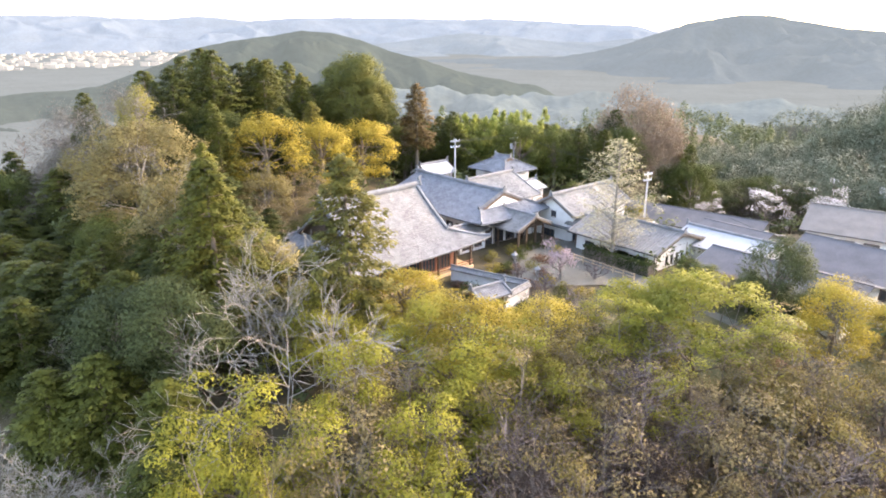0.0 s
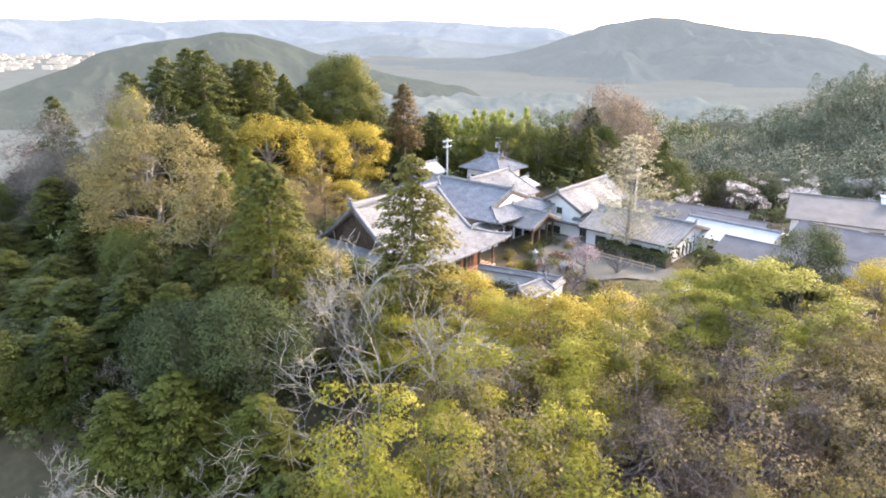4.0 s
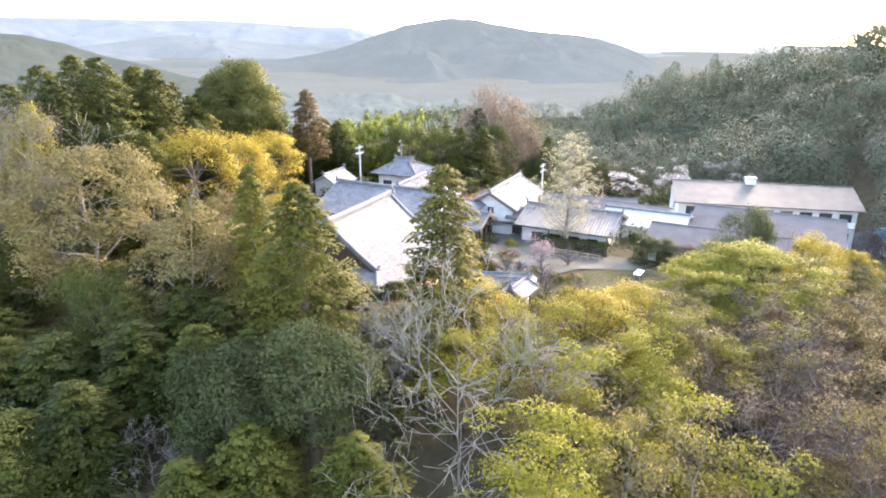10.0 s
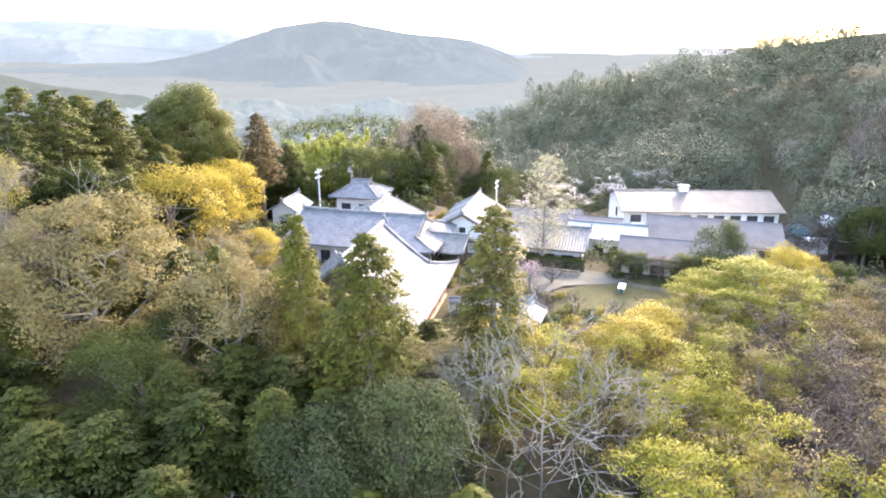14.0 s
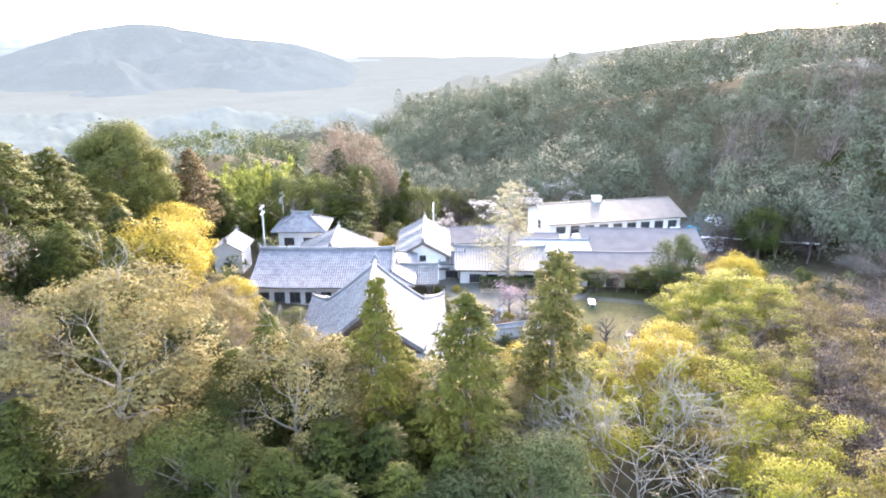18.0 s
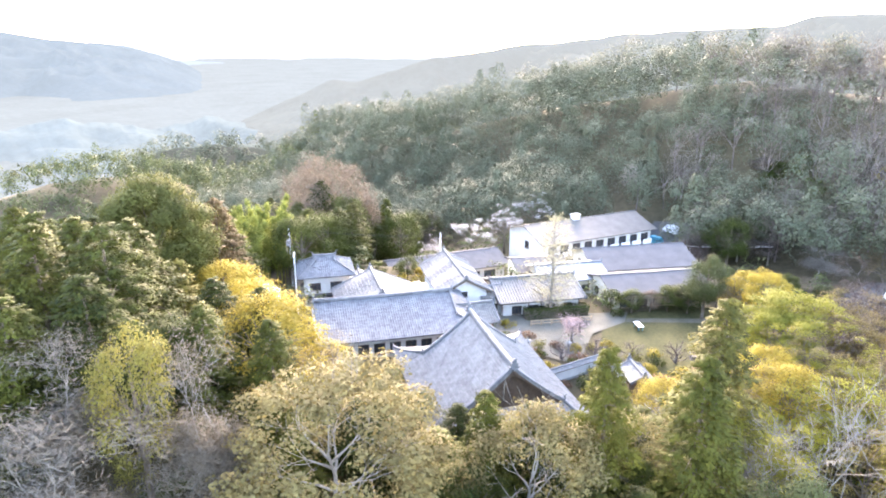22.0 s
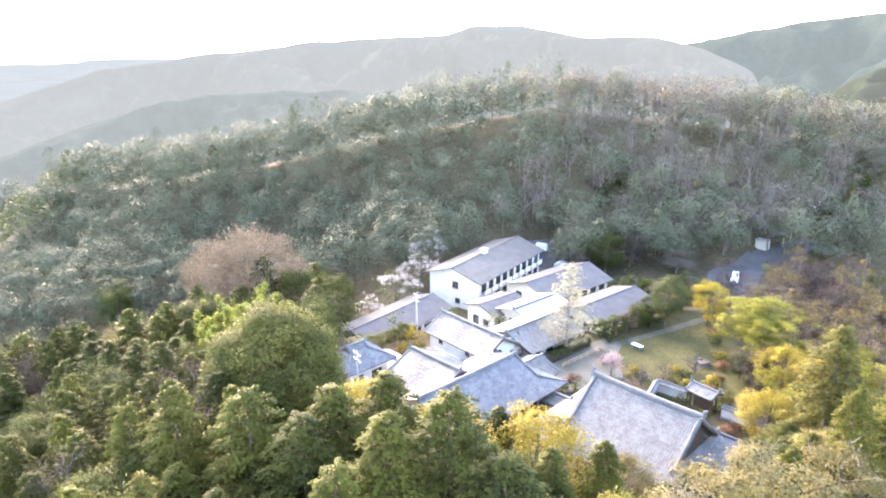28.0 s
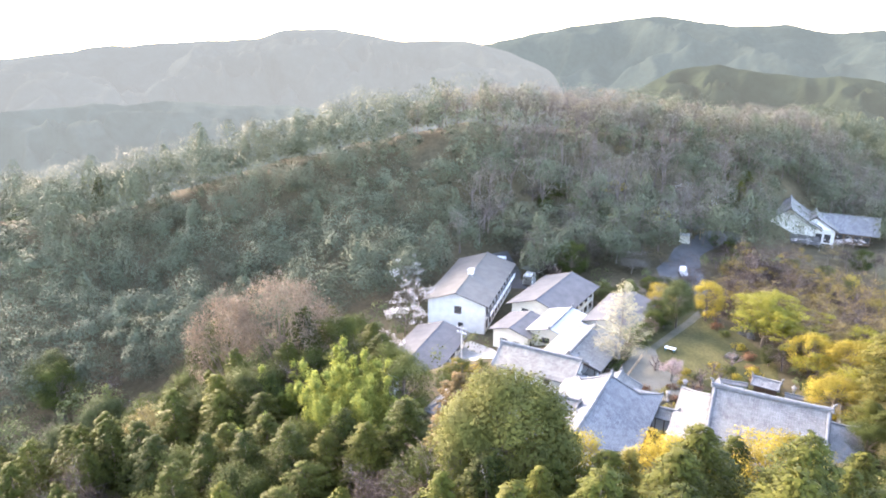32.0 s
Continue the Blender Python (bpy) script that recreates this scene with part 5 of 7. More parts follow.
# low buildings to the east
low = thing("low_tiled_house", pose(24.9, 80.7, -0.6, 0, 0, 129.5), "low house with a grey ribbed tile roof and white gable", "house")
gable_roof(low, 12.5, 5.6, 4.9, 3.1, "tile_grey", 0.5, pitch=0.42, rib=0.08)
walls(low, 12.0, 4.6, 3.1, "plaster", [("N", 1.5 + 2.6 * i, 0.9, 1.5, 1.3, 2) for i in range(4)] + [("W", 2.0 + 1.1 * i, 1.0, 0.6, 1.2, 0) for i in range(4)], post=2.0, band="wood_dark")
gable_walls(low, 12.0, 4.6, 3.1, 4.7, "plaster")
lowk = thing("store_passage", pose(19.4, 85.4, -0.5, 0, 0, 131.8), "short tiled passage beside the storehouse", "corridor")
gable_roof(lowk, 3.4, 2.2, 4.2, 3.2, "tile_grey", 0.2, pitch=0.42, rib=0.08, verge=False)
walls(lowk, 3.4, 1.6, 3.2, "plaster", [("N", 0.6, 0.8, 2.0, 1.2, 2)], band="wood_dark")
white_house = thing("white_roofed_house", pose(36.2, 78.6, -1.2, 0, 0, 129.5), "low house under a bright white metal roof", "house")
gable_roof(white_house, 11.0, 4.6, 4.4, 3.2, "metal_white", 0.4, rib=0.03, pitch=0.6, verge=False)
walls(white_house, 10.4, 3.9, 3.2, "cream", [("N", 1.0 + 2.6 * i, 1.0, 1.4, 1.1, 1) for i in range(4)] + [("W", 1.2, 1.0, 1.6, 1.1, 1), ("W", 4.4, 1.0, 1.6, 1.1, 1), ("E", 2.0, 1.0, 1.6, 1.1, 1)])
gable_walls(white_house, 10.4, 3.9, 3.2, 4.2, "cream")
wing3 = thing("garden_lodging", pose(36.4, 65.3, -0.8, 0, 0, 128.5), "long low lodging house with a smooth slate-grey roof", "house")
gable_roof(wing3, 15.8, 5.0, 4.8, 3.3, "slate", 0.5, rib=0, verge=False, cap="slate", capw=0.25, caph=0.12)
walls(wing3, 15.4, 4.2, 3.3, "cream", [("N", 1.0 + 2.7 * i, 0.9, 1.8, 1.3, 2) for i in range(5)] + [("E", 1.0, 0.9, 1.6, 1.3, 1), ("E", 4.6, 0.9, 1.6, 1.3, 1)])
gable_walls(wing3, 15.4, 4.2, 3.3, 4.65, "cream")
wing2 = thing("middle_lodging", pose(52.0, 71.4, -4.2, 0, 0, 128.5), "two-storey lodging block with a slate-grey gable roof", "house")
gable_roof(wing2, 18.6, 6.6, 7.4, 5.2, "slate", 0.6, rib=0, verge=False, cap="slate", capw=0.25, caph=0.12)
walls(wing2, 17.8, 5.7, 5.3, "cream", [("N", 1.0 + 2.8 * i, 3.3, 1.9, 1.3, 2) for i in range(6)] + [("N", 1.0 + 2.8 * i, 0.9, 1.9, 1.3, 2) for i in range(6)] + [("E", 2.0, 3.3, 1.6, 1.2, 1), ("E", 7.0, 3.3, 1.6, 1.2, 1), ("W", 3.0, 3.3, 1.6, 1.2, 1)])
gable_walls(wing2, 17.8, 5.7, 5.3, 7.2, "cream")
annex2 = thing("grey_annex", pose(40.0, 85.2, -2.6, 0, 0, 128.5), "low annex with a blue-grey metal roof", "annex")
gable_roof(annex2, 9.0, 4.4, 4.9, 3.7, "slate", 0.4, rib=0, verge=False, cap="slate", capw=0.2, caph=0.1)
walls(annex2, 8.6, 3.6, 3.7, "cream", [("N", 1.0, 1.0, 1.8, 1.2, 2), ("N", 4.6, 1.0, 1.8, 1.2, 2), ("E", 1.2, 0.1, 1.6, 2.1, 1), ("E", 4.0, 1.0, 1.4, 1.1, 1)])
gable_walls(annex2, 8.6, 3.6, 3.7, 4.75, "cream")
dorm = thing("lodging_block", pose(65.6, 85.0, -5.6, 0, 0, -36.5), "long two-storey white lodging block with a grey roof and balconies", "building")
gable_roof(dorm, 27.6, 7.2, 9.0, 6.7, "slate_warm", 0.5, rib=0, verge=False, cap="slate_warm", capw=0.3, caph=0.14)
walls(dorm, 27.0, 6.2, 6.8, "plaster", [("S", 1.2 + 2.9 * i, 4.0, 1.9, 1.9, 1) for i in range(9)] + [("S", 1.2 + 2.9 * i, 0.8, 1.9, 1.9, 1) for i in range(9)] + [("N", 1.2 + 2.9 * i, 4.3, 1.6, 1.2, 1) for i in range(9)] + [("W", 5.6, 4.2, 1.6, 1.6, 1), ("W", 6.4, 1.0, 1.2, 1.2, 1), ("E", 5.6, 4.2, 1.6, 1.6, 1)])
gable_walls(dorm, 27.0, 6.2, 6.8, 8.75, "plaster")
for i in range(9):
    b = part("balcony", box(-12.4 + 2.9 * i, -7.2, 3.7, -10.2 + 2.9 * i, -6.21, 3.85, 0.01), "concrete", dorm)
    part("balcony_panel", box(-12.4 + 2.9 * i, -7.24, 3.86, -10.2 + 2.9 * i, -7.16, 4.8), "white_paint", b)
vent = part("roof_vent", box(-2.4, -0.55, 8.6, -0.8, 0.55, 9.75, 0.03), "plaster", dorm)
part("vent_cap", box(-2.6, -0.75, 9.75, -0.6, 0.75, 9.95, 0.05), "metal_white", vent)
longhouse = thing("long_low_building", pose(41.4, 104.8, -5.6, 0, 0, 140.0), "long single-storey building with a dark grey gable roof", "building")
gable_roof(longhouse, 22.4, 5.6, 4.9, 3.2, "slate", 0.5, rib=0, verge=False, cap="slate", capw=0.25, caph=0.12)
walls(longhouse, 21.8, 4.6, 3.3, "cream", [("N", 1.0 + 3.3 * i, 0.9, 2.4, 1.3, 2) for i in range(6)] + [("S", 1.0 + 3.3 * i, 0.9, 2.0, 1.3, 2) for i in range(6)] + [("W", 2.0, 0.1, 1.8, 2.1, 1), ("E", 2.0, 1.0, 1.8, 1.2, 1), ("E", 6.0, 1.0, 1.4, 1.2, 1)])
gable_walls(longhouse, 21.8, 4.6, 3.3, 4.75, "cream")

# garden wall and gate


def garden_wall(x0, y0, x1, y1, high=1.9):
    ln = math.hypot(x1 - x0, y1 - y0)
    t = thing("garden_wall", pose(x0, y0, (flat_at(x0, y0) + flat_at(x1, y1)) / 2, 0, 0, math.degrees(math.atan2(y1 - y0, x1 - x0))), "white plastered garden wall with a small tiled coping", "wall", "garden walls")
    part("body", box(0, -0.14, -0.5, ln, 0.14, high - 0.3), "plaster", t)
    part("base", box(-0.02, -0.2, -0.6, ln + 0.02, 0.2, 0.25, 0.03), "stone", t)
    for s in (-1, 1):
        v, f, uv = slope(-0.05, ln + 0.05, -0.05, ln + 0.05, 0, s * 0.5, high + 0.05, high - 0.28, 0.0, 0, 0, 0.28, 0.04, 3, 0.08)
        child("coping", mesh_of("coping", v, f, M["tile_silver"], uv), t)
    bar([(-0.1, 0, high), (ln / 2, 0, high), (ln + 0.1, 0, high)], 0.2, 0.2, "ridge", t)
    return t


garden_wall(1.0, 70.2, 9.1, 65.2)
garden_wall(9.1, 65.2, 6.4, 61.9)
garden_wall(2.2, 58.6, -3.2, 53.6)
garden_wall(-3.2, 53.6, -7.2, 58.4)
gate = thing("garden_gate", pose(4.4, 60.3, 0.0, 0, 0, 36.0), "small dark timber gate with a tiled gable roof", "gate")
gable_roof(gate, 3.4, 1.5, 3.45, 2.75, "tile_blue", 0.35, curve=0.05, capw=0.28, caph=0.28)
for x in (-1.5, 1.5):
    for y in (-0.7, 0.7):
        part("post", box(x - 0.1, y - 0.1, -0.2, x + 0.1, y + 0.1, 2.8, 0.02), "wood_dark", gate)
part("lintel", box(-1.8, -0.1, 2.3, 1.8, 0.1, 2.6, 0.02), "wood_dark", gate)
for s in (-1, 1):
    part("door_leaf", box(min(0.02 * s, 1.4 * s), -0.05, 0.05, max(0.02 * s, 1.4 * s), 0.05, 2.25, 0.01), "wood_dark", gate)

# the trees that can be told apart
plant("big", -14.9, 113.7, 23.4, 6.8)
plant("brown", -4.6, 114.6, 18.8, 3.6)
for x, y, top, r in ((-33.0, 96.6, 24.7, 4.0), (-27.0, 101.5, 23.0, 3.8), (-37.5, 93.0, 22.5, 3.8), (-36.0, 101.0, 24.8, 3.8), (-29.1, 112.4, 22.8, 3.8), (-27.5, 118.9, 22.1, 3.6), (-40.0, 104.0, 23.6, 3.6), (-22.6, 107.4, 19.0, 3.4), (-42.2, 95.2, 22.0, 3.6), (-29.4, 105.6, 23.2, 3.8), (-32.5, 107.5, 22.5, 3.8)):
    plant("con", x, y, top, r * 1.36, pick=2 + len(PLANTED) % 2)
plant("con", -28.6, 83.6, 17.4, 3.4, pick=3)
plant("con", -31.0, 88.5, 18.5, 3.4, pick=0)
plant("con", -27.0, 93.0, 16.5, 3.2, pick=3)
plant("olive", -35.6, 118.2, 20.0, 3.0)
plant("olive", -20.5, 103.4, 16.9, 2.8)
plant("spring", -39.7, 85.7, 20.8, 3.0)
plant("ash", -42.5, 90.3, 20.4, 5.8)
plant("ash", -47.0, 84.0, 18.6, 6.2)
plant("ash", -52.0, 90.0, 16.5, 6.0)
plant("con", -57.0, 106.0, 18.0, 4.4, pick=2)
plant("ash", -38.6, 80.4, 20.6, 4.6)
plant("mauve", -15.6, 121.0, 18.5, 4.6)
plant("con", -25.3, 65.8, 14.1, 3.2, pick=3)
plant("buff", -34, 73, 20.3, 8.0, pick=0)
plant("gold", -24.0, 88.5, 17.0, 6.0)
plant("gold", -13.0, 105.5, 13.9, 6.0)
plant("gold", -18.0, 96.5, 15.0, 4.8)
plant("tan", -17, 86, 10.5, 4.0)
for kind, x, y, top, r in (("tan", -20.5, 80.0, 9.0, 3.6), ("ever", -16.5, 77.5, 6.0, 3.0), ("tan", -22.5, 75.5, 9.0, 3.6), ("con", -19.5, 71.0, 8.5, 2.8), ("gold", -14.5, 89.5, 8.0, 3.4), ("buff", -22.0, 79.0, 12.2, 3.6), ("ever", -27.5, 80.0, 9.5, 3.8), ("tan", -20.0, 86.0, 11.5, 3.6)):
    plant(kind, x, y, top, r, pick=1)
plant("olive", -7.9, 51.2, 18.0, 4.4, pick=0)
plant("fir", -19.0, 51.5, 17.6, 5.4)
plant("fir", -21.4, 57.9, 17.8, 3.8)
plant("bare", -11.0, 41.5, 14.4, 10.4, pick=0)
plant("grey", -20.2, 45.0, 10.4, 4.5)
plant("grey", -25.5, 46.5, 8.5, 4.2)
plant("buff", -26.2, 61.5, 16.0, 5.4, pick=1)
plant("maple", 19.6, 46.0, 10.0, 7.4)
plant("gold", 31.8, 48.5, 8.6, 3.2)
plant("lime", 13.2, 44.0, 8.8, 4.2)
plant("tan", 23.2, 40.8, 9.4, 4.6)
plant("tan", 7.5, 43.8, 8.8, 4.4)
plant("ginkgo", 20.7, 76.1, 15.6, 4.9)
plant("rust", 38.5, 130.5, 17.5, 10.0)
plant("rust", 44.5, 139.0, 13.5, 7.0)
plant("rust", 41.0, 123.5, 9.5, 5.0)
plant("ever", 34.0, 121.5, 10.5, 4.6)
plant("ever", 28.5, 121.0, 6.5, 3.6)
plant("con", 33.0, 127.0, 13.0, 4.4)
plant("ever", 41.5, 121.0, 3.5, 3.2)
plant("ever", 28.0, 126.0, 8.5, 4.2)
plant("bamboo", 12.0, 122, 13.0, 4.5)
plant("bamboo", 15.5, 126, 13.5, 4.5)
plant("bamboo", 6.5, 121, 12.5, 4.5)
plant("bamboo", 18.0, 121.5, 10.5, 4.0)
plant("bamboo", 9.0, 127, 12.5, 4.5)
plant("white", 53.5, 104.5, 4.8, 4.6)
plant("white", 61.1, 100.4, 6.0, 4.6)
plant("white", 73.1, 98.6, 7.0, 5.0)
plant("white", 46, 110, 1.5, 3.5)
plant("bare", -25.8, 34.5, 3.2, 4.5, pick=1)
plant("bare", -21.3, 35.5, 2.4, 4.5, pick=1)
plant("bare", -31.5, 37.5, 2.5, 4.5, pick=1)
plant("bare", -30.5, 47.5, 4.0, 4.0, pick=0)
plant("pink", 13.6, 70.6, 5.0, 2.1)
plant("grey", 30.8, 56.4, 9.9, 3.3)
plant("bamboo", 15.5, 138.2, 6.5, 3.6)
plant("bamboo", 21.0, 131, 9.0, 4.0)
plant("mauve", -6.0, 124.5, 12.0, 5.0)
plant("mauve", -10.0, 130.0, 10.0, 5.0)
plant("buff", 26.9, 150.5, 5.2, 4.6, pick=1)
plant("con", -21.0, 63.5, 11.5, 4.0)
plant("con", -17.5, 59.0, 10.5, 3.6)
plant("ever", -14.0, 62.0, 6.5, 3.2)
plant("gold", 2.1, 45.4, 8.6, 4.6)
plant("gold", 8.0, 47.5, 7.5, 4.0)
plant("ever", 12.2, 47.0, 3.2, 1.8)
plant("buff", -17.0, 56.0, 11.5, 4.2, pick=1)
plant("ever", -56, 86, 8.0, 5.0)
plant("mauve", -58, 102, 11.5, 5.5)
plant("ever", -63, 95, 6.0, 5.0)
plant("mauve", -64, 111, 11.0, 5.5)
plant("con", -69, 104, 9.0, 4.5)
plant("mauve", -71, 121, 10.0, 5.5)
plant("ever", -12.5, 88.5, 5.0, 2.6)
plant("ever", -10.0, 84.5, 4.2, 2.2)
plant("grey", -13.5, 94.5, 5.5, 2.6)
plant("ever", -6.8, 82.6, 3.4, 1.7)
plant("tan", -15.5, 83.0, 6.5, 2.8)
plant("gold", -3.5, 55.5, 7.0, 4.0)
plant("lime", -7.0, 50.0, 7.5, 4.2)
plant("lime", -8.5, 45.5, 7.5, 4.4)
plant("lime", -1.5, 51.0, 6.5, 4.0)
plant("lime", 5.0, 49.5, 6.0, 3.8)
plant("tan", 0.5, 48.5, 7.0, 3.8)
plant("mauve", 10.5, 50.5, 6.0, 3.4)

# ---- the wood round the temple ----
for _ in range(320):
    x, y = RNG.uniform(-68, -36), RNG.uniform(46, 100)
    if free(x, y, 0.95) and (x + 34) ** 2 + (y - 73) ** 2 > 70 and y > 46 + (-36 - x) * 0.2:
        plant(("con", "con", "con", "ever", "grey")[RNG.randint(5)], x, y, RNG.uniform(5.0, 9.0), RNG.uniform(3.6, 4.8))
KEEP = [(19.6, 46, 5.5), (-8, 73, 15.5), (2.5, 92.5, 13), (8, 97, 9), (10, 108.6, 6.5), (20, 91.5, 9), (24, 80, 9), (36, 78.6, 9), (38.2, 63.2, 9), (33, 68, 6), (43, 58.5, 6), (52, 71.4, 13), (40, 85, 8), (58, 90, 11), (65.6, 85, 12), (73, 79, 11), (44, 106, 9), (38, 111, 8), (50, 99, 8), (15, 62, 11), (26, 54, 12), (14, 74, 10), (34, 95, 8), (60, 32, 9), (74, 19, 6), (81, 3, 5), (89, -37, 14), (80, -22, 8), (83, -46, 11), (74, -18, 6), (70, -34, 8), (77, -36, 8), (4, 60, 6), (38, 45, 6), (80, 72, 8), (-2, 110, 4), (23, 104, 6), (-12, 38, 6), (-5, 47, 4), (-34, 72, 6.5), (-40, 66, 5), (25, 47, 5), (12, 60, 9), (30, 60, 6), (-24, 88, 4.5), (-18, 96, 4), (-12, 105, 4), (31, 46.5, 4.5), (38, 42, 5), (45, 36, 5), (51, 30, 5), (12, 124, 7.5), (16, 128, 6), (8, 118, 6), (27, 150, 5), (-39.7, 85.7, 4), (-42.5, 90, 5), (-38, 80, 5)]


def allowed(x, y):
    return all((x - a) ** 2 + (y - b) ** 2 > c * c for a, b, c in KEEP)


HULL = [(30, 48), (4, 55), (-8, 58), (-16, 66), (-14, 80), (-8, 95), (-3, 105), (2, 114), (24, 112), (40, 120)]
CANOPY = [(-27, 119, 21), (-29, 112, 22), (-23, 107, 17.5), (-36, 101, 23), (-25, 99, 18), (-40, 104, 22), (-36, 118, 19.5), (-29, 131, 15), (-42, 95, 21), (-26, 92, 15.5), (-44, 106, 15.5), (-50, 98, 9), (-12, 143, 13), (-4, 145, 11.5), (6, 157, 7.5), (-12, 135, 15), (27, 165, 4), (33, 145, 9), (40, 158, 8), (15, 153, 5.5), (-3, 137, 13), (12, 135, 8), (-50, 125, 10)]


def cap(x, y):
    """How high a filling tree may reach: the crown line of the northern wood, and low before the roofs elsewhere."""
    if y > 84 and not (x > -16 and y < 116):
        w = [1 / ((x - a) ** 2 + (y - b) ** 2 + 4) ** 1.5 for a, b, c in CANOPY]
        return sum(k * c[2] for k, c in zip(w, CANOPY)) / sum(w)
    d = 1e9
    for (ax, ay), (bx, by) in zip(HULL, HULL[1:]):
        k = min(1, max(0, ((x - ax) * (bx - ax) + (y - ay) * (by - ay)) / ((bx - ax) ** 2 + (by - ay) ** 2)))
        d = min(d, math.hypot(x - ax - k * (bx - ax), y - ay - k * (by - ay)))
    return 4.0 + d * 0.42


WAY = [(0, 0), (-25, 5), (-54, 30), (-73, 71), (-75, 98), (-64, 137)]


def open_way(x, y):
    """Clear of the open air west and south of the wood, where the ground falls away."""
    for (ax, ay), (bx, by) in zip(WAY, WAY[1:]):
        k = min(1, max(0, ((x - ax) * (bx - ax) + (y - ay) * (by - ay)) / ((bx - ax) ** 2 + (by - ay) ** 2)))
        px, py = ax + k * (bx - ax), ay + k * (by - ay)
        if math.hypot(x - px, y - py) < 25 or ((bx - ax) * (y - ay) - (by - ay) * (x - ax) > 0 and math.hypot(x - px, y - py) < 60):
            return False
    return True


def grove(n, x0, x1, y0, y1, mix, lo, hi, gap=0.9, where=None, wide=None, tall=(7, 17)):
    """Fill a stretch of wood with trees whose tops lie between lo and hi."""
    kinds = [k for k, w in mix for _ in range(w)]
    done = 0
    for _ in range(n * 14):
        x, y = RNG.uniform(x0, x1), RNG.uniform(y0, y1)
        if done >= n:
            break
        if not allowed(x, y) or not open_way(x, y) or (where and not where(x, y)) or not free(x, y, gap):
            continue
        kind = kinds[RNG.randint(len(kinds))]
        g = flat_at(x, y)
        h = min(max(min(RNG.uniform(lo, hi), cap(x, y)) - g, tall[0]), 13.5 if kind in ("ever", "grey") else tall[1])
        if g + h > cap(x, y) + 3:
            continue
        r = RNG.uniform(*(wide or (3.2, 4.3))) if kind in ("con", "olive") else h * RNG.uniform(0.34, 0.44) if kind in ("ever", "grey") else RNG.uniform(*(wide or (3.8, 5.2)))
        plant(kind, x, y, h=h, r=r)
        done += 1


grove(40, -13, 9, 24, 48, [("lime", 7), ("tan", 2), ("ochre", 1)], 7.0, 10.0, 0.9, tall=(9, 20), wide=(4.2, 5.6), where=lambda x, y: x < 1 or y > 36)
grove(40, 6, 34, 37, 49, [("tan", 5), ("lime", 2), ("mauve", 2), ("ochre", 3)], 7.0, 9.6, 0.8, tall=(9, 20), wide=(3.8, 5.2), where=lambda x, y: x < 24 or y < 41)
grove(80, 0, 52, 14, 37, [("mauve", 10), ("tan", 2), ("ochre", 3)], 6.0, 9.5, 0.8, tall=(9, 22), wide=(4.2, 5.6))
grove(90, -62, -10, 8, 50, [("con", 10), ("bare", 3), ("ever", 2)], 1.5, 6, 1.05, tall=(9, 18), wide=(3.4, 4.6))
grove(70, -80, -22, 46, 84, [("con", 8), ("ever", 3), ("mauve", 1)], 3, 9, 1.1, tall=(9, 18), wide=(3.4, 4.6))
grove(12, -26, -8, 52, 68, [("con", 3), ("buff", 2), ("tan", 1)], 9, 13, 0.85)
grove(110, -52, -17, 86, 136, [("con", 12), ("ever", 1)], 20, 26, 1.35, tall=(7, 22), wide=(3.4, 4.3))
for x, y, top in ((-52, 89, 12), (-58, 84, 10), (-56, 95, 12.5), (-62, 101, 12), (-66, 92, 9), (-69, 108, 11), (-48, 81, 12), (-54, 78, 8), (-74, 100, 8), (-61, 110, 11)):
    plant(("mauve", "ash", "ever")[int(x + y) % 3], x, y, top, 4.8)
grove(60, -95, -12, 84, 168, [("con", 8), ("ever", 3), ("mauve", 1)], 12, 20, 0.85)
grove(130, -16, 46, 116, 178, [("con", 9), ("ever", 3), ("mauve", 1)], 10, 16, 1.25, tall=(7, 18), wide=(3.6, 4.8))
grove(26, 40, 76, 116, 178, [("ever", 6), ("grey", 2), ("mauve", 2)], -4, 3, 0.85, tall=(6, 12))
grove(20, 42, 58, 34, 60, [("ever", 4), ("grey", 3), ("gold", 1), ("ash", 2)], -2, 2, 0.8, tall=(3.5, 7), wide=(2.0, 3.2))
grove(26, 58, 104, 34, 62, [("ever", 4), ("ash", 3), ("mauve", 3)], 2, 6, 0.9, tall=(6, 12))
grove(18, 26, 44, -10, 40, [("gold", 4), ("tan", 5), ("ever", 2), ("mauve", 4)], 4, 7.5, 0.9, tall=(7, 15))
grove(64, 44, 112, -34, 34, [("tan", 3), ("ever", 4), ("mauve", 5), ("gold", 1)], -2, 1.5, 0.85, tall=(4, 8), wide=(2.6, 4.0))

# ---- the wooded slopes beyond ----


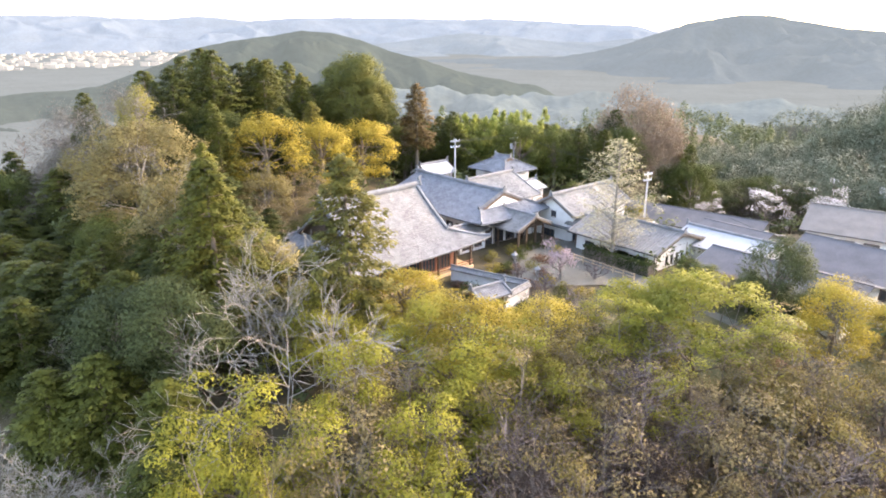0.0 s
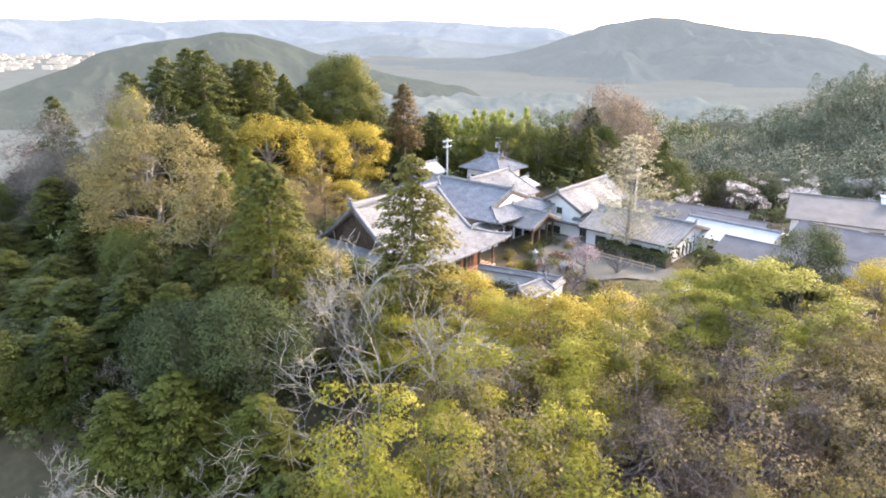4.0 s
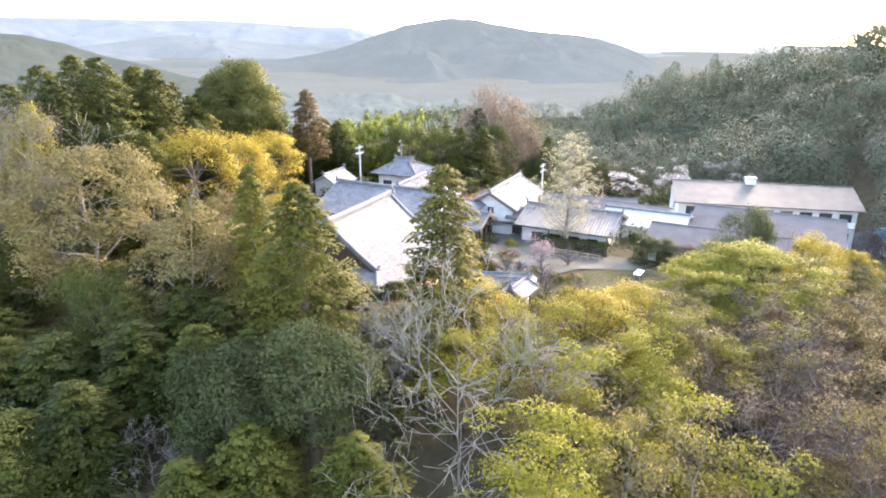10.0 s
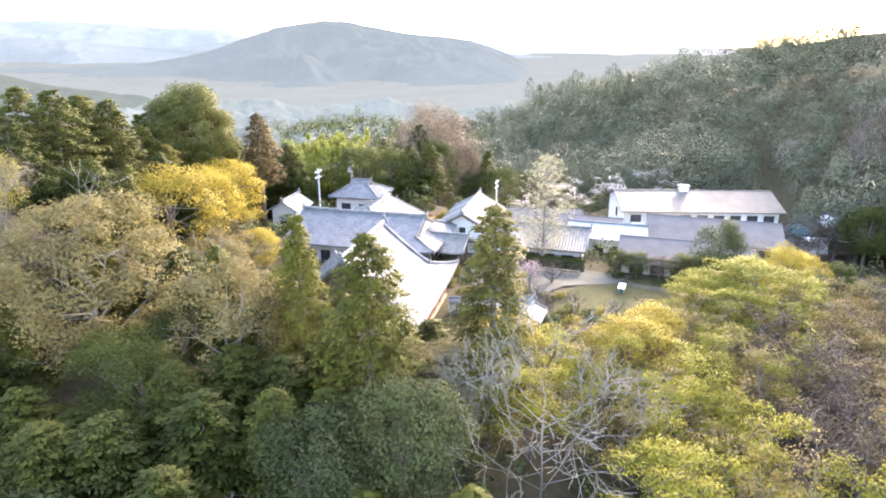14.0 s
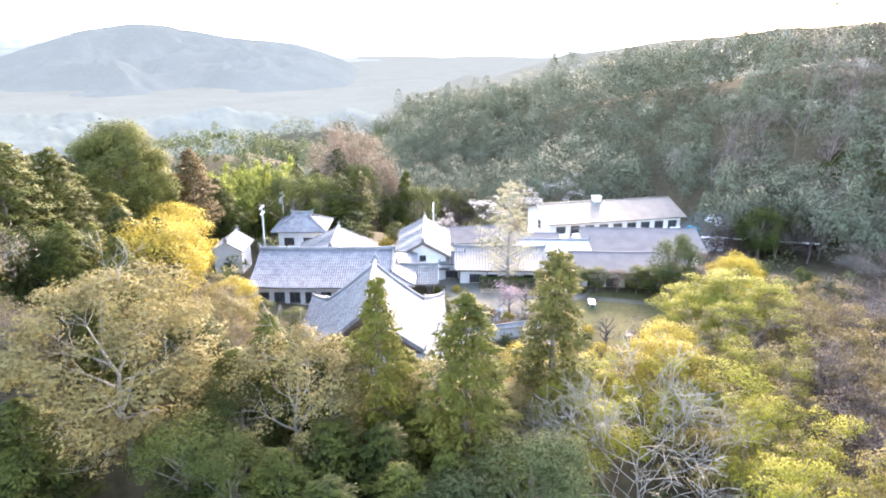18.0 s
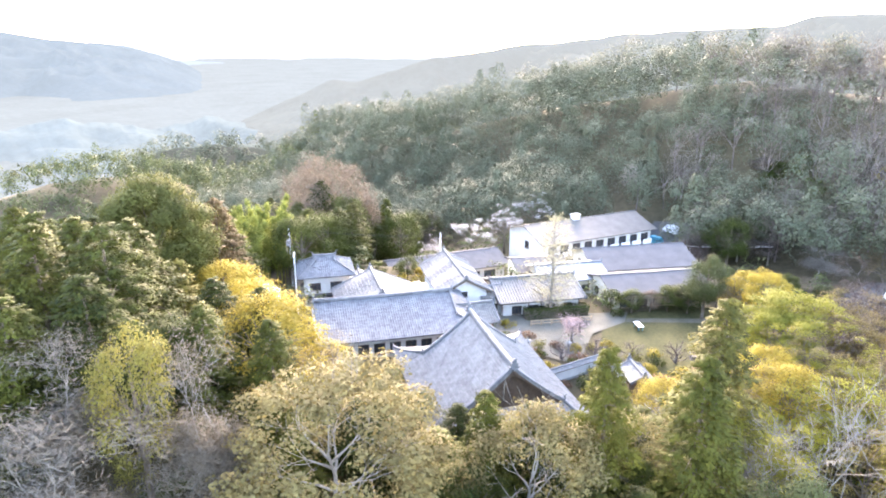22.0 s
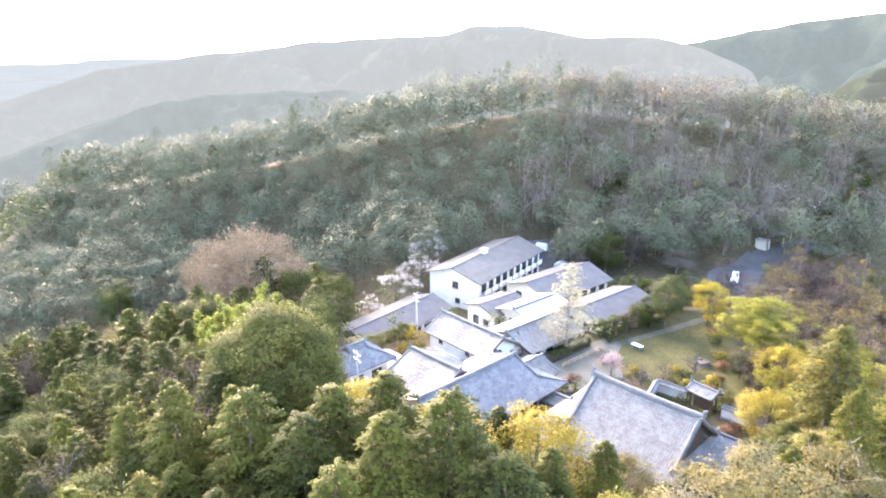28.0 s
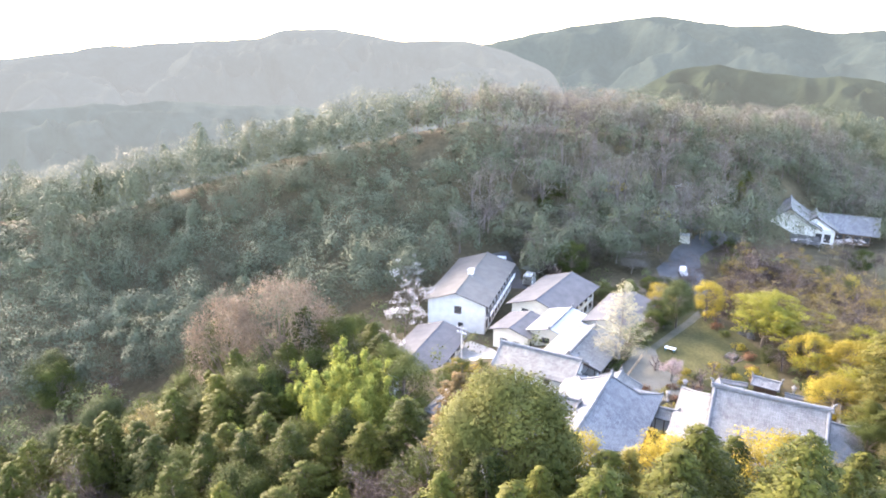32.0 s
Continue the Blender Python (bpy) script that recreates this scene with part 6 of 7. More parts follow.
def far_wood(name, n, where, leaf, label, seed, kind, per=300, size=0.5, hmin=9, hmax=14, wide=0.32, slim=0.75, box_=(80, 260, -140, 300), tries=30, cell=4.9, bark=None, onto=None):
    """Many trees too far off to pick apart: crowns of leafy lumps, some of them pointed; bare ones with stems."""
    rng = np.random.RandomState(seed)
    pts = []
    for _ in range(0 if onto else n * tries):
        if len(pts) >= n:
            break
        x, y = rng.uniform(box_[0], box_[1]), rng.uniform(box_[2], box_[3])
        if not where(x, y) or not allowed(x, y):
            continue
        key = (int(x // cell), int(y // cell))
        if key in TAKEN:
            continue
        TAKEN.add(key)
        pts.append((x, y))
    if onto:
        co = np.empty(len(onto.data.vertices) * 3, np.float32)
        onto.data.vertices.foreach_get("co", co)
        co = co.reshape(-1, 3)
        co = co[rng.choice(np.flatnonzero(co[:, 2] > co[:, 2].max() - 50), n, False)]
        pts, z = co[:, :2], co[:, 2] - 2.0
    else:
        pts = np.array(pts)
        z = land(pts[:, 0], pts[:, 1])
    cs, so, stems = [], [], []
    for (x, y), zz in zip(pts, z):
        foot = np.array([x, y, zz])
        h = rng.uniform(hmin, hmax)
        r = h * wide * rng.uniform(0.8, 1.2)
        if kind == "mixed" and rng.rand() < 0.16:
            k = rng.uniform(0.12, 1, per) ** 0.8
            a = rng.uniform(0, 6.28, per)
            rr = r * 0.9 * (1.05 - k) ** 0.7 * rng.uniform(0.7, 1.05, per) * (1 + 0.22 * np.sin(3 * a + 9 * k + x))
            cs.append(np.stack([rr * np.cos(a), rr * np.sin(a), k * h * 1.15], 1) + foot)
            so.append(np.stack([np.cos(a), np.sin(a), np.full(per, 0.55)], 1) + 0.35 * ball(per, rng))
            continue
        m = 9
        ld = ball(m, rng, 0.55)
        lc = np.array([0, 0, h * 0.6]) + ld * np.array([r, r, h * 0.4]) * rng.uniform(0.5, 0.72, (m, 1))
        lr = r * rng.uniform(0.32, 0.56, m)
        i = np.arange(per) % m
        d = unit(ball(per, rng, 0.25) + 0.55 * ld[i])
        cs.append(lc[i] + d * (lr[i] * rng.uniform(0.66, 1.14, per))[:, None] * np.array([1, 1, 0.9]) + foot)
        so.append(0.6 * d + 0.45 * ld[i] + np.array([0, 0, 0.15]))
        if bark:
            top = np.array([rng.normal(0, 0.5), rng.normal(0, 0.5), h * 0.55])
            stems.append((foot - np.array([0, 0, 0.4]), foot + top, 0.2, 0.11))
            stems += [(foot + top * rng.uniform(0.5, 1.0), foot + c * np.array([1.15, 1.15, 1.0]) + np.array([0, 0, 0.1 * h]), 0.09, 0.03) for c in lc]
    c, q = np.concatenate(cs), np.concatenate(so)
    v, f, nn = leaf_mesh(c, q + rng.normal(0, 0.35, q.shape), rng.normal(size=c.shape) + (np.array([0, 0, 2.0]) if bark else 0), size, slim, rng=rng, soft=q, even=1.0)
    ob = tagged(new(name, mesh_of(name, v, f, M[leaf], normals=nn)), label, "wood", kind="stuff")
    if stems:
        tv, tf = tubes(stems, 3)
        tagged(child("stems", mesh_of("stems", tv, tf, M[bark]), ob), kind="stuff")
    return ob


TAKEN = set()
edge = lambda y: float(np.interp(-y, [-c[1] for c in CREST], [c[0] for c in CREST])) + 14
bareish = lambda x, y: y < 66 + 14 * math.sin(x * 0.09) and x > 76
high = lambda x, y: float(crest(x, y)[0]) < 16
far_wood("far_wood", 130, lambda x, y: float(crest(x, y)[0]) < 13 and -60 < y < 78 + 8 * math.sin(x) and math.sin(0.35 * x + 0.9 * math.sin(0.21 * y)) > -0.35, "leaf_hill_buff", "pale buff budding trees along the ridge top", 5, "round", 420, 0.42, 10, 15, 0.38, bark="bark_mauve")
far_wood("far_wood", 260, lambda x, y: bareish(x, y) and x < edge(y), "leaf_hill_ash", "leafless grey wood on the hillside", 6, "round", 560, 0.7, 10, 16, 0.42, slim=0.13, box_=(76, 200, -90, 80), bark="bark_mauve", cell=4.4)
far_wood("far_wood", 980, lambda x, y: x < edge(y), "leaf_hill", "dense dark green wood on the hillside", 7, "mixed", 880, 0.35, 9, 17, 0.46, box_=(72, 182, -150, 230), cell=5.2)
far_wood("far_wood", 420, lambda x, y: y < 225 + 20 * math.sin(x * 0.05), "leaf_wood", "dark green wood falling away behind the temple", 18, "mixed", 520, 0.4, 8, 14, 0.46, box_=(-60, 120, 160, 250))
far_wood("far_wood", 700, lambda x, y: True, "leaf_wood", "mixed dark wood filling the valley", 8, "mixed", 220, 0.62, 8, 14, 0.42, box_=(-60, 215, 165, 330))
far_wood("far_wood", 950, None, "leaf_hill", "dark wood on the saddle behind the valley", 27, "mixed", 150, 0.75, 8, 13, 0.5, onto=saddle)
far_wood("far_wood", 260, lambda x, y: True, "leaf_wood", "dark wood on the western slope", 9, "mixed", 140, 0.7, 8, 13, 0.38, box_=(-200, -95, 40, 260))
TAKEN.clear()
far_wood("undergrowth", 420, lambda x, y: float(crest(x, y)[0]) < 24 and x < edge(y) + 6, "leaf_hill", "low bushes under the trees along the ridge", 19, "round", 140, 0.5, 4.0, 7.5, 0.5, box_=(90, 190, -100, 215))
plant("con", 147.2, 171, 15.0, 3.2)
# small undergrowth between the near trunks
far_wood("undergrowth", 900, lambda x, y: True, "leaf_wood", "dark evergreen undergrowth between the trees", 10, "round", 90, 0.4, 2.0, 4.5, 0.7, box_=(-95, 66, 0, 170))

# ---- second temple hall beyond the car park ----
far_hall = thing("temple_hall", pose(90.0, -33.0, -7.0, 0, 0, -46.0), "distant temple hall with a steep grey roof and white gable", "temple hall")
gable_roof(far_hall, 16.0, 9.5, 11.3, 5.2, "tile_grey", 0.6, curve=0.2, lift=0.3, capw=0.5, caph=0.6, pitch=0.5, rib=0.07)
walls(far_hall, 14.0, 7.6, 5.2, "plaster", [("W", 1.2 + 2.2 * i, 0.5, 1.6, 2.6, 2) for i in range(6)] + [("N", 1.5 + 2.6 * i, 0.6, 1.8, 2.2, 2) for i in range(5)], post=2.2)
gable_walls(far_hall, 14.0, 7.6, 5.2, 10.7, "plaster")
part("front_roof", box(-12.5, -9.0, 4.6, -7.2, 9.0, 4.85, 0.05), "tile_grey", far_hall, "tiled lower roof across the front", pose(0, 0, 0, 0, -12, 0))
far_porch = thing("temple_front_gable", pose(84.6, -38.2, -7.0, 0, 0, -46.0), "front gable of the distant hall, white pediment", "temple building")
gable_roof(far_porch, 9.0, 6.4, 8.7, 4.6, "tile_grey", 0.6, curve=0.15, capw=0.45, caph=0.5, pitch=0.5, rib=0.07)
walls(far_porch, 7.6, 5.6, 4.6, "plaster", [("W", 1.0 + 2.4 * i, 0.6, 1.8, 2.6, 2) for i in range(4)])
gable_walls(far_porch, 7.6, 5.6, 4.6, 8.2, "white_paint")
far_side = thing("temple_side_wing", pose(82.0, -47.0, -7.0, 0, 0, 44.0), "long side wing of the distant temple, blue-grey roof", "temple building")
gable_roof(far_side, 18.0, 6.2, 7.8, 3.6, "tile_blue", 0.6, pitch=0.5, rib=0.07)
walls(far_side, 15.0, 4.8, 3.7, "wood_dark", [("N", 1.0 + 2.4 * i, 0.6, 1.8, 2.2, 2) for i in range(6)])
gable_walls(far_side, 15.0, 4.8, 3.7, 7.2, "plaster")
for x, y, r in ((76, -24, 3.4), (72, -36, 3.6), (74, -43, 3.4), (77, -50, 3.6), (92, -8, 4.5), (96, 4, 4.0), (71, -29, 3.0)):
    plant("white", x, y, h=4.8, r=r)
for x, y in ((86, -4), (90, -12), (94, -18), (84, -12)):
    plant("con", x, y, h=11, r=3.2)

# ---- sheds and shelters by the car park ----
shelter = thing("car_shelter", pose(84.0, 9.5, flat_at(83, 10), 0, 0, 40), "open timber shelter with a dark grey roof", "shelter")
gable_roof(shelter, 6.0, 2.6, 3.6, 2.6, "slate", 0.3, rib=0.03, pitch=0.5, verge=False)
for x in (-2.8, 2.8):
    for y in (-2.1, 2.1):
        part("post", box(x - 0.1, y - 0.1, -0.2, x + 0.1, y + 0.1, 2.8), "wood_pale", shelter)
part("back_wall", box(2.6, -2.0, 0, 2.75, 2.0, 2.6), "wood_pale", shelter)
hut = thing("storage_hut", pose(80.5, 14.5, flat_at(80.5, 14.5), 0, 0, 40), "small pale storage hut", "hut")
part("body", box(-1.4, -1.1, 0, 1.4, 1.1, 2.3, 0.03), "cream", hut)
part("roof", box(-1.6, -1.3, 2.3, 1.6, 1.3, 2.45, 0.03), "metal_white", hut)
part("door", box(-1.46, -0.5, 0.1, -1.4, 0.5, 2.0), "steel", hut)
back_shed = thing("long_shed", pose(79.0, 58.0, -4.6, 0, 0, -62), "long open shed with a dark flat roof below the hill", "shed")
part("roof", box(-9.0, -2.6, 2.6, 9.0, 2.6, 2.8, 0.04), "dark_paint", back_shed)
part("fascia", box(-9.05, -2.7, 2.62, 9.05, -2.61, 2.98), "white_paint", back_shed)
part("back_wall", box(-9.0, 2.4, -0.4, 9.0, 2.55, 2.6), "wood_dark", back_shed)
for x in np.linspace(-8.6, 8.6, 7):
    part("post", box(x - 0.08, -2.5, -0.4, x + 0.08, -2.34, 2.6), "wood_dark", back_shed)
crate = thing("storage_container", pose(74.5, 66.0, -5.0, 0, 0, -40), "white steel storage container behind the lodging", "container")
part("body", box(-1.8, -1.2, 0, 1.8, 1.2, 2.4, 0.04), "white_paint", crate)
part("door", box(-1.86, -0.9, 0.1, -1.8, 0.9, 2.2), "steel", crate)


def vehicle(x, y, turn, paint, label, ln=3.6, wide=1.5, high=1.85, van=True):
    """A small parked van or car: body, cabin, panes, lamps and wheels."""
    t = thing("van" if van else "car", pose(x, y, flat_at(x, y) + 0.14, 0, 0, turn), label, "van" if van else "car", "parked vehicles")
    w, h1 = wide / 2, high * 0.5
    bm = box(-ln / 2, -w, 0.25, ln / 2, w, h1, 0.07)
    part("body", bm, paint, t)
    bm = bmesh.new()
    f, r = (0.34, 0.46) if van else (0.18, 0.38)
    lo = [(-ln * 0.47, -w * 0.97), (ln * (f + 0.08), -w * 0.97), (ln * (f + 0.08), w * 0.97), (-ln * 0.47, w * 0.97)]
    hi = [(-ln * r + 0.06, -w * 0.86), (ln * f - 0.25, -w * 0.86), (ln * f - 0.25, w * 0.86), (-ln * r + 0.06, w * 0.86)]
    a, b = [bm.verts.new((*p, h1 - 0.04)) for p in lo], [bm.verts.new((*p, high)) for p in hi]
    bm.faces.new(b)
    bm.faces.new(a[::-1])
    for i in range(4):
        bm.faces.new([a[i], a[(i + 1) % 4], b[(i + 1) % 4], b[i]])
    bmesh.ops.bevel(bm, geom=bm.edges[:], offset=0.05, segments=1, affect="EDGES")
    part("cabin", bm, paint, t)
    for s in (-1, 1):
        for x0, x1 in ((-ln * 0.40, -ln * 0.08), (-ln * 0.05, ln * (f - 0.05))):
            part("side_window", box(x0, -0.015, 0, x1, 0.015, (high - h1) * 0.62), "glass", t, "", pose(0, s * (w * 0.935), h1 + 0.12, s * 7, 0, 0))
        part("headlight", box(ln / 2 - 0.02, s * w * 0.7 - 0.14, h1 - 0.28, ln / 2 + 0.02, s * w * 0.7 + 0.14, h1 - 0.12, 0.01), "white_paint", t, "clear headlight lens")
        part("tail_light", box(-ln / 2 - 0.02, s * w * 0.8 - 0.08, h1 - 0.35, -ln / 2 + 0.02, s * w * 0.8 + 0.08, h1 - 0.1, 0.01), "wood_red", t, "red tail light lens")
        for q in (-0.31, 0.31):
            wheel = part("wheel", cone_bm(0.29, 0.29, 0.2, 16, None, pose(q * ln, s * w - (0.1 if s > 0 else 0.12), 0.29, 90, 0, 0) @ Matrix.Translation((0, 0, -0.1))), "rubber", t)
            part("rim", cone_bm(0.17, 0.15, 0.03, 12, None, pose(q * ln, s * (w + (0.0 if s > 0 else -0.02)), 0.29, -90 * s, 0, 0)), "steel", wheel)
    part("windscreen", box(-0.015, -w * 0.78, 0, 0.015, w * 0.78, (high - h1) * 0.75), "glass", t, "", pose(ln * (f + 0.045), 0, h1 + 0.08, 0, -math.degrees(math.atan2(ln * 0.08 + 0.25, high - h1)), 0))
    return t


vehicle(61.8, 29.6, 150, "white_paint", "white parked van on the asphalt car park")
vehicle(57.8, 32.2, 150, "dark_paint", "dark parked car beside the white van", 4.0, 1.6, 1.45, False)
vehicle(81.0, 72.3, 60, "teal_paint", "teal parked van behind the lodging block")
vehicle(85.0, 69.6, 60, "white_paint", "white parked van behind the lodging block")


# ---- poles and wires ----
def utility_pole(x, y, top, arms=2, transformer=False):
    z = flat_at(x, y)
    t = thing("utility_pole", pose(x, y, z, 0, 0, 35), "grey concrete utility pole with crossarms" + (" and transformers" if transformer else " and insulators"), "utility pole", "utility poles")
    h = top - z
    part("shaft", cone_bm(0.17, 0.10, h + 0.4, 10, None, Matrix.Translation((0, 0, -0.4))), "pole", t)
    for k in range(arms):
        arm = part("crossarm", box(-0.95, -0.05, h - 0.5 - 0.9 * k, 0.95, 0.05, h - 0.4 - 0.9 * k), "steel", t)
        for q in (-0.85, -0.3, 0.3, 0.85):
            part("insulator", cone_bm(0.06, 0.04, 0.22, 8, None, Matrix.Translation((q, 0, h - 0.4 - 0.9 * k))), "white_paint", arm)
    if transformer:
        for q in (-0.38, 0.38):
            part("transformer", cone_bm(0.24, 0.24, 0.8, 12, None, Matrix.Translation((q, 0.3, h - 3.2))), "pole", t)
    return Vector((x, y, top - 0.2))


def wire(a, b, sag=0.5, off=0.0):
    d = Vector(b) - Vector(a)
    side = Vector((-d.y, d.x, 0)).normalized() * off
    pts = [Vector(a) + d * k + side - Vector((0, 0, sag * 4 * k * (1 - k))) for k in np.linspace(0, 1, 13)]
    up = Vector((0, 0, 0.018))
    out = Vector((-d.y, d.x, 0)).normalized() * 0.018
    v = [p + o for p in pts for o in (up, out, -up, -out)]
    f = [(4 * i + j, 4 * i + (j + 1) % 4, 4 * i + 4 + (j + 1) % 4, 4 * i + 4 + j) for i in range(12) for j in range(4)]
    return tagged(new("power_cable", mesh_of("power_cable", v, f, M["rubber"])), "thin dark overhead cable between utility poles", "cable", "overhead cables")


top1 = utility_pole(2.0, 107.5, 10.6, 2)
top2 = utility_pole(12.8, 117.7, 10.4, 3, True)
top4 = utility_pole(32.0, 100.4, 6.6, 2)
for o in (-0.8, 0.0, 0.8):
    wire(top1, top2, 0.45, o)
for o in (-0.3, 0.3):
    wire(top1, (7.6, 107.2, 6.2), 0.3, o)
    wire(top2, top4, 0.8, o)
wire(top4, (47.5, 96.0, -1.2), 0.5)

# ---- garden ----
bench = thing("garden_table", pose(22.8, 63.8, flat_at(22.8, 63.8) + 0.1, 0, 0, 35), "white-topped garden table with teal legs on the lawn", "table")
part("tabletop", box(-0.95, -0.42, 0.62, 0.95, 0.42, 0.70, 0.015), "white_paint", bench)
for x in (-0.75, 0.75):
    for y in (-0.3, 0.3):
        part("leg", box(x - 0.04, y - 0.04, 0, x + 0.04, y + 0.04, 0.62), "teal_paint", bench)
well = thing("stone_well", pose(17.1, 55.2, flat_at(17.1, 55.2) + 0.05, 0, 0, 20), "low square well curb of dark stone on the lawn", "well")
for a in range(4):
    part("slab", box(-0.85, -0.85, 0, 0.85, -0.62, 0.7, 0.03), "stone_dark", well, "", pose(0, 0, 0, 0, 0, 90 * a) @ Matrix.Diagonal((0.72 if a % 2 else 1, 1, 1, 1)))
part("cover", box(-0.62, -0.62, 0.5, 0.62, 0.62, 0.56), "wood_dark", well)


def memorial(x, y, turn, h=1.6):
    t = thing("stone_memorial", pose(x, y, flat_at(x, y), 0, 0, turn), "grey stone memorial on a stepped base", "memorial stone", "memorial stones")
    part("base", box(-0.7, -0.7, -0.1, 0.7, 0.7, 0.3, 0.03), "stone_dark", t)
    part("plinth", box(-0.45, -0.45, 0.3, 0.45, 0.45, 0.6, 0.03), "stone_dark", t)
    part("shaft", box(-0.26, -0.22, 0.6, 0.26, 0.22, 0.6 + h, 0.05), "stone_dark", t)


for i, (x, y) in enumerate(((23.6, 44.6), (24.8, 43.6), (26.2, 43.0), (25.4, 45.2), (27.0, 41.8))):
    memorial(x, y, 40, (1.6, 1.1, 1.9, 0.9, 1.3)[i])


def lantern(x, y):
    t = thing("stone_lantern", pose(x, y, flat_at(x, y)), "grey stone garden lantern", "lantern", "stone lanterns")
    part("base", cone_bm(0.36, 0.3, 0.25, 6), "stone", t)
    part("shaft", cone_bm(0.14, 0.13, 0.8, 10, None, Matrix.Translation((0, 0, 0.25))), "stone", t)
    part("platform", cone_bm(0.2, 0.34, 0.18, 6, None, Matrix.Translation((0, 0, 1.05))), "stone", t)
    part("firebox", box(-0.18, -0.18, 1.23, 0.18, 0.18, 1.58, 0.02), "stone", t)
    part("cap", cone_bm(0.46, 0.08, 0.3, 6, None, Matrix.Translation((0, 0, 1.58))), "stone", t)
    part("finial", cone_bm(0.09, 0.02, 0.22, 8, None, Matrix.Translation((0, 0, 1.88))), "stone", t)


lantern(8.7, 75.0)
lantern(10.8, 70.2)
lantern(3.5, 55.4)

# clipped shrubs and small trees of the garden
for kind, x, y, h, r in (("roundy", 11.9, 62.3, 2.0, 1.5), ("round", 6.0, 65.2, 1.7, 1.2), ("round", 4.9, 63.2, 2.0, 1.2), ("roundy", 2.4, 54.0, 1.5, 1.3), ("round", -0.6, 55.5, 1.9, 1.2), ("round", 3.4, 58.7, 1.5, 1.1),
                         ("redbush", -1.2, 58.7, 1.5, 1.7), ("redbush", 12.8, 54.8, 0.9, 1.2), ("goldbush", 11.7, 69.5, 1.2, 1.2), ("round", 12.9, 66.2, 1.3, 1.0), ("roundy", 13.6, 68.0, 1.1, 0.9),
                         ("goldbush", 6.3, 74.0, 1.0, 1.5), ("round", 7.4, 72.9, 1.6, 1.0), ("redbush", 8.0, 73.6, 1.0, 1.5), ("roundy", 5.8, 77.2, 1.5, 1.1), ("round", 10.2, 78.6, 1.7, 1.0), ("round", 9.4, 76.8, 1.2, 1.0),
                         ("round", 3.8, 52.0, 2.4, 1.6), ("goldbush", 0.1, 53.0, 1.5, 1.4), ("round", 13.2, 82.1, 1.3, 0.9), ("redbush", 11.5, 72.0, 1.2, 1.1), ("goldbush", 15.0, 80.2, 1.2, 1.2), ("round", 1.5, 61.5, 1.5, 1.2), ("round", 3.0, 65.5, 1.8, 1.4), ("roundy", 0.5, 64.0, 1.3, 1.2), ("redbush", 2.0, 68.0, 1.0, 1.2)):
    plant(kind, x, y, h=h, r=r)
# planting between the storehouse and the yard
for kind, x, y, h, r in (("goldbush", 22.5, 101.5, 2.2, 2.0), ("ever", 25.0, 103.0, 4.2, 1.8), ("goldbush", 27.5, 100.6, 2.0, 2.2), ("redbush", 20.0, 103.8, 1.8, 2.0), ("goldbush", 18.0, 101.0, 2.0, 1.8), ("roundy", 24.0, 99.8, 1.6, 1.4), ("round", 29.0, 97.6, 1.6, 1.3), ("goldbush", 20.8, 98.8, 1.6, 1.6), ("redbush", 16.0, 104.5, 2.2, 2.0), ("round", 26.5, 105.5, 2.2, 1.8), ("ever", 21.5, 107.0, 3.6, 1.8), ("roundy", 28.8, 103.4, 1.8, 1.6), ("goldbush", 31.0, 101.6, 1.6, 1.5)):
    plant(kind, x, y, h=h, r=r)
for kind, x, y, h, r in (("round", 13.0, 59.6, 1.7, 1.3), ("goldbush", 15.4, 60.4, 1.2, 1.2), ("twigbush", 13.2, 62.6, 3.0, 2.0), ("redbush", 8.6, 57.8, 1.3, 1.5), ("goldbush", 10.6, 56.2, 1.6, 1.6), ("round", 8.2, 61.0, 1.8, 1.3), ("goldbush", 10.2, 60.2, 1.3, 1.4), ("roundy", 6.6, 56.4, 1.8, 1.4), ("redbush", 15.8, 52.4, 1.5, 1.6), ("ever", 12.6, 51.4, 4.0, 1.9), ("goldbush", 19.8, 51.4, 1.3, 1.5), ("round", 24.6, 50.2, 1.6, 1.3), ("redbush", 28.2, 48.8, 1.5, 1.6), ("twigbush", 30.2, 47.0, 3.4, 2.2), ("goldbush", 33.4, 46.0, 2.0, 1.9), ("round", 36.4, 45.6, 2.4, 1.8), ("twigbush", 17.6, 70.8, 3.2, 2.0), ("roundy", 9.0, 79.8, 1.6, 1.2), ("twigbush", 8.6, 70.4, 3.0, 1.9), ("redbush", 9.6, 68.6, 1.1, 1.4), ("goldbush", 15.6, 66.4, 1.0, 1.2), ("round", 7.2, 68.4, 1.5, 1.1), ("goldbush", 5.4, 70.6, 1.2, 1.3), ("roundy", 10.8, 74.2, 1.4, 1.1), ("redbush", 12.4, 76.6, 1.2, 1.5), ("round", 11.6, 81.4, 1.4, 1.0)):
    plant(kind, x, y, h=h, r=r)
plant("twigbush", 14.6, 57.4, h=3.6, r=2.2)
plant("twigbush", 11.2, 66.8, h=3.4, r=2.0)
plant("twigbush", 10.0, 64.0, h=2.8, r=1.8)
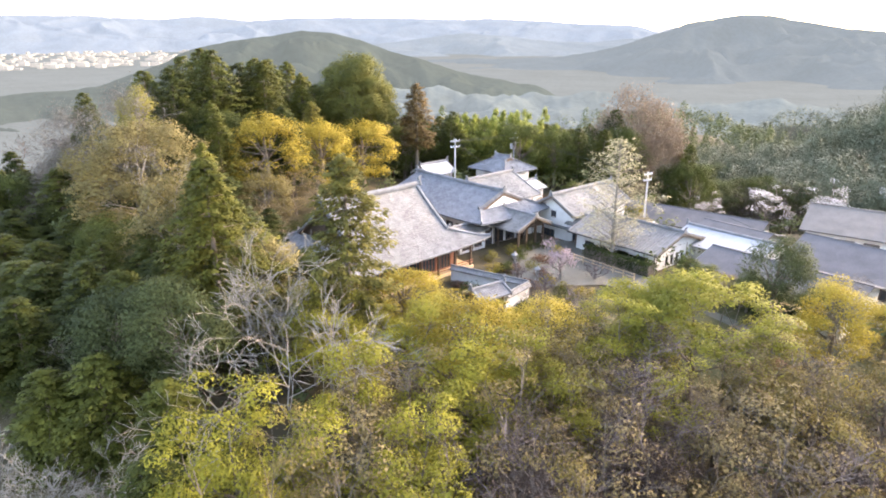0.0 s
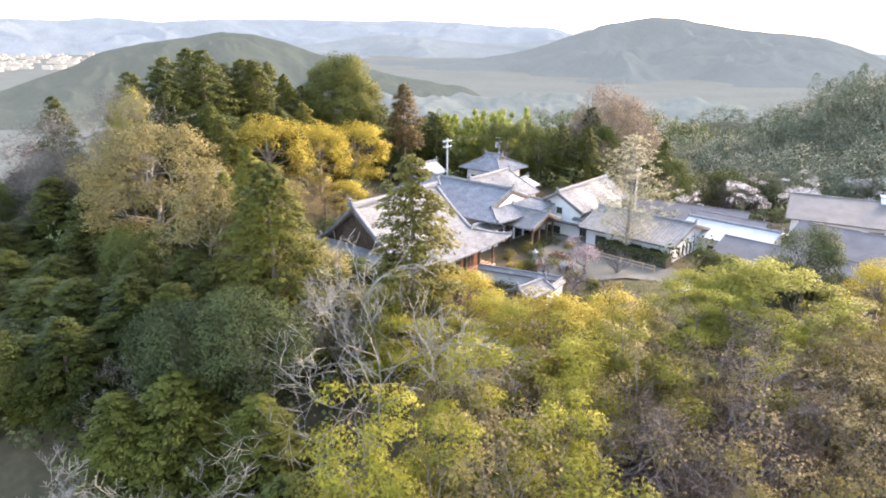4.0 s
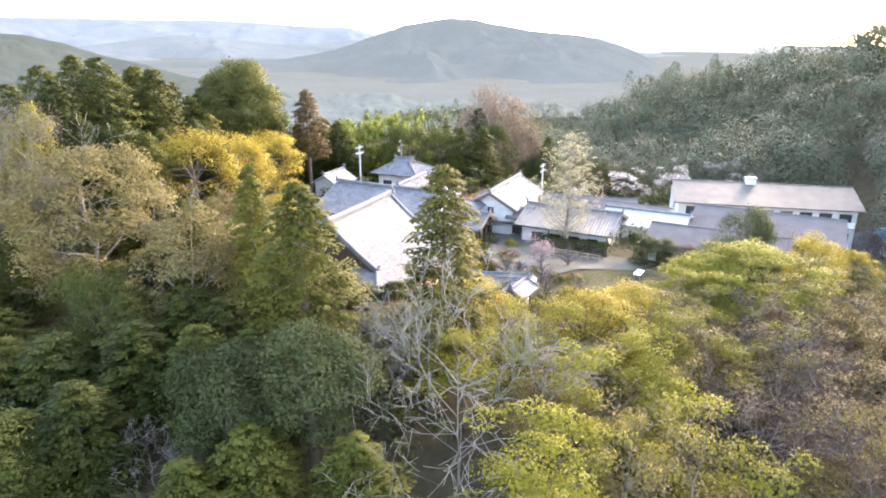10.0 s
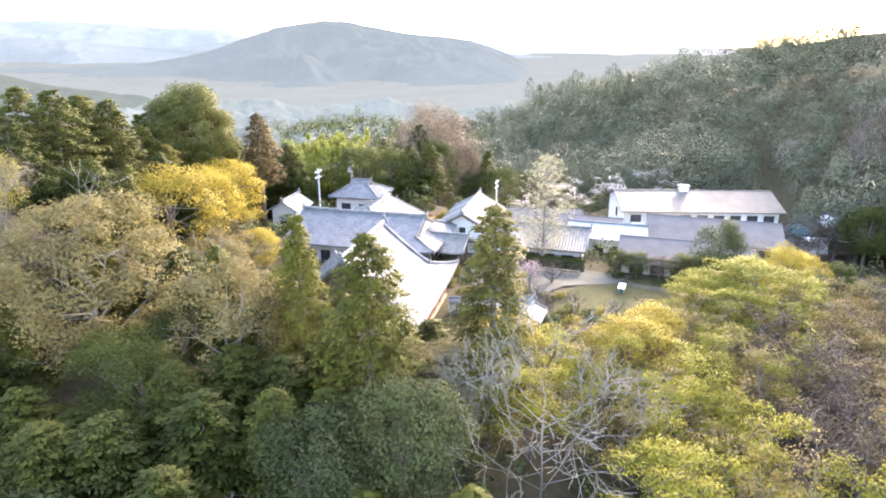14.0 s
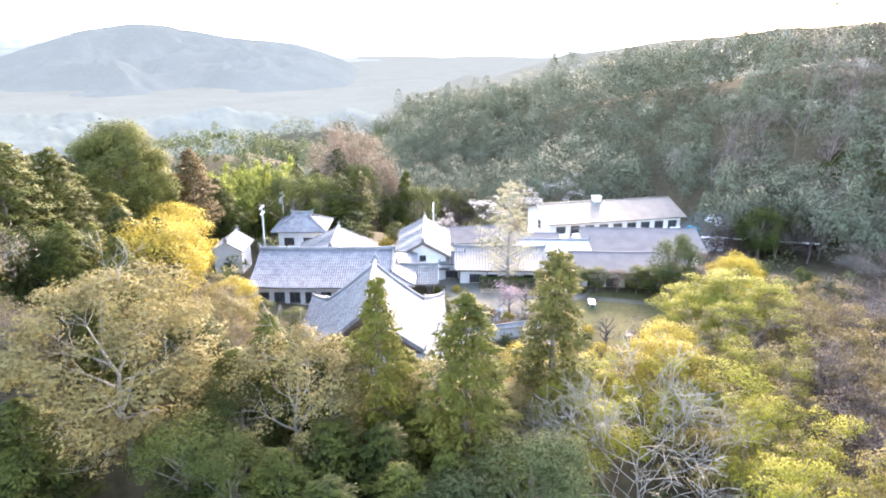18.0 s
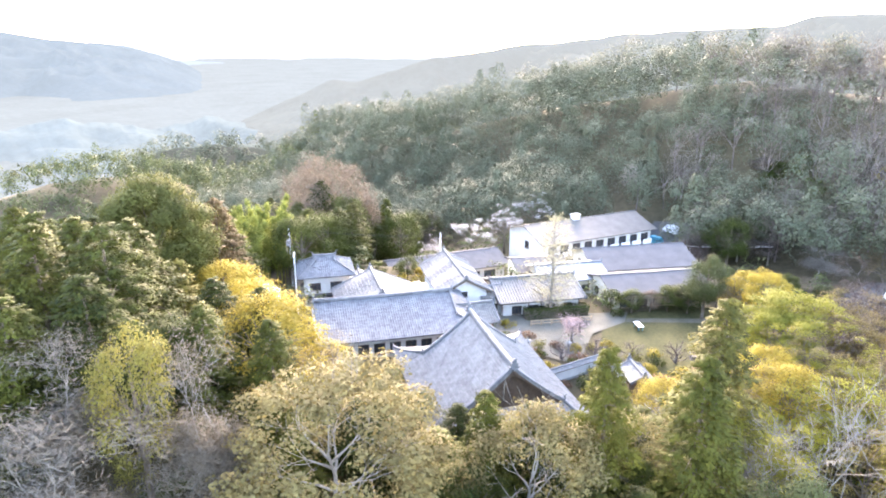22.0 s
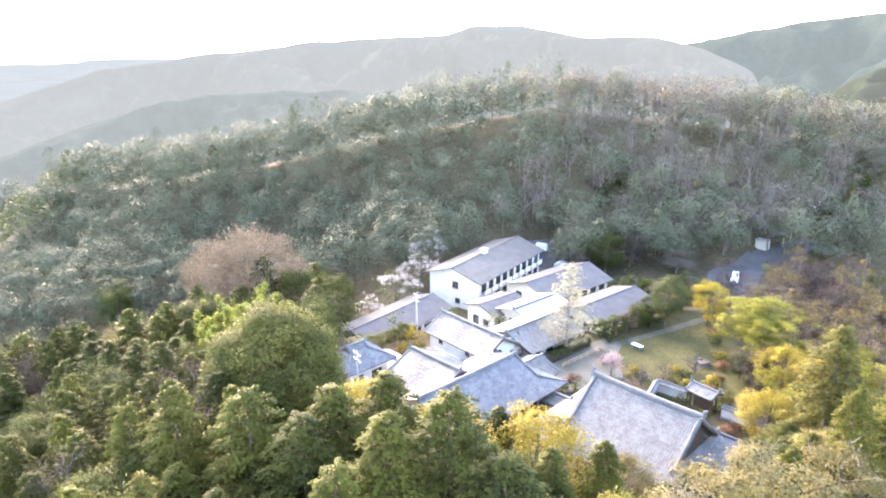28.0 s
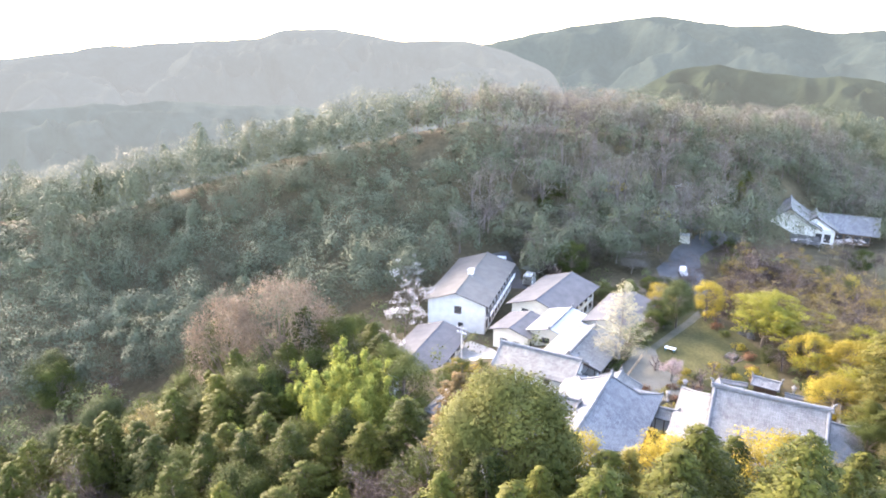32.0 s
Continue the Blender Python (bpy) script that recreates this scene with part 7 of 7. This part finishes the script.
for kind, x, y, h, r in (("ever", 27.4, 69.0, 3.6, 1.7), ("round", 25.9, 67.6, 1.4, 1.3), ("ever", 28.0, 65.9, 3.8, 2.0), ("rust", 29.6, 63.6, 3.6, 1.9), ("ever", 31.0, 61.4, 4.2, 2.1), ("grey", 33.0, 60.2, 4.0, 2.2), ("ever", 31.6, 58.6, 3.8, 2.2), ("ever", 35.6, 57.3, 4.5, 2.4), ("gold", 39.5, 53.0, 5.5, 2.8), ("ash", 37.6, 55.2, 7.0, 3.0), ("gold", 42.5, 51.5, 6.5, 3.0), ("ever", 41.0, 49.5, 4.0, 2.4)):
    plant(kind, x, y, h=h, r=r)

hedge_rng = np.random.RandomState(3)
hedge = thing("hedge", pose(21.4, 75.5, 0, 0, 0, 128.5), "clipped dark green hedge along the low house", "hedge")
hc = hedge_rng.uniform(-1, 1, (5200, 3)) * np.array([4.9, 0.85, 0.8])
face_ = hedge_rng.randint(0, 3, 5200)
hc[face_ == 0, 2] = 0.8
hc[face_ == 1, 1] = np.sign(hc[face_ == 1, 1]) * 0.85
hn = np.stack([0.2 * hc[:, 0] / 4.9, hc[:, 1] / 0.85, hc[:, 2] / 0.8], 1) + hedge_rng.normal(0, 0.3, (5200, 3))
hv, hf, hs = leaf_mesh(hc + np.array([0, 0, 0.85]) + hedge_rng.normal(0, 0.06, (5200, 3)), hn, hedge_rng.normal(size=(5200, 3)), 0.2, 0.6, rng=hedge_rng)
child("foliage", mesh_of("foliage", hv, hf, M["leaf_ever"], normals=hs), hedge)
part("core", box(-4.8, -0.72, -0.1, 4.8, 0.72, 1.45, 0.1), "bark", hedge)
fence = thing("garden_fence", pose(19.2, 73.9, 0.0, 0, 0, 128.5), "low weathered timber rail fence before the hedge", "fence")
for k in range(7):
    part("post", box(-4.5 + 1.5 * k - 0.05, -0.05, -0.2, -4.5 + 1.5 * k + 0.05, 0.05, 1.0), "wood_pale", fence)
for z in (0.45, 0.85):
    part("rail", box(-4.6, -0.035, z, 4.6, 0.035, z + 0.08), "wood_pale", fence)
